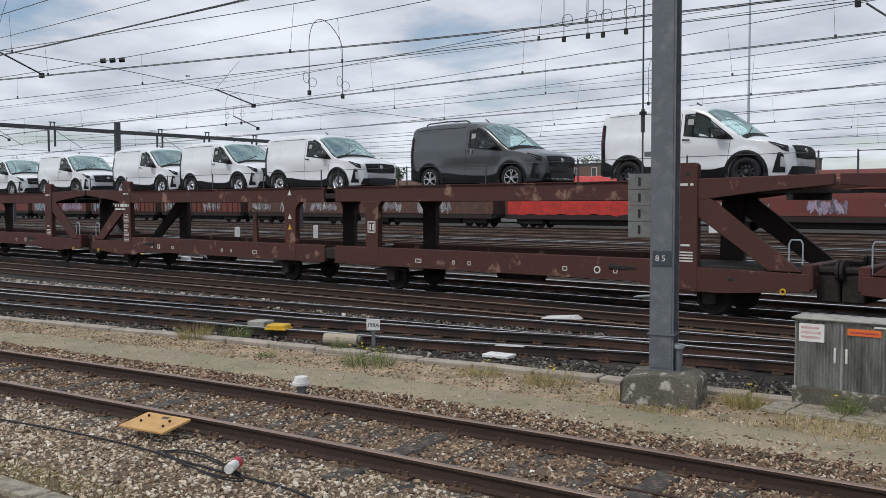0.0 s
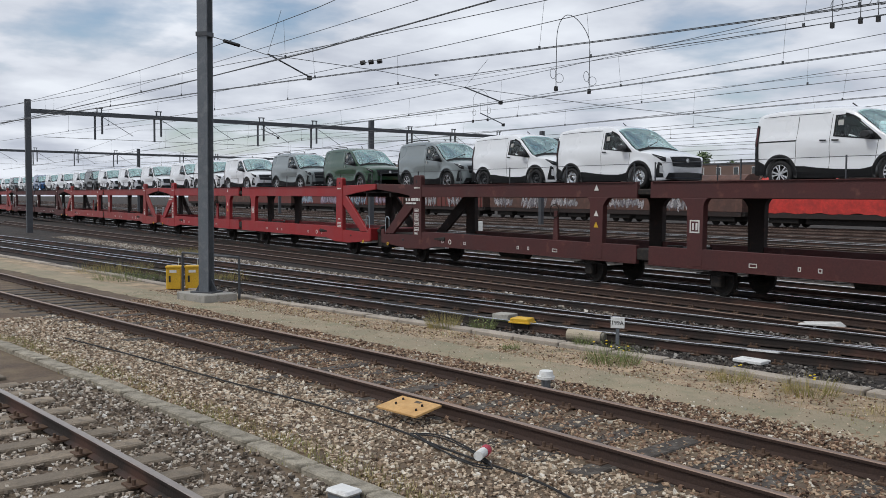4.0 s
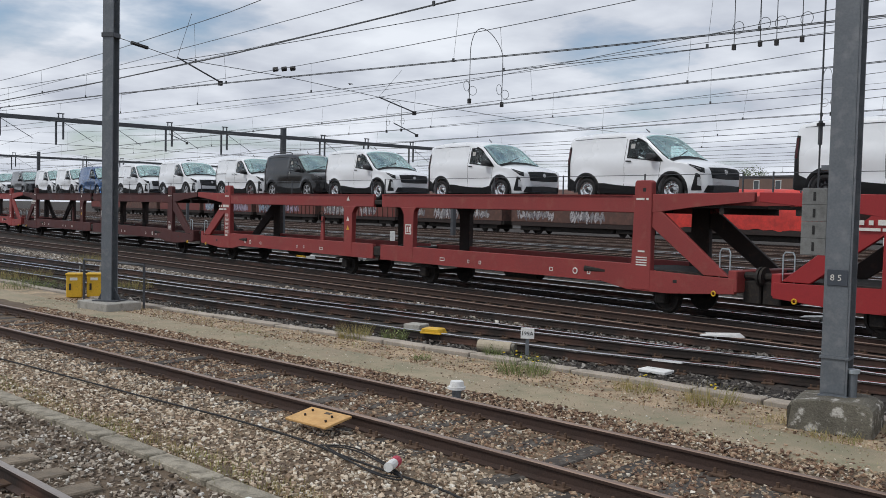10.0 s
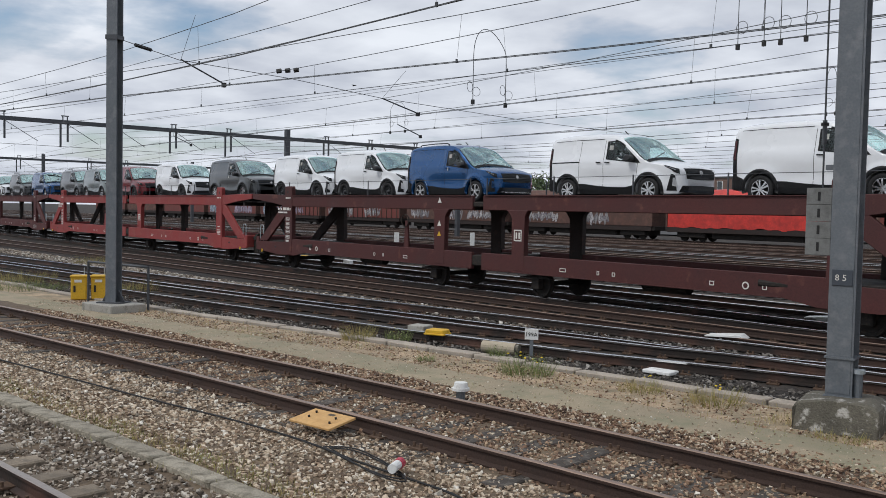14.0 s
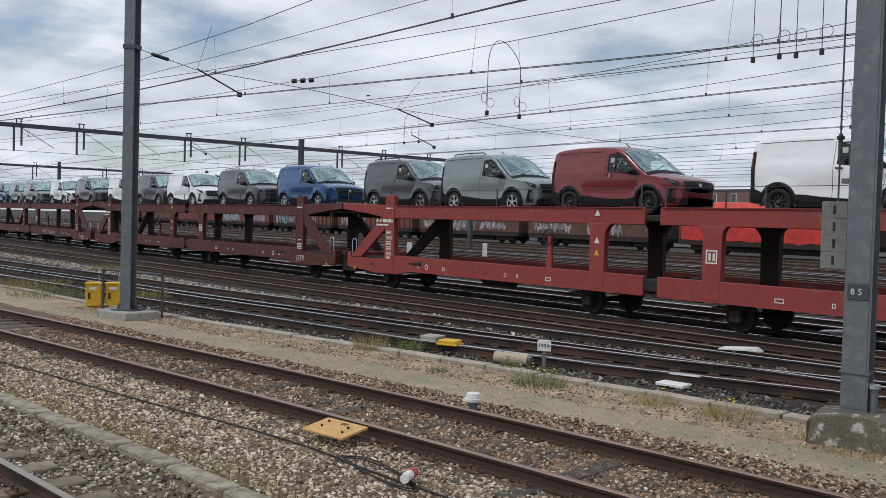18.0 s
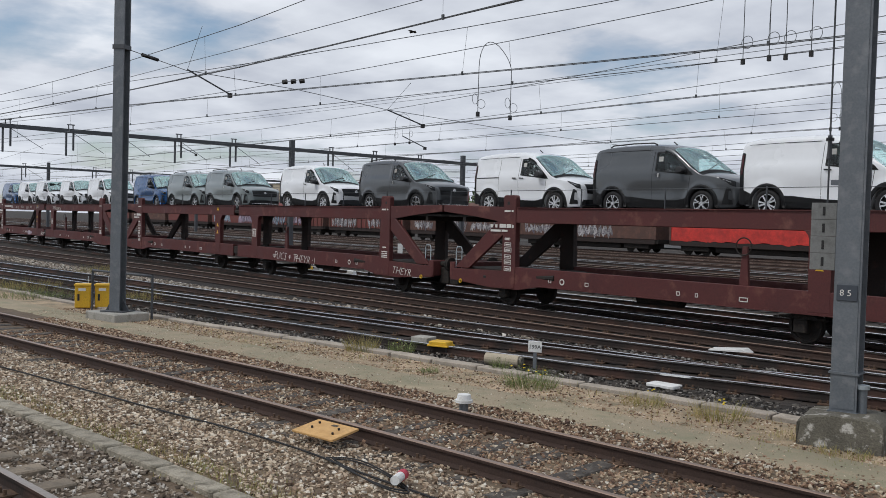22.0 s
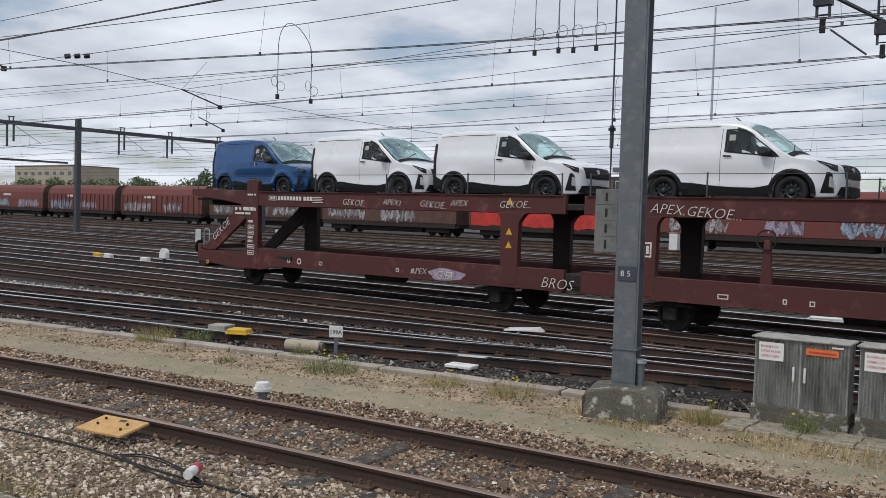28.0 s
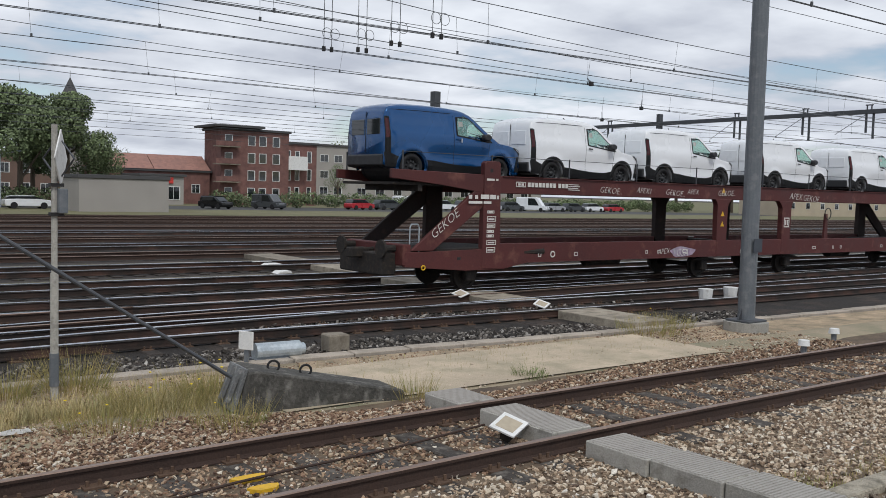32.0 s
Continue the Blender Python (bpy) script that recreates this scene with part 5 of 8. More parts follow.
SHOULDER = lambda x, k: curve_y(x) + 0.05 + shoulder_off(x) * k ** 0.85
stones("ballast_stones", 46000, (-20, 14), between(-3.6, -1.7), BED + 0.004, (0.011, 0.026), M_STONE, "grey-brown ballast stones beside the siding", 1)
stones("ballast_stones", 38000, (-20, 17), between(-1.65, 0.10), BED + 0.003, (0.010, 0.025), M_STONE_B, "rust-stained ballast stones between the rails", 2)
stones("ballast_stones", 9000, (-1, 6), SHOULDER, BED + 0.02, (0.011, 0.026), M_STONE_B, "rust-brown ballast stones heaped beside the anchor block", 9)
stones("ballast_stones", 32000, (-22, 16), SHOULDER, BED + 0.012, (0.010, 0.025), M_STONE_B, "loose ballast stones at the shoulder of the siding", 3)
stones("ballast_stones", 25000, (-13, 9), between(-7.0, -3.88), BED - 0.002, (0.012, 0.027), M_STONE_G, "fresh grey ballast stones of the platform track", 4)
stones("gravel_stones", 3500, (-24, 16), between(1.1, 2.3), BED + 0.026, (0.005, 0.014), M_STONE, "scattered small stones on the path", 8)
stones("gravel_stones", 14000, (-24, 16), lambda x, k: curve_y(x) + 2.0 + (kerb_off(x) - 2.05) * k, BED + 0.010, (0.008, 0.021), M_STONE_B, "small gravel stones on the verge", 5)
stones("ballast_stones", 9000, (-30, 18), lambda x, k: curve_y(x) + kerb_off(x) + 0.38 + 1.15 * k, BED - 0.01, (0.018, 0.040), M_STONE_D, "dark ballast stones next to the running tracks", 6)
GRAVEL_LINE = lambda x, k: float(np.interp(x, (-60, -45, -30, -24, -20, -10, 0, 20), (11.5, 12.3, 12.85, 13.3, 13.9, 14.9, 15.3, 16.0))) - 0.6 + 1.3 * k
stones("ballast_stones", 9000, (-58, -14), GRAVEL_LINE, BED - 0.005, (0.022, 0.045), M_STONE_G, "pale grey ballast stones between the running tracks", 7)
stones("ballast_stones", 6000, (-16, 18), GRAVEL_LINE, BED - 0.005, (0.020, 0.042), M_STONE_D, "sooty ballast stones in front of the train's track", 10)
# ---------- masts, wires and gantries ----------
def h_profile(w, d, t, z0, z1):
    """An H-section column standing at the origin, flanges facing -y and +y."""
    a, b, c, e = w / 2, d / 2, t / 2, d / 2 - t
    return prism(((-a, -b), (a, -b), (a, -e), (c, -e), (c, e), (a, e), (a, b), (-a, b), (-a, e), (-c, e), (-c, -e), (-a, -e)), "z", z0, z1)


# mast with number plate on its stained foundation
mast = thing("catenary_mast", "grey steel catenary mast with number plate and clamped pipe", "mast", at=pose(-5.32, 10.52, 0, 0, 0, 14))
part("column", h_profile(0.30, 0.30, 0.022, 0.20, 11.0), M_MAST, mast)
part("base_flange", box(-0.17, 0.17, -0.17, 0.17, 0.19, 0.22), M_MAST, mast)
part("cover_plate", box(-0.125, 0.125, -0.158, -0.152, 0.25, 11.0), M_MAST, mast)
pipe = part("cable_pipe", tube((0.19, -0.05, 0.2), (0.19, -0.05, 0.52), 0.055, 12), M_MAST, mast)
part("pipe_collar", tube((0.19, -0.05, 0.50), (0.19, -0.05, 0.545), 0.078, 14), M_GALV, pipe)
part("clamp_band", box(-0.17, 0.17, -0.175, 0.16, 0.66, 0.685), M_MAST, mast)
plate = part("number_plate", box(-0.115, 0.115, -0.172, -0.160, 1.53, 1.72, 0.004), M_SLATE, mast)
letters("8 5", 0.105, M_LETTER, "digits", plate, pose(-0.082, -0.174, 1.59))
part("mast_bracket", box(-0.26, -0.14, -0.05, 0.05, 2.9, 2.96), M_MAST, mast)

block = bmesh.new()
prof = ((-0.47, -0.20), (-0.46, 0.13), (-0.43, 0.175), (-0.10, 0.215), (0.30, 0.215), (0.43, 0.17), (0.47, 0.12), (0.48, -0.20))
block = prism(prof, "y", -0.44, 0.44, 0.03)
for v in block.verts:
    v.co.x += 0.03 * noise.noise(v.co * 4); v.co.y += 0.03 * noise.noise(v.co * 4 + Vector((5, 0, 0))); v.co.z += 0.015 * noise.noise(v.co * 5)
    if v.co.z > 0.1:
        v.co.y *= 0.86
solo("foundation_block", block, M_MOSSY, "rounded concrete mast foundation dark with moss, pale at its corners", "foundation", at=pose(-5.26, 10.42, 0, 0, 0, 18))

weights = thing("tension_weights", "stack of slotted grey tensioning weights hanging on a rod", "weights", at=pose(-5.86, 10.92, 0, 0, 0, 14))
for k in range(4):
    wz = 1.86 + 0.21 * k
    slab_w = part("weight", box(-0.15, 0.15, -0.15, 0.15, wz, wz + 0.208, 0.004), M_WEIGHT, weights)
    part("slot", box(-0.015, 0.015, -0.156, -0.148, wz + 0.05, wz + 0.16), M_BLACK, slab_w)
part("hanger_rod", tube((0, 0, 2.7), (0, 0, 7.5), 0.012, 6), M_GANTRY, weights)
part("turnbuckle", tube((0, 0, 3.25), (0, 0, 3.55), 0.028, 8), M_GANTRY, weights)
part("rod_insulator", tube((0, 0, 3.48), (0, 0, 3.52), 0.05, 8), M_BLACK, weights)
part("guide_rail", box(0.17, 0.20, 0.0, 0.03, 1.2, 3.4), M_GANTRY, weights)
for z in (1.22, 3.36):
    part("guide_bracket", prism(((0.16, 0.0), (0.21, 0.0), (0.50, -0.40), (0.44, -0.44)), "z", z, z + 0.04), M_GANTRY, weights)

# the guy rod and its anchor
guy = thing("guy_rod", "thin galvanised guy rod running from anchor block up to mast", "guy rod")
part("rod", tube((4.42, 9.60, 0.28), (-5.20, 10.50, 6.85), 0.021, 8), M_GANTRY, guy)
part("rod_joint", tube((1.95, 9.83, 1.97), (1.45, 9.877, 2.31), 0.032, 8), M_BLACK, guy)
anchor = thing("anchor_block", "wedge-shaped mossy concrete anchor block with iron eyes", "anchor block", at=pose(4.62, 9.60, 0, 0, 0, -5))
wedge = prism(((-0.14, -0.25), (0.0, 0.31), (0.10, 0.32), (1.95, -0.06), (2.0, -0.25)), "y", -0.02, 0.62, 0.02)
part("wedge", wedge, M_ANCHOR, anchor)
part("steel_face", prism(((-0.17, -0.12), (-0.02, 0.345), (0.015, 0.335), (-0.13, -0.13)), "y", 0.04, 0.56, 0.005), M_OLDSTEEL, anchor)
for k in (0.12, 0.34):
    part("steel_rib", prism(((-0.21, -0.02), (-0.06, 0.34), (-0.02, 0.33), (-0.17, -0.03)), "y", k, k + 0.05), M_OLDSTEEL, anchor)
for x, z in ((0.42, 0.29), (0.82, 0.21)):
    part("lifting_eye", ring((x, 0.34, z), (0.25, 1, 0), 0.065, 0.014, 14), M_BLACK, anchor)

# masts left and right
lmast = thing("catenary_mast", "dark grey catenary mast standing on a low concrete pad", "mast", at=pose(-21.1, 7.42, 0, 0, 0, 38))
part("column", h_profile(0.26, 0.26, 0.02, 0.05, 11.0), M_MAST, lmast)
part("cover_plate", box(-0.13, 0.13, -0.138, -0.132, 0.05, 11.0), M_MAST, lmast)
part("base_flange", box(-0.30, 0.30, -0.24, 0.24, 0.03, 0.06), M_GANTRY, lmast)
for sx in (-1, 1):
    part("base_gusset", prism(((sx * 0.13, 0.06), (sx * 0.29, 0.06), (sx * 0.13, 0.34)), "y", -0.02, 0.02), M_GANTRY, lmast)
part("mast_clamp", box(-0.15, 0.15, -0.16, 0.14, 6.08, 6.18), M_GANTRY, lmast)
solo("mast_pad", box(-0.62, 0.62, -0.45, 0.45, -0.25, 0.03, 0.02), M_CONCRETE, "low weathered concrete pad under a mast", "foundation", at=pose(-21.1, 7.42, 0, 0, 0, 12))
for k, x in enumerate((-0.42, 0.0)):
    bx = thing("signal_box", "yellow plastic line-side box with white label", "box", "yellow line-side boxes", at=pose(-23.95 + 0.16 * k, 7.55 + 0.46 * k, 0, 0, 0, 64))
    part("body", box(-0.19, 0.19, -0.16, 0.16, -0.14, 0.43, 0.02), M_YELLOW, bx)
    part("lid", box(-0.21, 0.21, -0.18, 0.18, 0.42, 0.48, 0.015), M_YELLOW, bx)
    part("label_strip", box(-0.10, 0.08, -0.166, -0.160, 0.30, 0.37), M_PAPER, bx)
    part("latch", box(-0.12, -0.07, -0.175, -0.160, 0.05, 0.22), M_BLACK, bx)
    part("marker_pin", tube((0.1, 0.1, 0.46), (0.1, 0.1, 0.66), 0.012, 6), M_GALV, bx)
fence = thing("guard_rail", "low grey tubular guard rail behind a mast", "railing", at=pose(-20.75, 8.1, 0, 0, 0, 12))
for x in (-2.6, 0.0):
    part("rail_post", tube((x, 0, -0.2), (x, 0, 0.86), 0.03, 8), M_GANTRY, fence)
part("top_bar", tube((-2.6, 0, 0.86), (0.0, 0, 0.86), 0.03, 8), M_GANTRY, fence)

rmast = thing("catenary_mast", "weathered grey tubular catenary mast on a round base", "mast", at=pose(15.55, 10.85, 0))
part("column", tube((0, 0, 0.0), (0, 0, 11.0), 0.165, 16, 0.15), M_MAST, rmast)
part("base_flange", box(-0.30, 0.30, -0.26, 0.26, 0.02, 0.06, 0.01), M_GANTRY, rmast)
for sx in (-1, 1):
    part("base_gusset", prism(((sx * 0.15, 0.06), (sx * 0.28, 0.06), (sx * 0.15, 0.30)), "y", -0.015, 0.015), M_GANTRY, rmast)
part("number_plate", box(-0.13, 0.13, -0.19, -0.175, 1.36, 1.62), M_SLATE, rmast)
solo("mast_pad", tube((0, 0, -0.2), (0, 0, 0.02), 0.42, 18), M_CONCRETE, "round concrete pad under a mast", "foundation", at=pose(15.55, 10.85, 0))
solo("light_pole", tube((-28.2, 69.0, -0.2), (-28.2, 69.0, 19.0), 0.13, 10, 0.07), M_GALV, "tall slim grey lighting pole in the yard", "pole")


def rod(name, points, r, material, parent, sides=5):
    bm = bmesh.new()
    pts = [Vector(p) for p in points]
    rows = []
    for i, p in enumerate(pts):
        d = (pts[min(i + 1, len(pts) - 1)] - pts[max(i - 1, 0)]).normalized()
        u = d.cross(Vector((0, 0, 1)))
        u = u.normalized() if u.length > 0.1 else Vector((1, 0, 0))
        v = u.cross(d)
        rows.append([bm.verts.new(p + r * (math.cos(6.2832 * k / sides) * u + math.sin(6.2832 * k / sides) * v)) for k in range(sides)])
    for a, b in zip(rows, rows[1:]):
        for k in range(sides):
            bm.faces.new((a[k], a[(k + 1) % sides], b[(k + 1) % sides], b[k]))
    return part(name, bm, material, parent)


SUPPORTS = (-126.0, -66.0, -4.0, 58.0, 120.0)


def messenger_z(x):
    for a, b in zip(SUPPORTS, SUPPORTS[1:]):
        if a <= x <= b:
            k = (x - (a + b) / 2) / ((b - a) / 2)
            return 6.15 + 0.85 * k * k
    return 7.0


def overhead_line(yrule, x0, x1, seed, step=6.0, thick=0.0085, contact=5.50, double=False):
    rg = random.Random(seed)
    line = thing("overhead_line", "dark overhead line: contact wire hung from a sagging carrier", "overhead wire", "overhead wires")
    xs = list(np.arange(x0, x1 + 0.1, 3.0))
    rod("carrier_wire", [(x, yrule(x), messenger_z(x)) for x in xs], thick, M_WIRE, line, 4)
    rod("contact_wire", [(x, yrule(x), contact) for x in [xs[0], -60] + [-30 + 3.0 * k for k in range(21)] + [xs[-1]]], thick, M_WIRE, line, 4)
    if double:
        rod("contact_wire", [(x, yrule(x) + 0.05, contact + 0.03) for x in [xs[0], -60] + [-30 + 3.0 * k for k in range(21)] + [xs[-1]]], thick, M_WIRE, line, 4)
    x = x0 + rg.uniform(0, step)
    while x < x1:
        y = yrule(x)
        k = rg.uniform(-0.15, 0.15)
        rod("dropper", [(x + k, y, messenger_z(x)), (x + k * 0.1, y, contact + 0.09)], 0.004, M_WIRE, line, 3).data.name = "dropper"
        last = line.children[-1].data
        clip = bmesh.new()
        clip.from_mesh(last)
        box(x - 0.022, x + 0.022, y - 0.015, y + 0.015, contact - 0.01, contact + 0.07, bm=clip)
        clip.to_mesh(last)
        clip.free()
        x += step * rg.uniform(0.8, 1.2)
    return line


overhead_line(lambda x: float(np.interp(x, (-66, -27.1, -13.8, -10.4, 1.9, 7.4, 13.6, 60), (2.5, 9.61, 12.87, 13.71, 15.8, 15.65, 15.44, 14.0))), -66, 60, 11, double=True)
overhead_line(lambda x: float(np.interp(x, (-66, -24, -18, -10.8, 10, 60), (4.6, 8.46, 8.81, 8.91, 8.9, 8.4))), -66, 60, 13, 9.0, double=True)
overhead_line(lambda x: float(np.interp(x, (-80, -29.5, -21.3, -11.2, 1.7, 15.3, 60), (6.0, 12.23, 13.4, 14.72, 15.98, 17.28, 19.0))), -80, 60, 12)
for k, y in enumerate(FAR_TRACKS[:9]):
    overhead_line(lambda x, y=y: y + 0.18 * math.sin(x * 0.11 + y), -126, 120, 20 + k, 6.5 if y < 40 else 10.0, 0.0085 if y < 30 else 0.011, 5.5, y in (18.65, 26.6))
for k, (y, z) in enumerate(((24.3, 7.6), (12.2, 7.1), (16.9, 8.2), (29.0, 8.4), (45.0, 8.9))):
    feeder = thing("feeder_wire", "thin dark feeder wire strung high along the tracks", "wire", "overhead wires")
    rod("strand", [(x, y + 0.002 * x, z + 0.5 * ((x - 8) / 60) ** 2) for x in np.arange(-120, 121, 12)], 0.009, M_WIRE, feeder, 4)


def jumper_bow(p, q, top):
    """A tall bow of jumper cable between two contact wires, its ends curled."""
    lp = thing("jumper_loop", "tall bow of thin jumper cable between two overhead wires", "cable", "jumper cables")
    p, q = Vector(p), Vector(q)
    pts = [p.copy()]
    for i in range(17):
        a = math.pi * i / 16
        k = 0.5 - 0.5 * math.cos(a)
        c = p.lerp(q, k)
        c.z = top - 0.75 + 0.75 * math.sin(a) + 0.12 * math.sin(2 * a)
        pts.append(c)
    pts.append(q.copy())
    rod("bow", pts, 0.011, M_WIRE, lp, 5)
    for e in (p, q):
        part("curl", ring(e + Vector((0.0, -0.12, 0.42)), (1, 0.3, 0), 0.15, 0.007, 16), M_WIRE, lp)
        part("curl", ring(e + Vector((0.0, 0.12, 0.30)), (1, -0.3, 0), 0.13, 0.007, 16), M_WIRE, lp)
        part("clip", box(e.x - 0.04, e.x + 0.04, e.y - 0.04, e.y + 0.04, e.z - 0.08, e.z + 0.06), M_BLACK, lp)


jumper_bow((-20.0, 17.4, 5.5), (-19.9, 18.6, 5.5), 7.6)


def jumper_loop(x, y, z0, z1, w):
    """A jumper cable hanging in a bow between carrier and contact wire, its ends curled."""
    lp = thing("jumper_loop", "thin curled jumper cable hanging between two overhead wires", "cable", "jumper cables")
    pts = [(x - w / 2, y, z1)]
    for i in range(13):
        a = math.pi * i / 12
        pts.append((x - w / 2 * math.cos(a), y, z0 - 0.35 + 0.35 * math.sin(a)))
    pts.append((x + w / 2, y, z1))
    rod("bow", pts, 0.009, M_WIRE, lp, 4)
    for sx in (-1, 1):
        part("curl", ring((x + sx * w / 2 + 0.08, y, z1 + 0.35), (0, 1, 0), 0.12, 0.006, 14), M_WIRE, lp)
        part("clip", box(x + sx * w / 2 - 0.03, x + sx * w / 2 + 0.03, y - 0.03, y + 0.03, z1 - 0.06, z1 + 0.05), M_BLACK, lp)


for x, y, z0, z1, w in ((-9.7, 15.3, 7.4, 5.55, 0.55), (-8.9, 15.4, 7.3, 5.55, 0.5), (-30.0, 22.1, 6.7, 5.5, 1.0), (11.38, 15.48, 7.5, 5.5, 0.22), (11.33, 16.9, 7.5, 5.5, 0.22), (11.3, 18.2, 7.4, 5.5, 0.22), (10.67, 18.65, 7.4, 5.5, 0.2), (-14.0, 26.6, 6.9, 5.5, 0.3)):
    jumper_loop(x, y, z0, z1, w)


def steady_arm(p, q, hang=None):
    arm = thing("steady_arm", "dark steady arm holding a contact wire sideways", "steady arm", "steady arms")
    part("arm_tube", tube(p, q, 0.022, 6), M_GANTRY, arm)
    part("arm_clamp", box(q[0] - 0.05, q[0] + 0.05, q[1] - 0.05, q[1] + 0.05, q[2] - 0.09, q[2] + 0.03), M_BLACK, arm)
    if hang:
        part("hanger", tube(p, hang, 0.006, 4), M_WIRE, arm)


span = thing("cross_span", "thin cross-span wire with insulators reaching out from a mast", "span wire")
rod("span_wire", [(-21.2, 7.55, 6.14), (-22.6, 9.6, 6.06), (-23.0, 13.1, 6.0), (-23.4, 16.6, 5.80), (-24.5, 24.0, 5.75), (-25.5, 33.0, 5.8)], 0.009, M_WIRE, span, 4)
part("insulator", tube((-21.65, 8.1, 6.13), (-21.95, 8.6, 6.11), 0.045, 8), M_BLACK, span)
steady_arm((-22.6, 9.65, 6.08), (-22.9, 11.0, 5.62), (-22.3, 9.9, 7.2))
steady_arm((-23.4, 16.6, 5.80), (-23.5, 18.1, 5.46), (-22.6, 16.9, 6.6))
steady_arm((-30.0, 22.1, 5.8), (-30.4, 23.6, 5.45), (-30.0, 22.1, 6.2))
steady_arm((-44.0, 18.5, 5.8), (-44.4, 19.6, 5.45), (-44.0, 18.5, 6.25))
steady_arm((21.0, 20.6, 6.0), (19.2, 18.7, 5.55), (21.4, 20.9, 6.6))
steady_arm((27.5, 24.0, 6.1), (25.4, 22.2, 5.55), (27.8, 24.2, 6.8))
steady_arm((30.2, 28.6, 6.1), (28.2, 26.7, 5.55), (30.5, 28.8, 6.8))
coup = thing("insulator_group", "dark insulators and turnbuckles in an overhead line", "insulator")
for k in range(3):
    part("insulator", tube((-24.35 + 0.16 * k, 13.4 + 0.2 * k, 6.38 + 0.02 * k), (-24.25 + 0.16 * k, 13.5 + 0.2 * k, 6.40 + 0.02 * k), 0.07, 8), M_BLACK, coup)


def beam_gantry(x, y0, y1, z, masts, hangers, label):
    g = thing("catenary_gantry", label, "gantry", "gantries across the yard")
    bm = box(x - 0.14, x + 0.14, y0, y1, z - 0.14, z + 0.14)
    part("cross_beam", bm, M_GANTRY, g)
    for y in masts:
        part("mast", box(x - 0.18, x + 0.18, y - 0.18, y + 0.18, -0.2, z + 0.75), M_GANTRY, g)
    for y in hangers:
        hg = part("hanger", box(x - 0.05, x + 0.05, y - 0.06, y + 0.06, z - 1.75, z - 0.1), M_GANTRY, g)
        part("hanger", box(x - 0.05, x + 0.05, y + 0.42, y + 0.54, z - 1.35, z - 0.1), M_GANTRY, g)
        saddle = box(x - 0.04, x + 0.04, y + 0.05, y + 0.55, z + 0.40, z + 0.47)
        for dy in (0.12, 0.42):
            box(x - 0.04, x + 0.04, y + dy, y + dy + 0.06, z + 0.12, z + 0.41, bm=saddle)
        part("carrier_saddle", saddle, M_GANTRY, g)
        part("hanger_stay", tube((x, y + 0.5, z - 0.15), (x, y + 2.6, z - 1.4), 0.02, 4), M_GANTRY, g)
    part("span_rope", tube((x, y0 + 1, z - 1.7), (x, y1 - 1, z - 1.7), 0.015, 4), M_GANTRY, g)
    return g


beam_gantry(-66.0, 11.2, 58.0, 7.95, (11.2, 37.5, 56.0), (15.5, 19.6, 23.0, 27.5, 32.0, 41.0, 45.5, 50.5), "long dark steel portal gantry spanning many tracks")
beam_gantry(-126.0, 11.2, 70.0, 7.95, (12.0, 35.3, 56.0), (17.5, 22.0, 27.0, 32.0, 41.0, 46.0), "distant dark steel portal gantry over the tracks")
beam_gantry(58.0, 13.0, 60.0, 8.35, (48.5,), (19.0, 23.0, 27.0, 31.0, 35.5, 41.0, 53.5), "long dark steel portal gantry beyond the train")
beam_gantry(120.0, 13.0, 70.0, 8.3, (13.0, 42.0), (18.0, 23.0, 28.0, 34.0), "distant dark portal gantry over the tracks")
solo("bare_mast", box(26.3, 26.65, 35.8, 36.15, -0.2, 7.2), M_GANTRY, "bare dark steel mast standing between tracks", "mast")


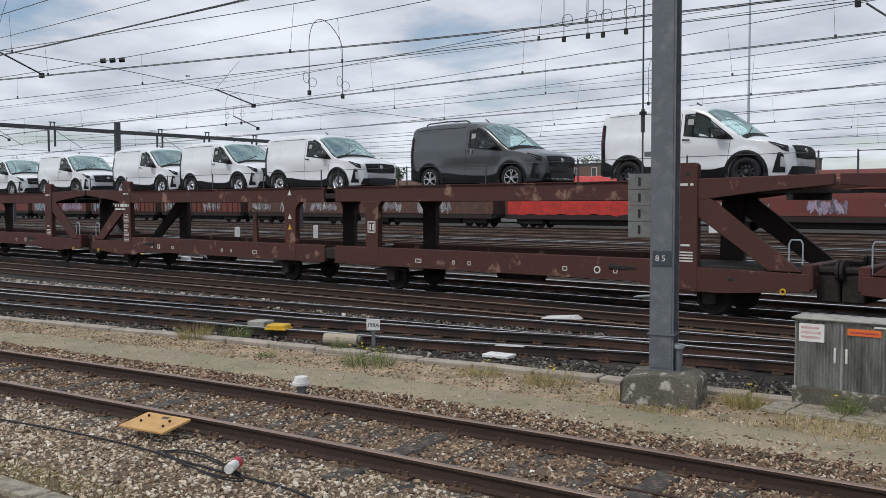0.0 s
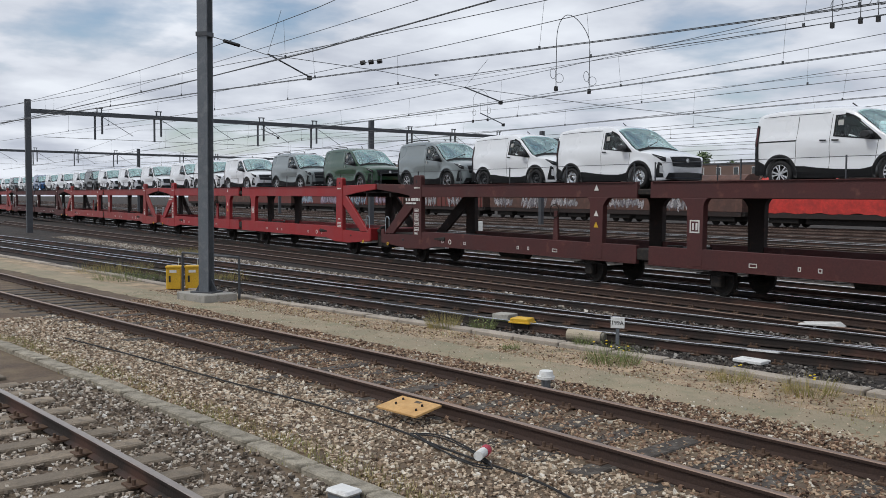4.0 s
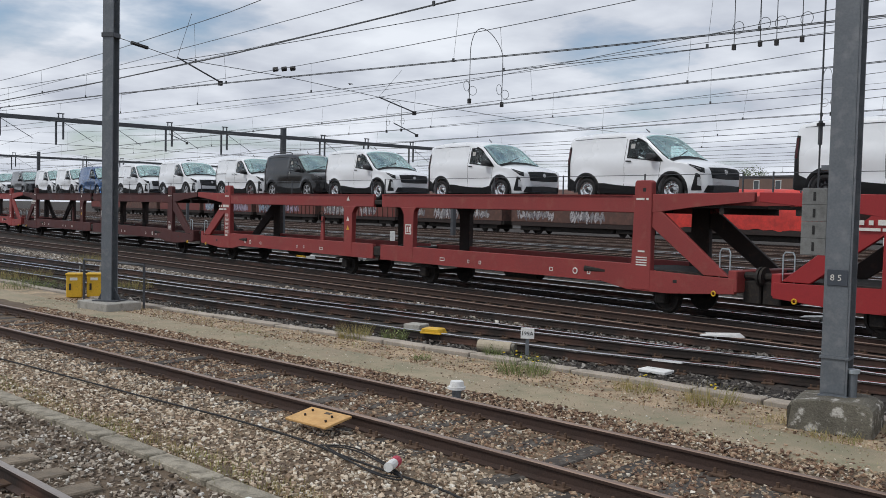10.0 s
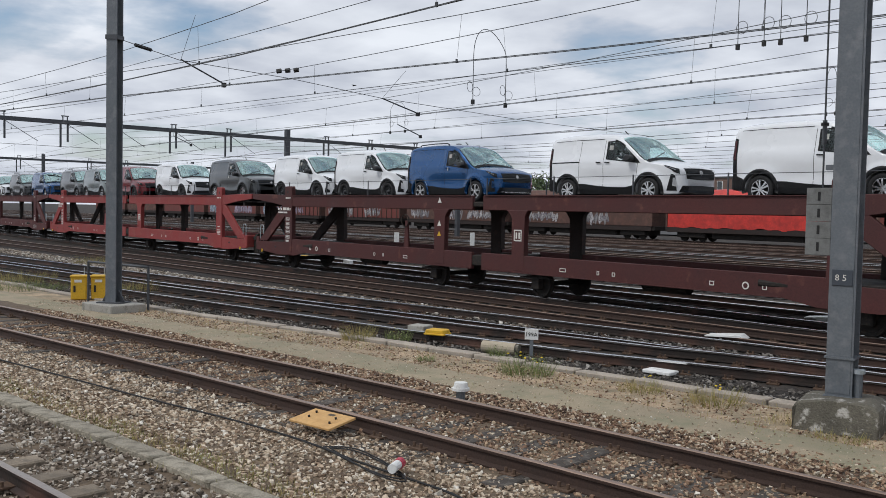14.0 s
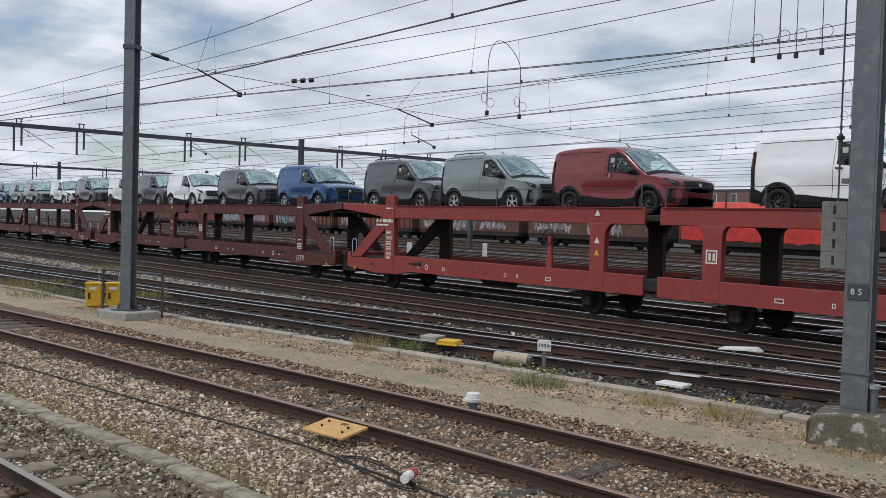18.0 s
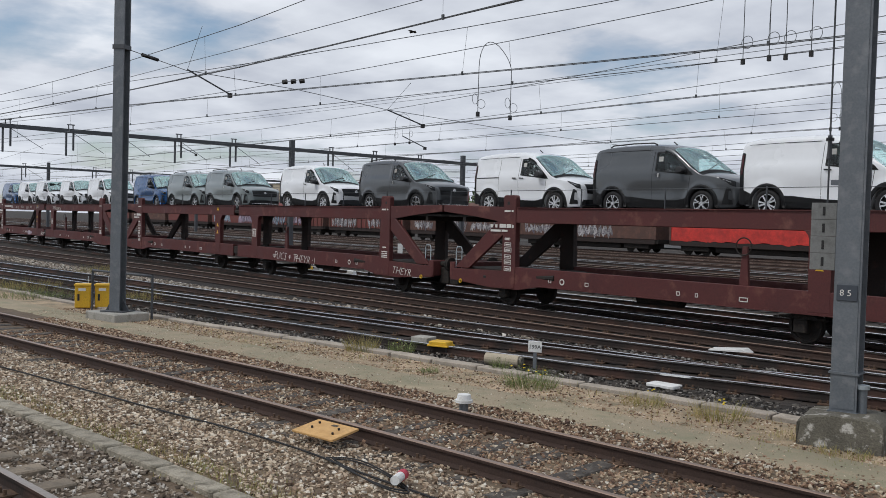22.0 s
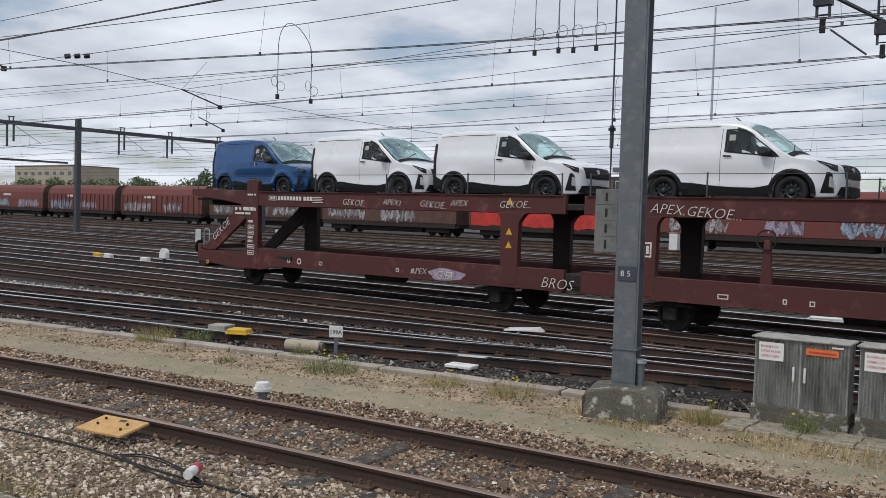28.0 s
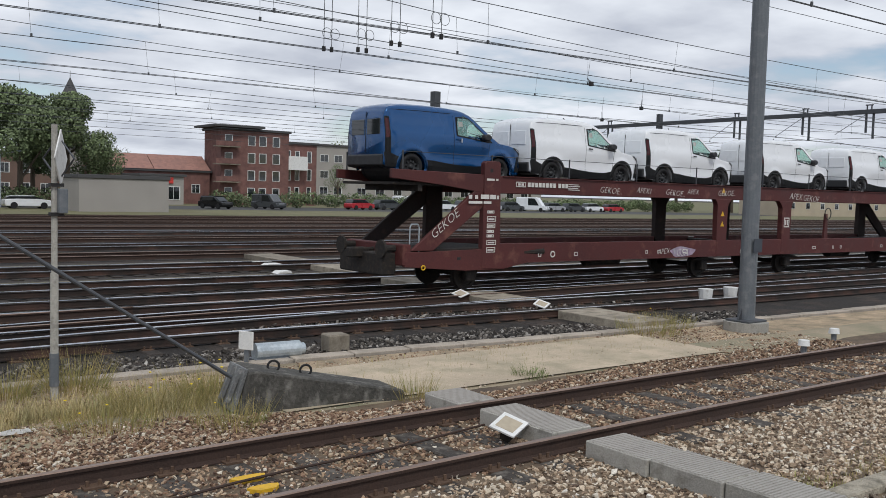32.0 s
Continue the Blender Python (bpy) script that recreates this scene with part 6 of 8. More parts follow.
def lattice_gantry():
    g = thing("lattice_gantry", "lattice steel gantry with hanging insulator frames", "gantry", "gantries across the yard")
    a, b = Vector((-5.98, 13.0, 8.32)), Vector((-0.92, 68.4, 8.32))
    d = (b - a).normalized()
    side = Vector((d.y, -d.x, 0))
    for s in (-0.3, 0.3):
        for dz in (-0.28, 0.28):
            part("chord", tube(a + side * s + Vector((0, 0, dz)), b + side * s + Vector((0, 0, dz)), 0.045, 6), M_GANTRY, g)
    n = 44
    L = (b - a).length
    for i in range(n):
        p, q = a + d * (L * i / n), a + d * (L * (i + 1) / n)
        flip = 1 if i % 2 else -1
        for s in (-0.3, 0.3):
            part("lattice_bar", tube(p + side * s + Vector((0, 0, -0.28 * flip)), q + side * s + Vector((0, 0, 0.28 * flip)), 0.022, 5), M_GANTRY, g)
        part("batten", tube(p - side * 0.3 + Vector((0, 0, 0.28)), p + side * 0.3 + Vector((0, 0, 0.28)), 0.03, 5), M_GANTRY, g)
    for y in (42.0, 68.0):
        k = (y - a.y) / (b.y - a.y)
        p = a + (b - a) * k
        m = part("mast", box(p.x - 0.17, p.x + 0.17, y - 0.17, y + 0.17, -0.2, 9.2), M_GANTRY if y < 50 else M_GALV, g)
        part("mast_head", box(p.x - 0.42, p.x + 0.42, y - 0.4, y + 0.4, 7.85, 8.0), M_GANTRY, m)
    for k, y in enumerate((18.65, 22.1, 26.6, 31.5, 36.2, 46.6, 52.6, 59.0)):
        p = a + (b - a) * ((y - a.y) / (b.y - a.y))
        for s in (-0.12, 0.12):
            part("drop_leg", tube(p + Vector((s, 0, -0.28)), p + Vector((s, 0, -1.95)), 0.032, 5), M_GANTRY, g)
        for z in (-0.7, -1.1, -1.5, -1.9):
            part("drop_rung", tube(p + Vector((-0.12, 0, z)), p + Vector((0.12, 0, z)), 0.015, 4), M_GANTRY, g)
        part("insulator", tube(p + Vector((0, 0.0, -1.95)), p + Vector((0, 0.0, -2.25)), 0.06, 8), M_BLACK, g)
        part("registration_tube", tube(p + Vector((0.15, 0, -2.2)), p + Vector((0.80, 0.15, -2.72)), 0.02, 6), M_GANTRY, g)
        part("insulator_box", box(p.x - 0.17, p.x + 0.17, p.y - 0.10, p.y + 0.10, p.z - 1.72, p.z - 1.42), M_GANTRY, g)
        part("drop_stay", tube(p + Vector((0, 0.0, -1.7)), p + Vector((0, 1.5, -0.3)), 0.02, 5), M_GANTRY, g)
    for y in (20.3, 24.2):
        p = a + (b - a) * ((y - a.y) / (b.y - a.y))
        part("wrapped_marker", prism([(p.y - 0.10, p.z - 1.25), (p.y + 0.10, p.z - 1.25), (p.y + 0.16, p.z - 0.95), (p.y, p.z - 0.55), (p.y - 0.16, p.z - 0.95)], "x", p.x - 0.13, p.x - 0.11), M_TIN, g)
    part("carrier_beam", tube(a + Vector((0, 2, -1.35)), a + (b - a) * 0.42 + Vector((0, 0, -1.35)), 0.05, 6), M_GANTRY, g)


lattice_gantry()

# ---------- line-side cabinets and small things ----------
def corrugated_door(x0, x1, z0, z1, y):
    bm = bmesh.new()
    n = int((x1 - x0) / 0.036)
    rows = []
    for z in (z0, z1):
        row = []
        for i in range(n * 2 + 1):
            x = x0 + (x1 - x0) * i / (n * 2)
            row.append(bm.verts.new((x, y - (0.017 if i % 2 else 0.0), z)))
        rows.append(row)
    for i in range(n * 2):
        bm.faces.new((rows[0][i], rows[0][i + 1], rows[1][i + 1], rows[1][i]))
    bmesh.ops.solidify(bm, geom=bm.faces[:], thickness=0.01)
    return bm


for k, x in enumerate((-3.40, -2.20)):
    c = thing("switch_cabinet", "stained grey ribbed two-door cabinet with warning labels", "cabinet", "ribbed cabinets", at=pose(x, 11.42 + 0.08 * k, 0, 0, 0, 3))
    part("body", box(-0.545, 0.545, -0.16, 0.20, 0.06, 0.90, 0.012), M_CABINET, c)
    part("plinth", box(-0.565, 0.565, -0.18, 0.22, -0.22, 0.075, 0.012), M_MOSSY, c)
    part("roof_sheet", box(-0.575, 0.575, -0.215, 0.23, 0.895, 0.925, 0.01), M_CONCRETE, c)
    for s in (-1, 1):
        door = part("door", corrugated_door(-0.53 if s < 0 else 0.012, -0.012 if s < 0 else 0.53, 0.09, 0.88, -0.168), M_CABINET, c)
        part("door_handle", box(s * 0.065 - 0.014, s * 0.065 + 0.014, -0.205, -0.18, 0.40, 0.58, 0.005), M_WHITE, door)
    sign_board = part("warning_sign", box(-0.485, -0.19, -0.190, -0.184, 0.63, 0.85), M_PAPER, c)
    for j, words in enumerate(("ROKEN EN", "OPEN VUUR", "VERBODEN")):
        letters(words, 0.043, M_RED, "sign_text", sign_board, pose(-0.465, -0.1915, 0.785 - 0.058 * j), 0.0006)
    tag_o = part("orange_label", box(0.07, 0.44, -0.192, -0.184, 0.745, 0.825), M_ORANGE, c)
    part("label_text_bar", box(0.10, 0.41, -0.1945, -0.1915, 0.772, 0.792), M_RED, tag_o)
    part("type_plate", box(0.36, 0.49, -0.192, -0.184, 0.848, 0.868), M_PAPER, c)

gb = thing("relay_cabinet", "galvanised steel cabinet with open folded top and side boxes", "cabinet", at=pose(-0.66, 10.98, 0, 0, 0, 2))
part("body", prism(((-0.30, -0.28), (0.0, -0.31), (0.30, -0.28), (0.30, 0.26), (-0.30, 0.26)), "z", 0.0, 0.92, 0.006), M_GALV, gb)
part("hood", prism(((-0.335, -0.31), (0.0, -0.335), (0.335, -0.31), (0.335, 0.29), (-0.335, 0.29)), "z", 0.92, 1.05, 0.004), M_GALV, gb)
for s in (-1, 1):
    part("hood_flap", prism(((s * 0.335, 1.05), (s * 0.34, 1.13), (s * 0.02, 1.08), (s * 0.02, 1.05)), "y", -0.315, -0.305), M_GALV, gb)
    part("side_box", box(min(s * 0.31, s * 0.42), max(s * 0.31, s * 0.42), -0.02, 0.16, 0.42, 0.70, 0.012), M_GALV, gb)
    part("foot_rail", box(s * 0.31 - 0.02, s * 0.31 + 0.02, -0.32, 0.28, -0.02, 0.04), M_GALV, gb)
    part("hood_pin", tube((s * 0.28, -0.28, 1.1), (s * 0.28, -0.28, 1.17), 0.006, 5), M_GALV, gb)
part("plinth", box(-0.32, 0.32, -0.30, 0.28, -0.24, -0.02, 0.01), M_KERB, gb)
part("centre_seam", box(-0.006, 0.006, -0.322, -0.305, 0.0, 0.92), M_MAST, gb)

signpost = thing("marker_post", "weathered post with a diamond board and small box seen edge-on", "sign post", at=pose(3.05, 11.38, 0))
part("pole", tube((0, 0, -0.25), (0, 0, 1.30), 0.045, 10), M_CONCRETE, signpost)
part("upper_pole", tube((0, 0, 1.28), (0, 0, 2.98), 0.034, 10), M_CONCRETE, signpost)
part("pole_sleeve", tube((0, 0, 0.0), (0, 0, 0.38), 0.052, 10), M_MAST, signpost)
dia = prism(((0, 2.28), (0.27, 2.60), (0, 2.93), (-0.27, 2.60)), "x", 0.06, 0.075)
bmesh.ops.rotate(dia, verts=dia.verts, cent=(0, 0, 0), matrix=Matrix.Rotation(radians(-28), 3, "Z"))
part("diamond_board", dia, M_WHITE, signpost)
part("sign_frame", ring((0.05, 0.02, 2.60), (1, 0.5, 0), 0.25, 0.012, 4), M_GANTRY, signpost)
part("small_box", box(0.02, 0.12, -0.12, 0.10, 1.98, 2.26, 0.01), M_MAST, signpost)
for z in (2.28, 1.95):
    part("bracket", box(-0.05, 0.09, -0.06, 0.06, z, z + 0.04), M_BLACK, signpost)

# yellow point heater box, grey box, cylinder cover, number board
yb = thing("point_box", "bright yellow plastic cover box on short legs", "box", at=pose(-13.35, 10.82, -0.056, 0, 0, 25) @ Matrix.Scale(0.72, 4))
part("lid", prism(((-0.28, 0.06), (0.28, 0.06), (0.25, 0.17), (-0.25, 0.17)), "y", -0.21, 0.21, 0.02), M_YELLOW, yb)
part("tray", box(-0.30, 0.30, -0.23, 0.23, 0.03, 0.075, 0.01), M_YELLOW, yb)
for x in (-0.24, 0.24):
    for y in (-0.16, 0.16):
        part("leg", tube((x, y, -0.22), (x, y, 0.04), 0.018, 6), M_BLACK, yb)
solo("concrete_box", box(-0.24, 0.24, -0.22, 0.22, -0.22, 0.13, 0.015), M_CONCRETE, "small grey concrete cable box", "box", at=pose(-14.05, 10.95, -0.04, 0, 0, 20) @ Matrix.Scale(0.8, 4))
cyl = thing("buffer_cylinder", "pale concrete half-buried cylinder beside the rail", "cylinder", at=pose(-11.65, 10.88, -0.06, 0, 0, 22) @ Matrix.Scale(0.7, 4))
part("barrel", tube((-0.50, 0, -0.02), (0.42, 0, -0.02), 0.15, 16), M_BEIGE, cyl)
part("end_cap", tube((0.42, 0, -0.02), (0.50, 0, -0.02), 0.11, 16), M_MOSSY, cyl)
nb = thing("number_board", "small white number board on a dark stake", "sign", at=pose(-11.0, 10.98, 0.05, 0, 0, 38) @ Matrix.Scale(0.75, 4))
part("board", box(-0.155, 0.155, -0.012, 0.012, 0.12, 0.37, 0.006), M_WHITE, nb)
letters("199A", 0.13, M_BLACK, "digits", nb, pose(-0.145, -0.015, 0.20))
part("stake", box(-0.04, 0.04, 0.0, 0.04, -0.25, 0.20), M_MAST, nb)

cap_m = thing("cable_marker", "white plastic cap with a loose pale cable loop", "cable cap", "white caps", at=pose(-8.98, 7.66, -0.02))
part("cap", tube((0, 0, 0.02), (0, 0, 0.10), 0.10, 18, 0.085), M_WHITE, cap_m)
part("rim", tube((0, 0, -0.005), (0, 0, 0.03), 0.115, 18), M_WHITE, cap_m)
part("stem", tube((0, 0, -0.16), (0, 0, 0.0), 0.06, 10), M_MAST, cap_m)
part("cable_loop", ring((0.06, -0.08, -0.10), (0.1, -0.35, 1), 0.15, 0.012, 22), M_BEIGE, cap_m)
for x, y in ((14.1, 8.75), (15.9, 9.25)):
    c2 = thing("cable_marker", "white plastic cap on a stake beside the siding", "cable cap", "white caps", at=pose(x, y, -0.02))
    part("cap", tube((0, 0, 0.0), (0, 0, 0.09), 0.10, 16, 0.085), M_WHITE, c2)
    part("stem", tube((0, 0, -0.2), (0, 0, 0.0), 0.05, 8), M_MAST, c2)

board = thing("plywood_board", "tilted raw plywood board with two bolts lying on the rail", "board", at=pose(-8.56, 5.28, -0.015, 9, 0, 10))
part("sheet", box(-0.33, 0.33, -0.20, 0.20, -0.015, 0.012, 0.004), M_WOOD, board)
for x, y in ((-0.20, 0.10), (-0.17, -0.04), (0.17, 0.05), (0.21, -0.08)):
    part("bolt", tube((x, y, 0.0), (x, y, 0.035), 0.013, 8), M_SOOT, board)
part("stamp_mark", box(-0.02, 0.07, 0.10, 0.15, 0.011, 0.0145), M_BARK, board)


def hose(points, r, material, parent, name="cable"):
    """A soft line through points, rounded by subdivision."""
    pts = [Vector(p) for p in points]
    for _ in range(2):
        new_pts = [pts[0]]
        for a, b in zip(pts, pts[1:]):
            new_pts += [a * 0.75 + b * 0.25, a * 0.25 + b * 0.75]
        pts = new_pts + [pts[-1]]
    return rod(name, pts, r, material, parent, 6)


cable = thing("power_cable", "long black rubber cable with a red and grey plug on ballast", "cable")
Z = BED + 0.035
hose([(x, curve_y(x) - o, Z + 0.01 * math.sin(x * 3)) for x, o in ((-16.5, 2.75), (-14.5, 2.62), (-12.5, 2.55), (-11.0, 2.45), (-9.5, 2.35), (-8.2, 2.35), (-7.4, 2.45), (-6.6, 2.45), (-5.9, 2.5), (-5.0, 2.75))], 0.011, M_RUBBER, cable)
for k in range(2):
    hose([(-7.95 + 0.07 * k, 4.92 + 0.03 * k, Z), (-7.70 + 0.1 * k, 5.13 - 0.05 * k, Z + 0.02), (-7.1 + 0.12 * k, 5.08 - 0.05 * k, Z + 0.015), (-6.5 + 0.1 * k, 4.95 - 0.06 * k, Z), (-6.7, 4.78 - 0.04 * k, Z + 0.015), (-7.4, 4.84 + 0.02 * k, Z), (-7.95 + 0.07 * k, 4.92 + 0.03 * k, Z)], 0.008, M_RUBBER, cable, "coil")
plug = part("plug", tube((-6.80, 5.02, -0.07), (-6.68, 4.86, -0.06), 0.045, 12), M_WHITE, cable)
part("plug_collar", tube((-6.84, 5.08, -0.07), (-6.79, 5.01, -0.07), 0.052, 12), M_RED, plug)

# white covers between the running tracks, slabs, papers
for k, (x, y, sx, sy, a) in enumerate(((-10.1, 15.45, 0.75, 0.42, 18), (-10.72, 20.3, 0.7, 0.45, 15), (-0.2, 19.1, 1.0, 0.12, 2), (0.95, 19.3, 0.30, 0.25, 8), (2.3, 15.9, 0.9, 0.14, 2), (12.6, 24.5, 0.5, 0.4, 0), (13.5, 27.0, 0.6, 0.4, 0), (-6.7, 24.2, 0.9, 0.4, 10), (-38.1, 27.8, 0.9, 0.4, 10))):
    hi = 0.06 if sx < 0.8 and x < 0 else -0.06
    if hi > 0:
        cov = prism(((-sx / 2, -0.03), (sx / 2 - 0.1, 0.0), (sx / 2, -0.05), (sx / 2 + 0.02, -0.03), (sx / 2 - 0.09, 0.045), (-sx / 2, -0.005)), "y", -sy / 2, sy / 2, 0.004)
        box(-0.12, 0.12, -0.1, 0.1, -0.2, -0.01, bm=cov)
    else:
        cov = prism(((-sx / 2, -0.14), (sx / 2, -0.14), (sx / 2 - 0.05, hi), (-sx / 2 + 0.12, hi)), "y", -sy / 2, sy / 2, 0.01)
    solo("point_cover", cov, M_WHITE, "white painted cover between the rails", "cover", "", "white covers", at=pose(x, y, 0, 0, 0, a))
solo("flat_slab", box(-0.24, 0.24, -0.15, 0.15, -0.17, -0.115, 0.01), M_WHITE, "white loose concrete slab lying beside the duct", "slab", at=pose(-8.8, 11.65, 0, 0, 0, 8))
for k, (x, y, a) in enumerate(((6.35, 7.25, 20), (13.3, 16.9, 10), (13.7, 14.6, 25))):
    tile = thing("fallen_sign", "discarded white-edged brown panel lying on the track bed", "panel", "discarded panels", at=pose(x, y, 0.03, 16, -14, a))
    part("panel", prism(((-0.17, -0.012), (0.15, -0.012), (0.19, -0.04), (0.195, -0.025), (0.155, 0.006), (-0.17, 0.006)), "y", -0.14, 0.14), M_WHITE, tile)
    part("panel_face", box(-0.12, 0.10, -0.10, 0.10, 0.005, 0.009), M_BEIGE, tile)
    part("prop", box(-0.06, 0.06, -0.05, 0.05, -0.17, -0.012), M_SOOT, tile)
gcyl = thing("point_motor", "grey metal cylinder housing beside the rail", "cylinder", at=pose(6.38, 12.4, 0, 0, 0, -2))
part("barrel", tube((-0.36, 0, -0.02), (0.34, 0, -0.02), 0.125, 18), M_GALV, gcyl)
part("end_cap", tube((0.34, 0, -0.02), (0.42, 0, -0.02), 0.085, 16), M_GALV, gcyl)
part("mount", box(-0.4, 0.4, -0.13, 0.13, -0.25, -0.11), M_MAST, gcyl)
gmark = thing("number_board", "small white line-side board turned away", "sign", at=pose(5.80, 12.22, 0, 0, 0, -60))
part("board", box(-0.12, 0.12, -0.012, 0.012, 0.06, 0.32, 0.006), M_WHITE, gmark)
part("stake", box(-0.03, 0.03, 0.0, 0.04, -0.25, 0.20), M_MAST, gmark)
solo("cable_box", box(-0.18, 0.18, -0.16, 0.16, -0.22, 0.08, 0.02), M_KERB, "beige concrete cable box beside the rail", "box", at=pose(7.58, 12.8, 0, 0, 0, -4))
for x in (18.9, 19.9):
    solo("cone_block", tube((x, 14.3, -0.2), (x, 14.3, 0.16), 0.14, 10, 0.18), M_WHITE, "small white concrete block beside the track", "block", "", "white blocks")
for x, y, h in ((-30.1, 67.3, 1.25), (-4.95, 38.1, 0.95), (-28.9, 68.8, 0.95)):
    yc_ = thing("yard_cabinet", "pale small steel cabinet standing between yard tracks", "cabinet", "yard cabinets", at=pose(x, y, 0))
    part("body", box(-0.35, 0.35, -0.25, 0.25, -0.1, h, 0.02), M_WHITE, yc_)
    part("roof", box(-0.39, 0.39, -0.29, 0.29, h, h + 0.05), M_GREYWALL, yc_)
for k, (x, y) in enumerate(((-31.4, 21.6),)):
    sg = thing("ground_signal", "small white dwarf signal standing low between tracks", "signal", "dwarf signals", at=pose(x, y, 0))
    part("lamp_head", prism(((-0.22, 0.15), (0.22, 0.15), (0.22, 0.40), (0.10, 0.55), (-0.10, 0.55), (-0.22, 0.40)), "y", -0.1, 0.1, 0.02), M_WHITE, sg)
    part("stand", tube((0, 0, -0.2), (0, 0, 0.16), 0.06, 8), M_BLACK, sg)

for x, y, mat_, lab in ((-34.1, 22.5, M_WHITE, "small white concrete marker block"), (-37.1, 22.6, M_WHITE, "small white concrete marker block"), (-37.9, 22.55, M_YELLOW, "small yellow marker block"), (-23.8, 35.9, M_WHITE, "small white concrete marker block"), (-15.6, 35.6, M_WHITE, "small white concrete marker block")):
    solo("marker_block", prism(((-0.22, -0.2), (0.22, -0.2), (0.17, 0.02), (-0.14, 0.05)), "y", -0.14, 0.14, 0.02), mat_, lab + " between yard tracks", "block", "", "marker blocks", at=pose(x, y, 0, 0, 0, 20))
for x, y in ((-47.4, 35.05), (-46.8, 41.06)):
    solo("marker_stub", box(-0.16, 0.16, -0.05, 0.05, -0.2, 0.85, 0.02), M_WHITE, "short white marker post between yard tracks", "post", "", "marker posts", at=pose(x, y, 0, 0, 0, 50))

# yellow paint on two sleeper ends, a conduit between the rails, a white lid and a rag on the ballast
for y, w in ((7.53, 0.15), (7.23, 0.13)):
    daub = [(3.67 + w * math.cos(a) * (1 + 0.2 * math.sin(3 * a)), y + 0.08 * math.sin(a) * (1 + 0.2 * math.cos(2 * a))) for a in np.arange(0, 6.28, 0.45)]
    solo("paint_mark", prism(daub, "z", -0.165, -0.128), M_YELLOW, "bright yellow paint mark on ballast between the rails", "paint mark", "", "paint marks")
conduit = thing("conduit", "thin rusty conduit lying between the rails of the siding", "conduit")
rod("pipe", [(x, curve_y(x) - 0.80 + 0.42 * max(0.0, min(1.0, (x - 3.0) / 4.0)), -0.13 + 0.012 * math.sin(x * 2.1)) for x in np.arange(-4.0, 6.6, 0.5)], 0.012, M_RAIL, conduit, 6)
lid = thing("white_lid", "white plastic lid of a cable pit beside the kerbstones", "lid", at=pose(-6.60, 3.42, -0.13, 0, 0, 15))
part("lid_top", box(-0.13, 0.13, -0.10, 0.10, 0.0, 0.045, 0.02), M_WHITE, lid)
part("collar", box(-0.11, 0.11, -0.08, 0.08, -0.06, 0.005), M_MAST, lid)
rag = grid_mesh([[(2.29 + 0.05 * i, 9.98 + 0.04 * j, BED + 0.05 + 0.025 * noise.noise((i * 0.7, j * 0.9, 2.0))) for i in range(-4, 5)] for j in range(-2, 4)])
bmesh.ops.solidify(rag, geom=rag.faces[:], thickness=0.008)
solo("rag", rag, M_PAPER, "crumpled white rag lying on the ballast shoulder", "rag")

# ---------- crossings ----------
walkway = thing("crossing_deck", "ribbed rubber and concrete walkway panels across the siding", "crossing", kind="structure")
for x, y0, y1 in ((6.85, 6.86, 8.0), (6.80, 8.32, 8.95), (6.93, 5.75, 6.50), (6.96, 4.98, 5.74), (6.99, 4.20, 4.97), (7.02, 3.4, 4.19)):
    pn = part("panel", box(x - 0.27, x + 0.27, y0, y1, -0.17, 0.0, 0.01), M_CONCRETE, walkway)
    tread = bmesh.new()
    y = y0 + 0.02
    while y < y1 - 0.02:
        box(x - 0.26, x + 0.26, y, y + 0.02, 0.0, 0.006, bm=tread)
        y += 0.042
    tr = part("tread", tread, M_GREYWALL, pn)
for x0, x1, y0, y1 in ((13.5, 14.6, 11.9, 13.9), (13.5, 14.6, 15.6, 17.6), (13.9, 15.0, 19.6, 21.2), (14.2, 15.3, 22.9, 25.7), (14.2, 15.3, 27.5, 30.6)):
    part("plank", box(x0, x1, y0, y1, -0.2, -0.02, 0.01), M_KERB, walkway)
patch = solo("worn_patch", grid_mesh([[(x, curve_y(x) + o, BED + 0.035) for o in (1.2, 2.2, 3.2)] for x in (5.0, 7.0, 9.0, 11.0, 13.0)]), M_SAND, "pale bare trodden ground beside the crossing", "ground", "structure")

# paving in front of the cabinets
paving = thing("paving", "dark mossy paving stones in front of the cabinets", "paving", kind="structure")
pav = mesh_from(box(-0.145, 0.145, -0.145, 0.145, -0.05, 0.0, 0.008), "paving_stone", M_EDGING)
pieces(paving, "paving_stone", pav, [pose(-3.95 + 0.30 * i, 10.70 + 0.30 * j + 0.02 * i, -0.115 + random.uniform(-0.008, 0.008), random.uniform(-2, 2), random.uniform(-2, 2), 3 + random.uniform(-2, 2)) for i in range(17) for j in range(2)])


# ---------- weeds and grass ----------
def blades(bm, x, y, z, n, h, spread, rg, lean=0.5):
    for _ in range(n):
        a, r = rg.uniform(0, 6.28), spread * math.sqrt(rg.random())
        px, py = x + r * math.cos(a), y + r * math.sin(a)
        hh = h * rg.uniform(0.45, 1.0)
        w = rg.uniform(0.002, 0.0055)
        d = rg.uniform(0, 6.28)
        tip = (px + lean * hh * math.cos(a) * rg.random(), py + lean * hh * math.sin(a) * rg.random(), z + hh)
        v = [bm.verts.new((px + w * math.cos(d), py + w * math.sin(d), z)), bm.verts.new((px - w * math.cos(d), py - w * math.sin(d), z)), bm.verts.new(tip)]
        bm.faces.new(v)


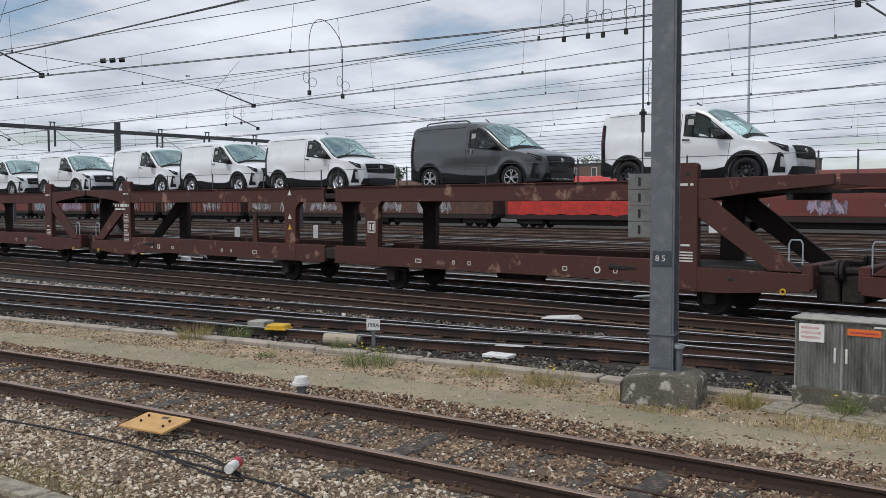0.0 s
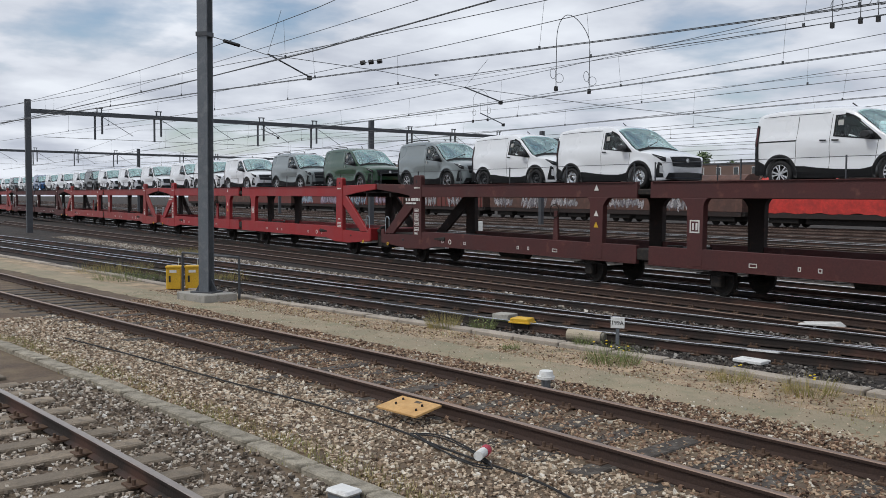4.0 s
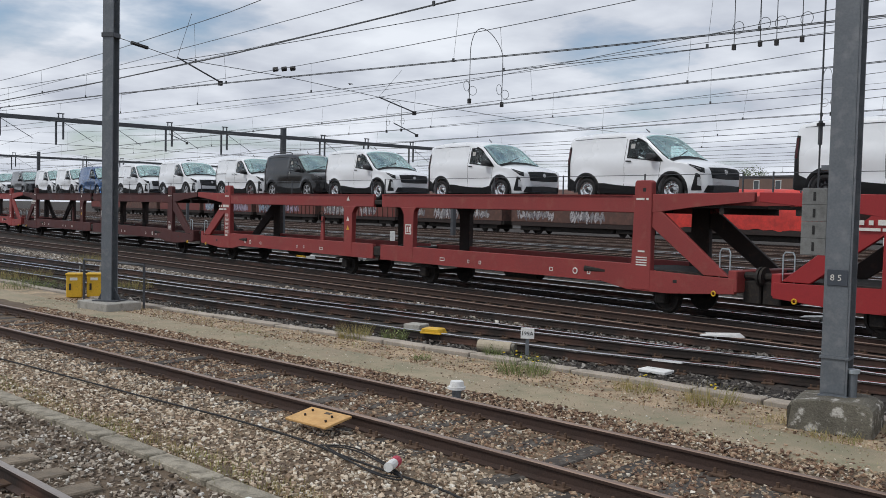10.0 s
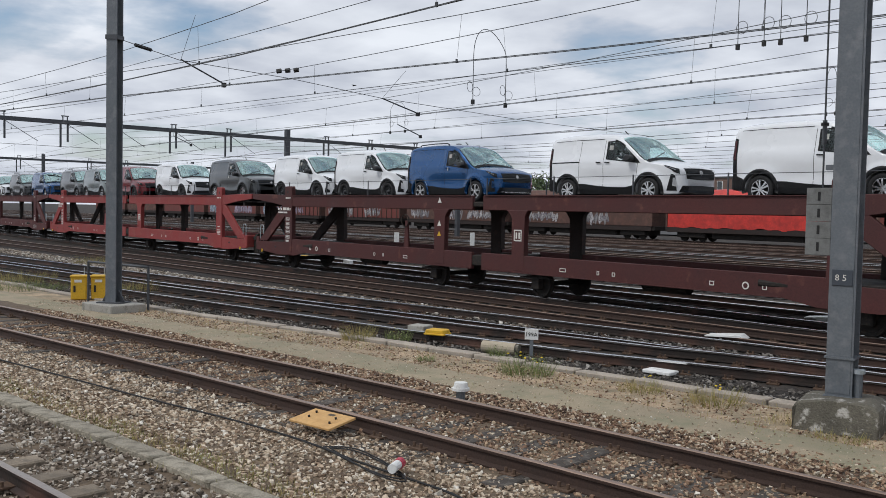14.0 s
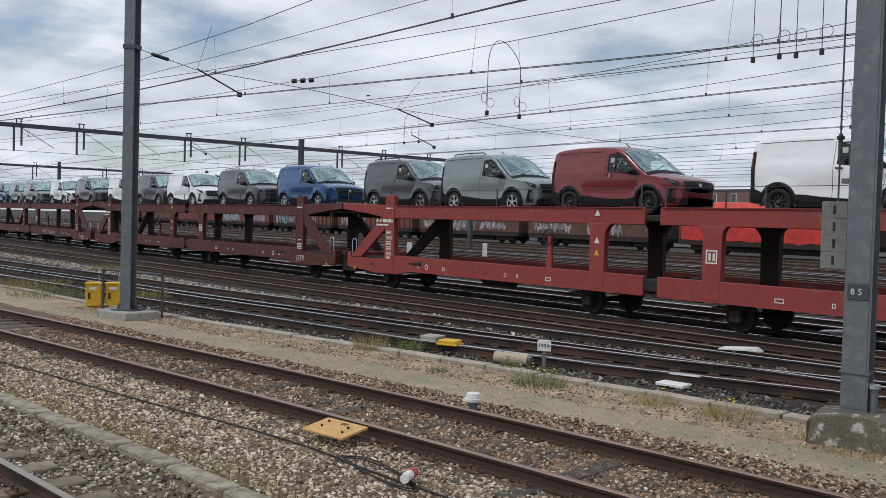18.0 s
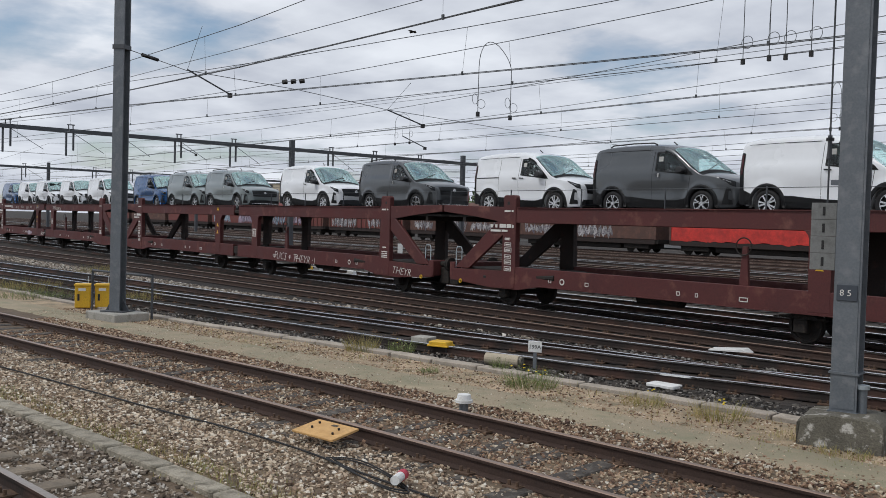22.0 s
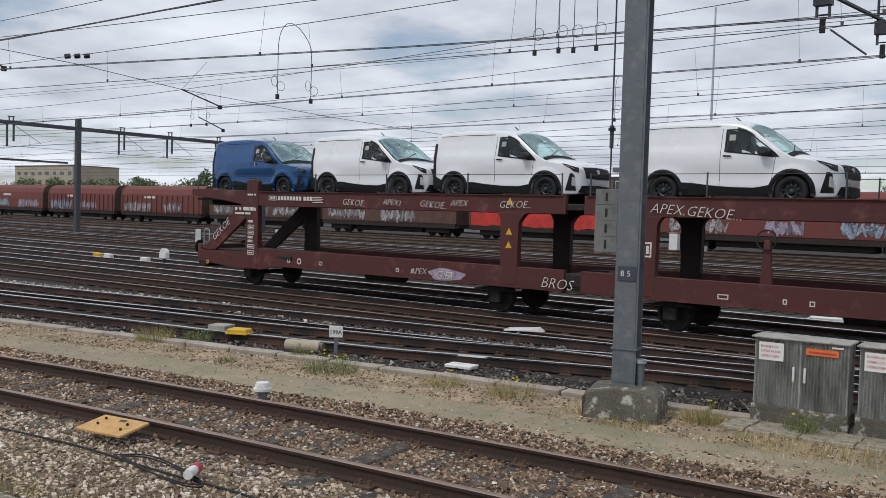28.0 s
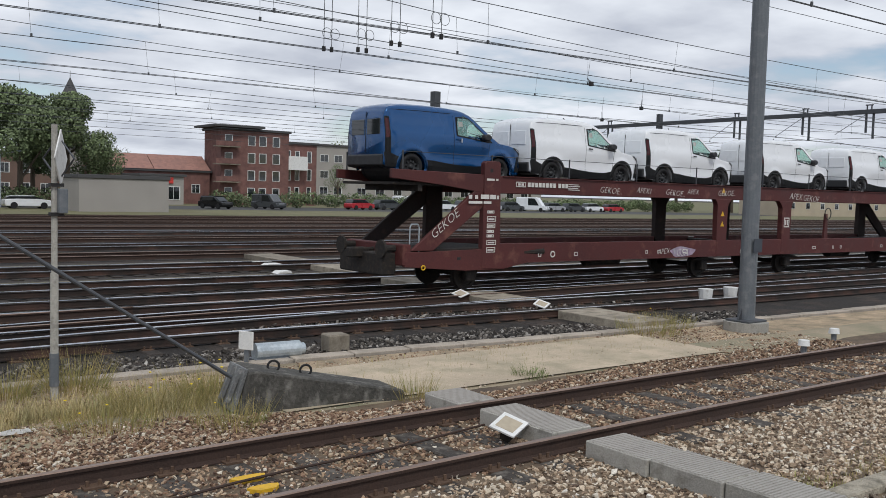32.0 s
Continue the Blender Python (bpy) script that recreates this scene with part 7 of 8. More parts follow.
def weed(x, y, h, spread, n, dry, flowers, seed):
    rg = random.Random(seed)
    t = thing("weed_clump", ("tall dry yellow grass clump" if dry else "green weed clump") + (" with small yellow flowers" if flowers else " growing in gravel"), "weed", "weeds along the path", at=pose(x, y, BED))
    bm = bmesh.new()
    blades(bm, 0, 0, 0, int(n * 1.8), h, spread, rg, 0.8)
    part("grass_tuft", bm, M_GRASS if dry else M_WEED, t)["kind"] = "stuff"
    if not dry:
        lf = bmesh.new()
        for _ in range(n // 2):
            a, r, z = rg.uniform(0, 6.28), spread * rg.random(), h * rg.uniform(0.1, 0.85)
            c = Vector((r * math.cos(a), r * math.sin(a), z))
            u = Vector((rg.uniform(-1, 1), rg.uniform(-1, 1), rg.uniform(-0.3, 0.8))).normalized() * rg.uniform(0.02, 0.045)
            s = Vector((-u.y, u.x, 0)) * 0.4
            lf.faces.new([lf.verts.new(c - u), lf.verts.new(c + s), lf.verts.new(c + u), lf.verts.new(c - s)])
        part("foliage", lf, M_WEED, t)["kind"] = "stuff"
    for _ in range(flowers):
        a, r, z = rg.uniform(0, 6.28), spread * rg.random() * 1.1, h * rg.uniform(0.7, 1.05)
        fb = bmesh.new()
        bmesh.ops.create_icosphere(fb, subdivisions=1, radius=rg.uniform(0.012, 0.022))
        bmesh.ops.transform(fb, matrix=pose(r * math.cos(a), r * math.sin(a), z) @ Matrix.Diagonal((1, 1, 0.5, 1)), verts=fb.verts)
        part("flower", fb, M_FLOWER, t)
    return t


for k, (x, y, h, sp, n, dry, fl) in enumerate((
        (-14.3, 9.65, 0.55, 0.30, 170, True, 0), (-13.8, 10.2, 0.40, 0.25, 110, False, 2), (-11.2, 10.35, 0.42, 0.12, 70, False, 0), (-9.9, 9.75, 0.50, 0.42, 190, False, 9),
        (-8.0, 10.15, 0.35, 0.30, 120, True, 3), (-6.9, 10.3, 0.42, 0.35, 150, True, 4), (-11.7, 9.2, 0.20, 0.18, 60, False, 0), (-4.35, 10.7, 0.42, 0.25, 190, True, 3),
        (-3.25, 10.95, 0.45, 0.16, 120, False, 2), (-1.75, 10.8, 0.35, 0.3, 120, True, 3), (-0.3, 10.35, 0.42, 0.35, 200, False, 8), (0.35, 10.7, 0.50, 0.25, 150, True, 1),
        (1.2, 11.0, 0.38, 0.5, 230, True, 3), (2.6, 11.7, 0.50, 0.35, 190, True, 0), (3.4, 11.8, 0.55, 0.4, 230, True, 1), (3.9, 10.4, 0.42, 0.55, 330, True, 5),
        (4.6, 10.5, 0.48, 0.45, 300, True, 6), (3.2, 9.9, 0.30, 0.5, 240, True, 3), (4.3, 9.3, 0.35, 0.4, 160, True, 1), (6.7, 9.35, 0.35, 0.25, 90, True, 0), (8.8, 9.6, 0.20, 0.25, 90, False, 0),
        (13.6, 11.6, 0.35, 0.6, 210, True, 2), (14.5, 12.0, 0.35, 0.6, 210, True, 1), (-26.0, 9.6, 0.5, 0.8, 240, True, 0), (-30.5, 7.7, 0.6, 1.2, 420, True, 0), (-27.5, 7.3, 0.5, 1.0, 320, False, 0), (-5.0, 9.85, 0.18, 0.3, 120, True, 0),
        (-38.4, 12.6, 0.45, 0.7, 200, True, 0))):
    weed(x, y, h * (0.68 if x < 2 and y < 12 else 1.0), sp, n, dry, fl, 100 + k)

def turf(name, material, label, n, xr, yrule, h, seed, threshold=0.05):
    """Short blades that grow in patches: three corners each, kept where a coarse noise is high."""
    rg = np.random.RandomState(seed)
    x, g = rg.uniform(*xr, n), rg.normal(0, 1, n)
    y = np.array([yrule(a, b) for a, b in zip(x, g)])
    keep = np.array([noise.noise((a * 0.55, b * 0.9, seed)) > threshold for a, b in zip(x, y)])
    x, y = x[keep], y[keep]
    k = len(x)
    a, lean, hh, w = rg.uniform(0, 6.283, k), rg.uniform(0, 0.9, k), h * rg.uniform(0.35, 1.0, k), rg.uniform(0.004, 0.008, k)
    foot = np.full(k, BED - 0.005)
    co = np.stack([np.stack([x + w * np.cos(a), y + w * np.sin(a), foot], 1), np.stack([x - w * np.cos(a), y - w * np.sin(a), foot], 1), np.stack([x + lean * hh * np.sin(a), y - lean * hh * np.cos(a), foot + hh], 1)], 1).reshape(-1, 3)
    me = bpy.data.meshes.new(name)
    me.from_pydata(co.tolist(), [], np.arange(3 * k).reshape(-1, 3).tolist())
    me.materials.append(material)
    return tagged(new(name, me), label, "grass", kind="stuff")


turf("dry_grass", M_STRAW, "low straw-coloured grass patches along the kerbstones", 9000, (-20, 8), lambda x, g: curve_y(x) - 3.45 + 0.12 * g, 0.05, 41, -0.02)
turf("green_grass", M_TURF, "low green grass patches along the kerbstones", 7000, (-22, 8), lambda x, g: curve_y(x) - 3.46 + 0.16 * g, 0.07, 42, 0.10)
turf("dry_grass", M_STRAW, "dry grass patches round the mast foot and cabinets", 5000, (-6, 5), lambda x, g: curve_y(x) + 2.55 + 0.40 * g, 0.14, 43, 0.0)
turf("dry_grass", M_STRAW, "dry meadow grass beside the anchor block", 9000, (1.0, 5.2), lambda x, g: curve_y(x) + 2.25 + 0.35 * g, 0.22, 44, -0.15)
turf("green_grass", M_TURF, "green grass patches on the path's edge", 12000, (-18, 14), lambda x, g: curve_y(x) + 2.2 + 0.5 * g, 0.06, 45, 0.22)
for name, mat_, lab, n, rule, hh, seed in (
        ("dry_grass", M_GRASS, "sparse dry grass along the kerbstones", 6000, lambda rg: (lambda x: (x, curve_y(x) - 3.5 + rg.gauss(0, 0.16)))(rg.uniform(-20, 10)), 0.10, 5),
        ("dry_grass", M_GRASS, "sparse dry grass on the gravel verge", 5200, lambda rg: (lambda x: (x, curve_y(x) + rg.uniform(1.9, 3.4)))(rg.choice((rg.uniform(-22, 14), rg.uniform(-4, 5)))), 0.15, 6),
        ("green_grass", M_WEED, "thin green grass between yard tracks", 9000, lambda rg: (rg.uniform(-60, 30), rg.choice((24.4, 29.2, 33.8, 38.6, 43.8, 49.5)) + rg.gauss(0, 0.25)), 0.16, 7)):
    rg = random.Random(seed)
    bm = bmesh.new()
    for _ in range(n):
        x, y = rule(rg)
        blades(bm, x, y, BED - 0.01 if y < 20 else -0.3, 1, hh if y < 20 else hh + 0.14, 0.02, rg)
    solo(name, bm, mat_, lab, "grass", "stuff")


# ---------- freight train in the yard ----------
def hood_wagon(x0, x1, skin, label, y=70.0, tags=True, ribs=False):
    w = thing("freight_wagon", label, "railway wagon", "standing freight wagons", at=pose(0, y, 0))
    L = x1 - x0
    prof = [(-1.5, 1.25), (-1.52, 2.6), (-1.45, 3.6), (-1.2, 4.25), (-0.7, 4.62), (0, 4.72), (0.7, 4.62), (1.2, 4.25), (1.45, 3.6), (1.52, 2.6), (1.5, 1.25)]
    if skin is M_TARP:
        # slack cloth: hollows between the hoops, creases near the lower edge
        rows = []
        for x in np.arange(x0 + 0.6, x1 - 0.55, 0.22):
            hoop = 0.035 * abs(math.sin((x - x0) * math.pi / 1.9))
            rows.append([(x, a * (1 - hoop * 0.6 - 0.02 * noise.noise((x * 1.3, a, b * 2.0))), b - hoop * max(0.0, b - 2.0) * 0.6 + (0.16 * noise.noise((x * 0.9, 0, 4.0)) if b < 1.3 else 0.0)) for a, b in [(pa + (qa - pa) * k / 3, pb + (qb - pb) * k / 3) for (pa, pb), (qa, qb) in zip(prof, prof[1:]) for k in range(3)] + [prof[-1]]])
        part("hood", grid_mesh(rows), skin, w, smooth=True)
    else:
        part("hood", prism(prof, "x", x0 + 0.6, x1 - 0.6, 0.03), skin, w)
    for x in (x0 + 0.55, x1 - 0.55):
        part("end_wall", prism([(a * 1.015, 1.2 + (b - 1.2) * 1.015) for a, b in prof], "x", x - 0.09, x + 0.09), M_FREIGHT_B, w)
    part("underframe", box(x0 + 0.3, x1 - 0.3, -1.35, 1.35, 0.85, 1.25, 0.02), M_SOOT, w)
    # dark box for brake gear, added mainly to fill in shade below the wagon
    part("brake_gear", box(x0 + 5.0, x1 - 5.0, -1.0, 1.0, 0.30, 0.86, 0.08), M_SOOT, w)
    part("side_sill", box(x0 + 0.6, x1 - 0.6, -1.47, -1.36, 0.80, 1.24, 0.02), M_SHADED_GRIME, w)
    for bx in (x0 + 3.0, x1 - 3.0):
        bog = part("bogie", box(bx - 1.5, bx + 1.5, -1.2, 1.2, 0.35, 0.85, 0.05), M_SOOT, w)
        for dx in (-0.95, 0.95):
            for s in (-1, 1):
                part("wheel", tube((bx + dx, s * 0.68, 0.46), (bx + dx, s * 0.82, 0.46), 0.46, 16), M_SOOT, bog)
    if ribs:
        n = int(L / 1.1)
        for i in range(n):
            part("stake", box(x0 + 0.9 + i * 1.1, x0 + 1.0 + i * 1.1, -1.60, -1.50, 1.2, 3.4), M_FREIGHT_B, w)
    if tags:
        rg = random.Random(int(x0 * 10))
        x = x0 + 1.5
        while x < x1 - 3:
            wd = rg.uniform(2.5, 6.0)
            tall = rg.uniform(0.48, 0.74)
            piece = bmesh.new()
            u = x
            while u < x + wd:
                # swollen strokes that crowd one another like sprayed letters
                lw, tilt = rg.uniform(0.10, 0.24), rg.uniform(-0.5, 0.5)
                cz, hz = 1.95 + rg.uniform(-0.12, 0.12), tall * rg.uniform(0.6, 1.1)
                out = []
                for i in range(9):
                    a = 2 * math.pi * i / 9
                    zz = hz * math.sin(a) * rg.uniform(0.75, 1.1)
                    out.append(piece.verts.new((u + lw * math.cos(a) * rg.uniform(0.7, 1.2) + tilt * zz, -1.545 - 0.004 * rg.random(), cz + zz)))
                piece.faces.new(out)
                u += rg.uniform(0.10, 0.30)
            part("spray_piece", piece, rg.choice((M_TAGS, M_TAGS_B, M_TAGS, M_TAGS_C, M_TAGS)), w)["kind"] = "stuff"
            x += wd + rg.uniform(0.8, 4.0)
    part("inscription_bar", box(x0 + L * 0.32, x0 + L * 0.32 + 2.4, -1.54, -1.53, 3.05, 3.32), M_LETTER, w)
    return w


hood_wagon(-10.4, 11.4, M_FREIGHT, "long red-brown hooded freight wagon with spray paint")
hood_wagon(-32.4, -10.8, M_FREIGHT, "red-brown hooded freight wagon with purple spray paint")
hood_wagon(-51.7, -33.0, M_TARP, "freight wagon under a bright red tarpaulin hood", tags=False)
hood_wagon(-71.4, -52.3, M_FREIGHT_B, "brown hooded freight wagon with spray paint")
hood_wagon(-90.9, -72.0, M_FREIGHT_B, "brown hooded freight wagon with pale spray paint")
hood_wagon(-110.0, -91.5, M_FREIGHT, "red freight wagon with upright stakes", ribs=True)
hood_wagon(-129.0, -110.6, M_FREIGHT, "red freight wagon with upright stakes and spray paint", ribs=True)
hood_wagon(-148.0, -129.6, M_FREIGHT, "rusty red hooded freight wagon")
hood_wagon(-167.0, -148.6, M_FREIGHT, "rusty red hooded freight wagon", tags=False)
hood_wagon(-186.0, -167.6, M_FREIGHT_B, "brown hooded freight wagon", tags=False)
hood_wagon(-205.0, -186.6, M_FREIGHT, "rusty red hooded freight wagon", tags=False)


# ---------- buildings ----------
def building(name, label, x0, x1, y0, y1, h, wall, floors, cols, win=(1.5, 1.5), first=1.0, storey=3.0, roof_over=0.3, balconies=(), z0=-0.2):
    b = thing(name, label, "building", at=pose(0, 0, 0))
    part("wall", box(x0, x1, y0, y1, z0, h), wall, b)
    part("roof", box(x0 - roof_over, x1 + roof_over, y0 - roof_over, y1 + roof_over, h, h + 0.35, 0.03), M_ROOF, b)
    for f in range(floors):
        z = first + f * storey
        for c in cols:
            if (f, c) in balconies:
                continue
            w = part("window", box(c - win[0] / 2, c + win[0] / 2, y0 - 0.05, y0 + 0.03, z, z + win[1]), M_WHITE, b)
            n = 2 if win[0] > 1.2 else 1
            pw = (win[0] - 0.16) / n
            for i in range(n):
                part("pane", box(c - win[0] / 2 + 0.08 + i * pw, c - win[0] / 2 + 0.08 + i * pw + pw - 0.06, y0 - 0.07, y0 - 0.045, z + 0.08, z + win[1] - 0.08), M_GLASS, w)
    return b


flat = building("apartment_tower", "six-storey red-brown brick apartment tower with white balconies", -21.4, -6.9, 149.0, 163.0, 19.3, M_BROWNBRICK, 6, (-14.8, -10.2, -18.9), (2.6, 1.6), 1.8)
for f in range(6):
    for c in (-20.0, -8.6):
        bal = part("balcony", box(c - 1.5, c + 1.5, 147.6, 149.0, 1.4 + 3 * f, 1.6 + 3 * f), M_WHITE, flat)
        part("balustrade", box(c - 1.5, c + 1.5, 147.55, 147.65, 1.6 + 3 * f, 2.5 + 3 * f), M_TIN, bal)
building("terrace_houses", "long low beige-brown terrace with small dormer windows", -132.0, -52.5, 150.0, 160.0, 9.5, M_BROWNBRICK, 1, tuple(np.arange(-130.0, -53.5, 4.3)), (1.2, 1.7), 7.3, roof_over=0.1)
building("office_block", "grey-beige windowless office block with a side stair", 6.0, 14.8, 115.0, 128.0, 11.4, M_GREYWALL, 3, (7.4,), (0.7, 1.3), 2.2)
building("office_wing", "beige office wing with window bands", 14.85, 18.2, 118.0, 132.0, 10.6, M_BEIGE, 3, (15.6, 17.4), (1.1, 1.9), 1.6)
hotel = building("brick_apartments", "four-storey red brick apartment house with a jutting flat roof", 53.8, 64.7, 125.0, 131.0, 10.7, M_BRICK, 4, (55.0, 58.6, 60.4, 62.6), (1.2, 1.5), 0.9, 2.55)
building("brick_wing", "red brick wing with a white bay and tall windows", 64.75, 70.6, 127.0, 137.0, 9.3, M_BRICK, 3, (65.7, 67.2, 69.3), (0.8, 1.8), 0.9, 2.8)
part("white_bay", box(63.6, 68.2, 125.4, 127.0, 5.3, 7.4), M_WHITE, hotel)
part("jutting_roof", box(52.3, 60.2, 123.8, 131.5, 11.1, 11.4), M_ROOF, hotel)
building("far_offices", "grey flat-roofed office building behind trees", 71.5, 92.0, 150.0, 165.0, 10.6, M_GREYWALL, 3, tuple(np.arange(73.0, 91.0, 3.0)), (1.8, 1.4), 1.6)
building("far_offices", "long grey office building beyond the car park", 92.5, 150.0, 160.0, 175.0, 8.5, M_GREYWALL, 2, tuple(np.arange(95.0, 149.0, 4.5)), (2.2, 1.4), 1.6)
building("low_shed", "low grey concrete equipment building without windows", 23.0, 31.1, 84.0, 90.0, 2.85, M_GREYWALL, 0, (), roof_over=0.12)
building("row_houses", "low brick row houses with pale roofs", 37.0, 53.4, 128.0, 134.0, 4.4, M_BRICK, 1, tuple(np.arange(38.5, 53.0, 3.2)), (1.3, 1.3), 1.4)
for x0, x1, y0, label in ((37.0, 45.0, 128.0, "pinkish tiled saddle roof of a low house"), (45.1, 53.4, 128.0, "weathered tiled saddle roof of a low house")):
    solo("house_roof", prism(((y0 - 0.4, 4.72), (y0 + 3.0, 6.9), (y0 + 6.4, 4.72)), "x", x0, x1, 0.02), M_TILE, label, "roof")
for f in range(4):
    bal = part("balcony", box(52.6, 56.4, 123.9, 125.0, 0.55 + 2.55 * f, 0.72 + 2.55 * f), M_KERB, hotel)
    part("balustrade", box(52.6, 56.4, 123.85, 123.93, 0.72 + 2.55 * f, 1.45 + 2.55 * f), M_BRICK, bal)
building("grey_block", "plain grey-brown concrete block behind trees", 35.2, 42.6, 142.0, 150.0, 7.6, M_GREYWALL, 0, ())
building("row_houses", "low brick row houses behind trees", -38.0, 5.0, 155.0, 165.0, 6.5, M_BROWNBRICK, 2, tuple(np.arange(-36.0, 4.0, 4.0)), (1.2, 1.2), 1.0)
building("far_hall", "wide beige flat-roofed hall in the distance", -530.0, -466.0, 262.0, 290.0, 22.0, M_BEIGE, 4, tuple(np.arange(-525.0, -468.0, 8.0)), (4.0, 2.2), 3.0, 4.6)
building("far_houses", "distant brown houses behind the yard", -300.0, -150.0, 190.0, 205.0, 8.0, M_BROWNBRICK, 2, tuple(np.arange(-297.0, -152.0, 9.0)), (1.8, 1.4), 1.4)
building("small_hut", "small white rendered hut beside the tracks", 13.6, 15.5, 90.0, 93.0, 3.0, M_WHITE, 1, (14.9,), (0.5, 0.7), 1.2, roof_over=0.15)
building("low_flats", "low brown brick flats with white windows behind trees", 15.0, 34.0, 134.0, 142.0, 6.2, M_BROWNBRICK, 2, tuple(np.arange(16.5, 33.5, 2.6)), (1.3, 1.4), 0.9, 2.7)
building("workshop", "low yellow-beige workshop across the yard", 150.0, 190.0, 95.0, 105.0, 4.0, M_BEIGE, 1, tuple(np.arange(152.0, 189.0, 5.0)), (1.4, 1.2), 1.2, roof_over=0.2)
church = thing("church_tower", "brick church tower with a dark pointed spire", "church")
part("tower", box(61.4, 66.4, 240.0, 246.0, -0.2, 21.7), M_BROWNBRICK, church)
part("spire", tube((63.9, 243.0, 21.6), (63.9, 243.0, 29.2), 3.6, 8, 0.05), M_ROOF, church)
part("finial", tube((63.9, 243.0, 29.0), (63.9, 243.0, 30.8), 0.07, 5), M_BLACK, church)
thing_shop = building("shop_front", "small shop with a red fascia sign", 40.6, 46.4, 120.0, 127.0, 3.6, M_GREYWALL, 1, (42.0, 45.0), (1.8, 1.8), 0.5)
part("fascia_sign", box(42.3, 44.9, 119.8, 120.0, 2.7, 3.5), M_TARP, thing_shop)


# ---------- trees, hedges ----------
def crown_mesh(name, blobs, n, leaf, material, seed):
    """Many small leaf quads spread over uneven clumps."""
    rg = np.random.RandomState(seed)
    co, faces = [], []
    vol = np.array([b[3] ** 2 for b in blobs])
    for (cx, cy, cz, r), cnt in zip(blobs, (n * vol / vol.sum()).astype(int)):
        d = rg.normal(size=(cnt, 3)); d /= np.linalg.norm(d, axis=1)[:, None]
        p = np.array((cx, cy, cz)) + d * (r * rg.uniform(0.55, 1.08, cnt) ** 0.6)[:, None] * np.array((1, 1, 0.85))
        u = rg.normal(size=(cnt, 3)); u /= np.linalg.norm(u, axis=1)[:, None]
        v = np.cross(u, d); v /= np.linalg.norm(v, axis=1)[:, None] + 1e-6
        s = leaf * rg.uniform(0.6, 1.4, cnt)[:, None]
        quad = np.stack([p - u * s, p + v * s * 0.7, p + u * s, p - v * s * 0.7], 1)
        faces.append(len(co) * 0 + np.arange(cnt * 4).reshape(-1, 4) + sum(len(c) for c in co))
        co.append(quad.reshape(-1, 3))
    co, faces = np.concatenate(co), np.concatenate(faces)
    me = bpy.data.meshes.new(name)
    me.from_pydata(co.tolist(), [], faces.tolist())
    me.materials.append(material)
    return me


def make_tree(x, y, h, w, seed, material, label, n=2600, leaf=None):
    rg = random.Random(seed)
    t = thing("tree", label, "tree", "trees behind the yard", at=pose(x, y, -0.2, 0, 0, rg.uniform(0, 360)))
    trunk = tube((0, 0, 0), (0, 0, h * 0.55), h * 0.028, 8, h * 0.015)
    for k in range(6):
        a = rg.uniform(0, 6.28)
        tube((0, 0, h * rg.uniform(0.22, 0.5)), (w * 0.36 * math.cos(a), w * 0.36 * math.sin(a), h * rg.uniform(0.55, 0.85)), h * 0.012, 5, h * 0.004, bm=trunk)
    part("trunk", trunk, M_BARK, t)
    blobs = []
    for k in range(13):
        a, r = rg.uniform(0, 6.28), w * 0.5 * math.sqrt(rg.random()) * 0.8
        z = h * rg.uniform(0.36, 0.88)
        shrink = 1.0 - 0.55 * max(0.0, (z / h - 0.6) / 0.4)
        blobs.append((r * math.cos(a) * shrink, r * math.sin(a) * shrink, z, w * rg.uniform(0.15, 0.27)))
    part("crown", crown_mesh("crown", blobs, n, leaf or w * 0.017, material, seed), None, t)
    return t


tree_list = [(21.4, 99, 12.4, 9.5, 0, 15000), (26.2, 100, 12.2, 8.2, 0, 13000), (30.0, 103, 9.2, 6.0, 0, 7000), (17.0, 106, 11.6, 8.0, 0, 7500), (24.6, 108, 11.4, 7.0, 1, 6000), (33.0, 150, 8.0, 7.0, 1, 1800), (45.0, 170, 9.0, 9.0, 0, 2000), (50.0, 160, 8.5, 7.0, 1, 1800),
             (71.6, 122, 7.0, 3.6, 0, 2200), (3.4, 125, 10.8, 9.0, 0, 5000), (-2.2, 118, 10.4, 9.0, 0, 5000), (9.5, 150, 15.5, 11.0, 0, 4000), (18.5, 150, 16.0, 10.0, 0, 4000), (-27.0, 165, 14.0, 12.0, 1, 3600), (-33.0, 172, 13.5, 12.0, 1, 3000),
             (-74.7, 168, 14.4, 7.0, 0, 2600), (-63.3, 168, 13.6, 8.0, 0, 2600), (-103.0, 168, 12.6, 9.0, 0, 2200), (-140.0, 160, 13.0, 9.0, 0, 1800), (110.0, 190, 14.0, 14.0, 0, 2000), (150.0, 120, 14.0, 13.0, 0, 3000), (166.0, 118, 13.0, 12.0, 1, 3000), (128.0, 140, 12.0, 10.0, 0, 2000)]
for k, (x, y, h, w, dark, n) in enumerate(tree_list):
    make_tree(x, y, h, w, 300 + k, M_LEAF_D if dark else M_LEAF, "broad tree with dark foliage behind the yard" if dark else "leafy green tree behind the yard", n)
for k, x in enumerate((-186, -178, -169, -161, -151, -141, -133)):
    make_tree(x, 92, 6.3 + 0.5 * (k % 3), 7.0, 360 + k, M_LEAF, "rounded pale green tree behind the freight wagons", 1500, 0.22)
rg_t = random.Random(77)
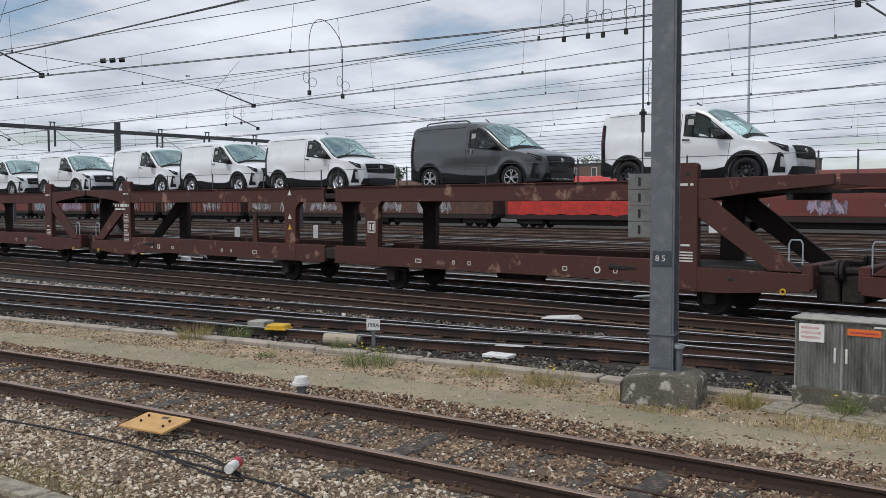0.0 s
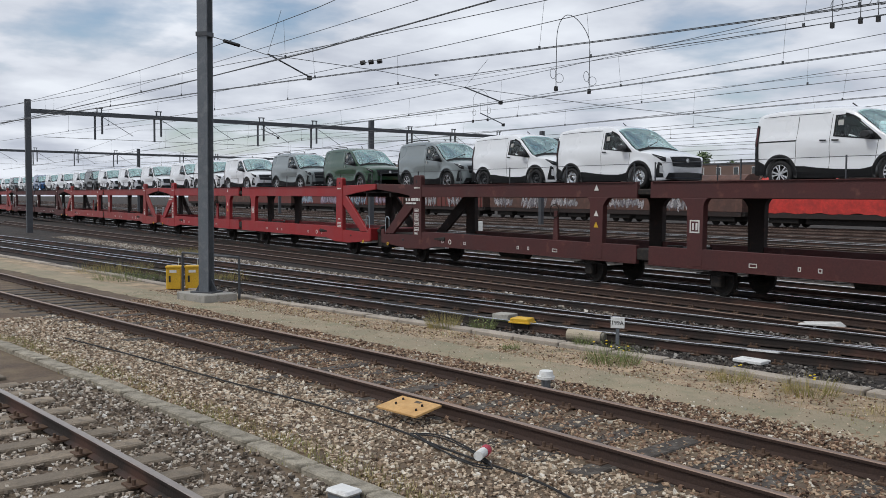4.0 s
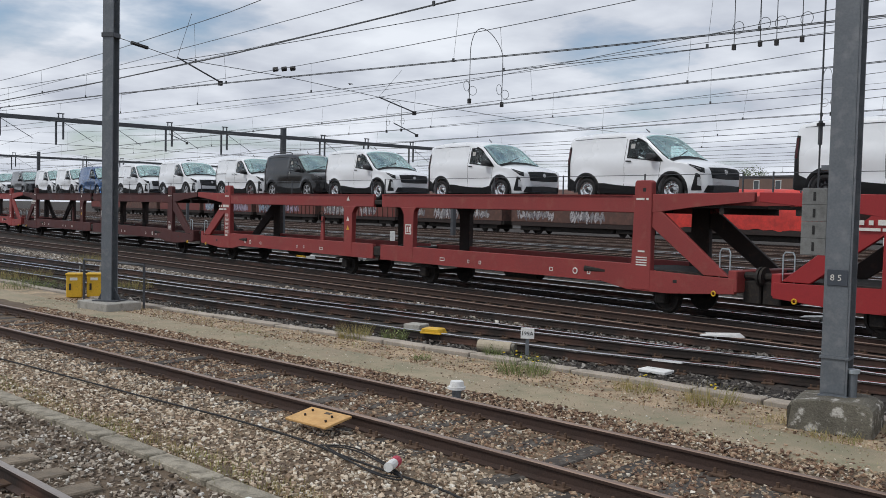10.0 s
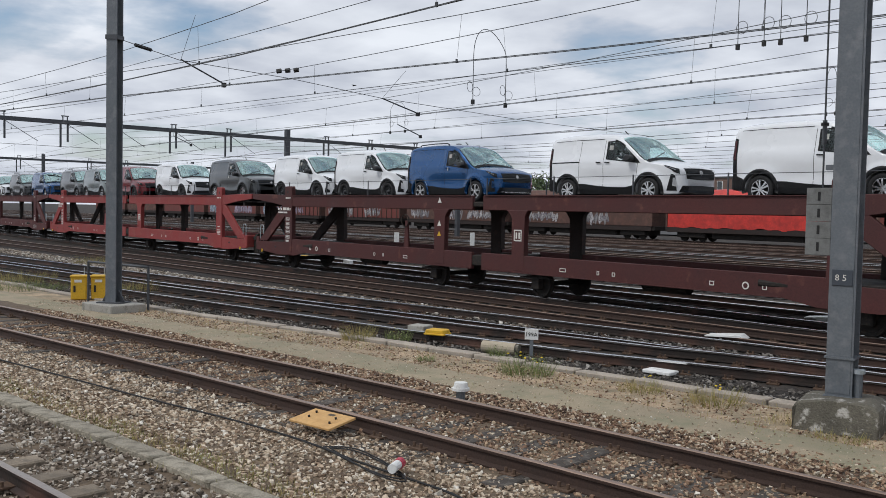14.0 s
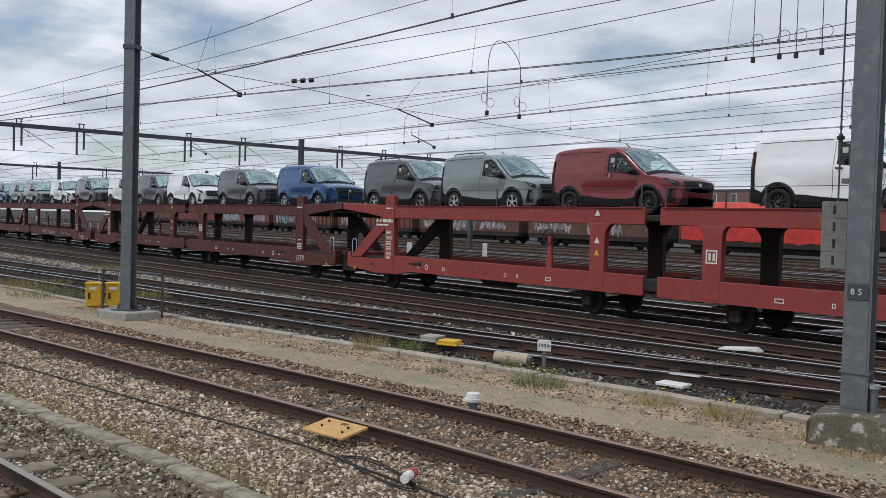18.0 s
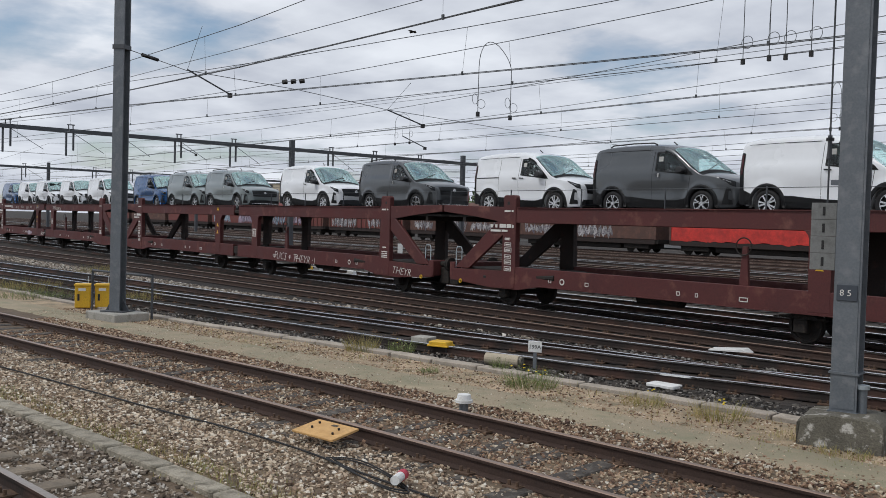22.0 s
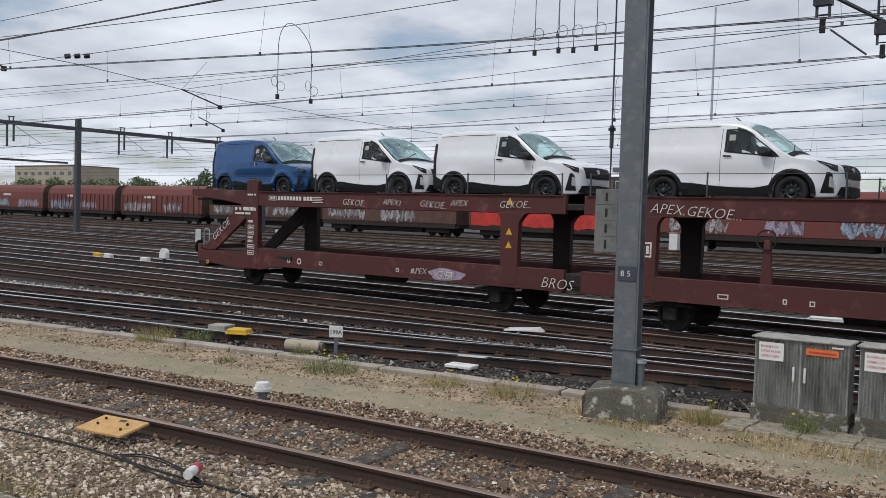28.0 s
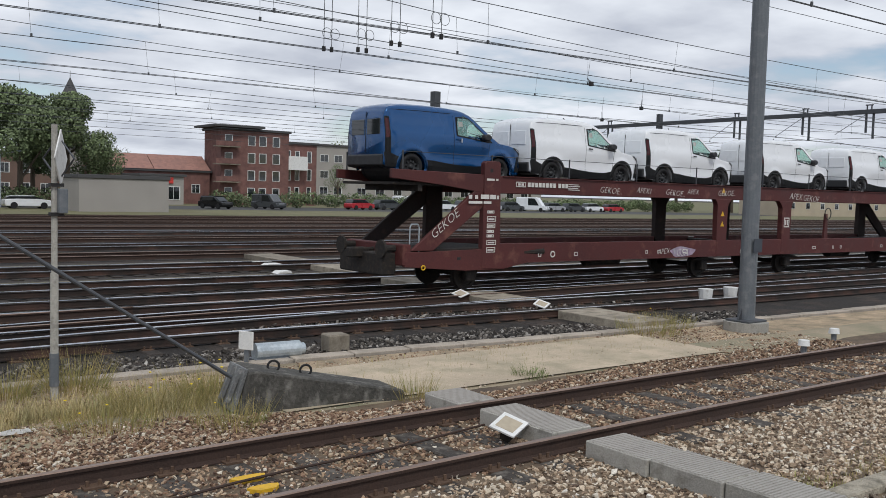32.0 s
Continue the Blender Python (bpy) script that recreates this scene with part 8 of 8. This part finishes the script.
for k in range(26):
    make_tree(-420 + k * 11.5 + rg_t.uniform(-4, 4), rg_t.uniform(215, 250), rg_t.uniform(10, 18), rg_t.uniform(9, 14), 400 + k, M_LEAF_D if k % 3 else M_LEAF, "distant tree in a belt beyond the yard", 700, 0.5)


def hedge(x0, x1, y, h, seed):
    rg = random.Random(seed)
    blobs = [(x, y + rg.uniform(-0.5, 0.5), rg.uniform(0.3, 0.65) * h, h * rg.uniform(0.45, 0.6)) for x in np.arange(x0, x1, 0.8)]
    me = crown_mesh("hedge", blobs, int((x1 - x0) * 260), 0.13, M_LEAF, seed)
    tagged(new("hedge", me), "trimmed dark green hedge along the street", "hedge")


hedge(46.0, 78.0, 108.0, 1.9, 1)
hedge(78.5, 112.0, 112.0, 1.8, 2)
hedge(14.0, 25.0, 98.0, 1.9, 3)
hedge(112.5, 150.0, 116.0, 2.0, 4)


# ---------- parked cars ----------
def make_car(x, y, paint, label, tall=1.45, L=4.2, turn=0, boxy=False):
    c = thing("parked_car", label, "car", "parked cars", at=pose(x, y, -0.12, 0, 0, turn))
    lower = [(-L / 2, 0.45), (-L / 2 + 0.05, 0.85), (-L * 0.18, 0.92), (L * 0.22, 0.92), (L / 2 - 0.1, 0.78), (L / 2, 0.5), (L / 2 - 0.1, 0.22), (-L / 2 + 0.1, 0.22)]
    part("body", prism(lower, "y", -0.86, 0.86, 0.06), paint, c)
    cab = [(-L / 2 + 0.1, 0.88), (-L / 2 + 0.35, tall - 0.05), (0.2, tall), (L * 0.14, tall - 0.08), (L * 0.3, 0.88)]
    if boxy:
        cab = [(-L / 2 + 0.05, 0.86), (-L / 2 + 0.08, tall - 0.04), (L * 0.18, tall), (L * 0.36, 0.88)]
    part("cabin", prism(cab, "y", -0.74, 0.74, 0.07), paint if boxy else M_GLASS, c)
    part("roof_panel", box(-L / 2 + 0.45, L * 0.12, -0.68, 0.68, tall - 0.02, tall + 0.02, 0.01), paint, c)
    part("windscreen", prism([(L * 0.15, tall - 0.12), (L * 0.30, 0.92), (L * 0.32, 0.92), (L * 0.17, tall - 0.12)], "y", -0.64, 0.64), M_GLASS, c)
    for s in (-1, 1):
        part("side_glass", prism([(-L * 0.1, 0.95), (-L * 0.1, tall - 0.14), (L * 0.1, tall - 0.16), (L * 0.24, 0.95)], "y", s * 0.76, s * 0.735), M_GLASS, c)
        part("headlamp", box(L / 2 - 0.12, L / 2 - 0.01, min(s * 0.5, s * 0.78), max(s * 0.5, s * 0.78), 0.62, 0.74), M_LAMP, c)
        for dx in (-L * 0.31, L * 0.31):
            part("wheel", tube((dx, s * 0.70, 0.31), (dx, s * 0.88, 0.31), 0.31, 14), M_RUBBER, c)
    return c


P_RED, P_SILVER = surface("red car paint", (0.42, 0.02, 0.03), 0.3, 0, 0.03, 1, 8, 0, coat=0.6), surface("silver car paint", (0.42, 0.43, 0.45), 0.3, 0.4, 0.03, 1, 8, 0, coat=0.6)
CARS = ((42.5, 100, "black", 1.45, 4.1, -70, False), (49.7, 101, "dark", 1.8, 4.4, -70, True), (63.8, 103, "red", 1.4, 4.0, 8, False), (69.0, 104, "dark", 1.4, 4.4, 5, False), (74.0, 104, "white", 1.4, 4.1, 4, False),
        (79.0, 105, "white", 1.45, 4.2, 0, False), (84.0, 105.5, "silver", 1.45, 4.2, 3, False), (88.5, 106, "silver", 1.4, 4.2, 0, False), (93.0, 106, "dark", 1.45, 4.3, 0, False), (98.0, 106.5, "white", 2.2, 5.2, -60, True),
        (103.0, 107, "silver", 1.4, 4.1, 0, False), (107.5, 107, "dark", 1.4, 4.1, 0, False), (113.0, 108, "white", 1.4, 4.1, 0, False), (118.0, 108, "red", 1.4, 4.1, 0, False), (76.0, 109.5, "white", 1.9, 4.6, 0, True), (95.5, 110.5, "black", 1.4, 4.2, 0, False), (20.5, 92, "white", 1.2, 4.2, 0, False))
for x, y, col, tall, L, turn, boxy in CARS:
    pnt = {"black": VAN_PAINT["black"], "dark": VAN_PAINT["dark grey"], "red": P_RED, "white": VAN_PAINT["white"], "silver": P_SILVER}[col]
    make_car(x, y, pnt, f"{col} parked {'van' if boxy else 'car'} beside the hedge across the yard", tall, L, turn, boxy)
for x, y in ((19.0, 96.0), (14.5, 97.0)):
    lamp = thing("street_lamp", "grey street lamp with a curved arm", "street lamp", "street lamps", at=pose(x, y, -0.15))
    part("pole", tube((0, 0, 0), (0, 0, 5.2), 0.07, 8, 0.045), M_GALV, lamp)
    part("arm", tube((0, 0, 5.1), (1.6, 0, 5.5), 0.035, 6), M_GALV, lamp)
    part("lamp_head", box(1.4, 2.2, -0.12, 0.12, 5.42, 5.54, 0.03), M_GALV, lamp)

bird = thing("pigeon", "dark pigeon gliding high over the yard with spread wings", "bird")
part("body", tube((-0.14, 0, 0), (0.14, 0, 0.02), 0.055, 8, 0.03), M_SOOT, bird)
for s in (-1, 1):
    part("wing", prism(((-0.06, 0), (0.10, 0), (0.04, s * 0.30), (-0.08, s * 0.33)), "z", 0.02, 0.03), M_SOOT, bird)
BIRD_ROWS = ((0.0, (-60, 40, 12.0)), (20.5, (-60, 40, 12.0)), (21.0, (-40.0, 22.0, 9.6)), (22.0, (-32.0, 24.0, 10.6)), (22.5, (-29.0, 25.0, 10.9)), (23.0, (-27.6, 26.0, 10.5)), (23.5, (-25.0, 27.5, 10.4)), (24.0, (-19.0, 28.0, 10.6)), (25.0, (-5.0, 30.0, 14.0)), (32.0, (60.0, 40.0, 40.0)))


def motions():
    """The train rolls along its track with the vans standing on it; a pigeon crosses the sky."""
    for ob, s, z in movers:
        walk(ob, [(t, pose(s + d, CENTRE + (0.2 if z else 0.0), z)) for t, d in TRAIN_ROWS])
    walk(bird, [(t, pose(*p, 0, 0, 25)) for t, p in BIRD_ROWS])


motions()
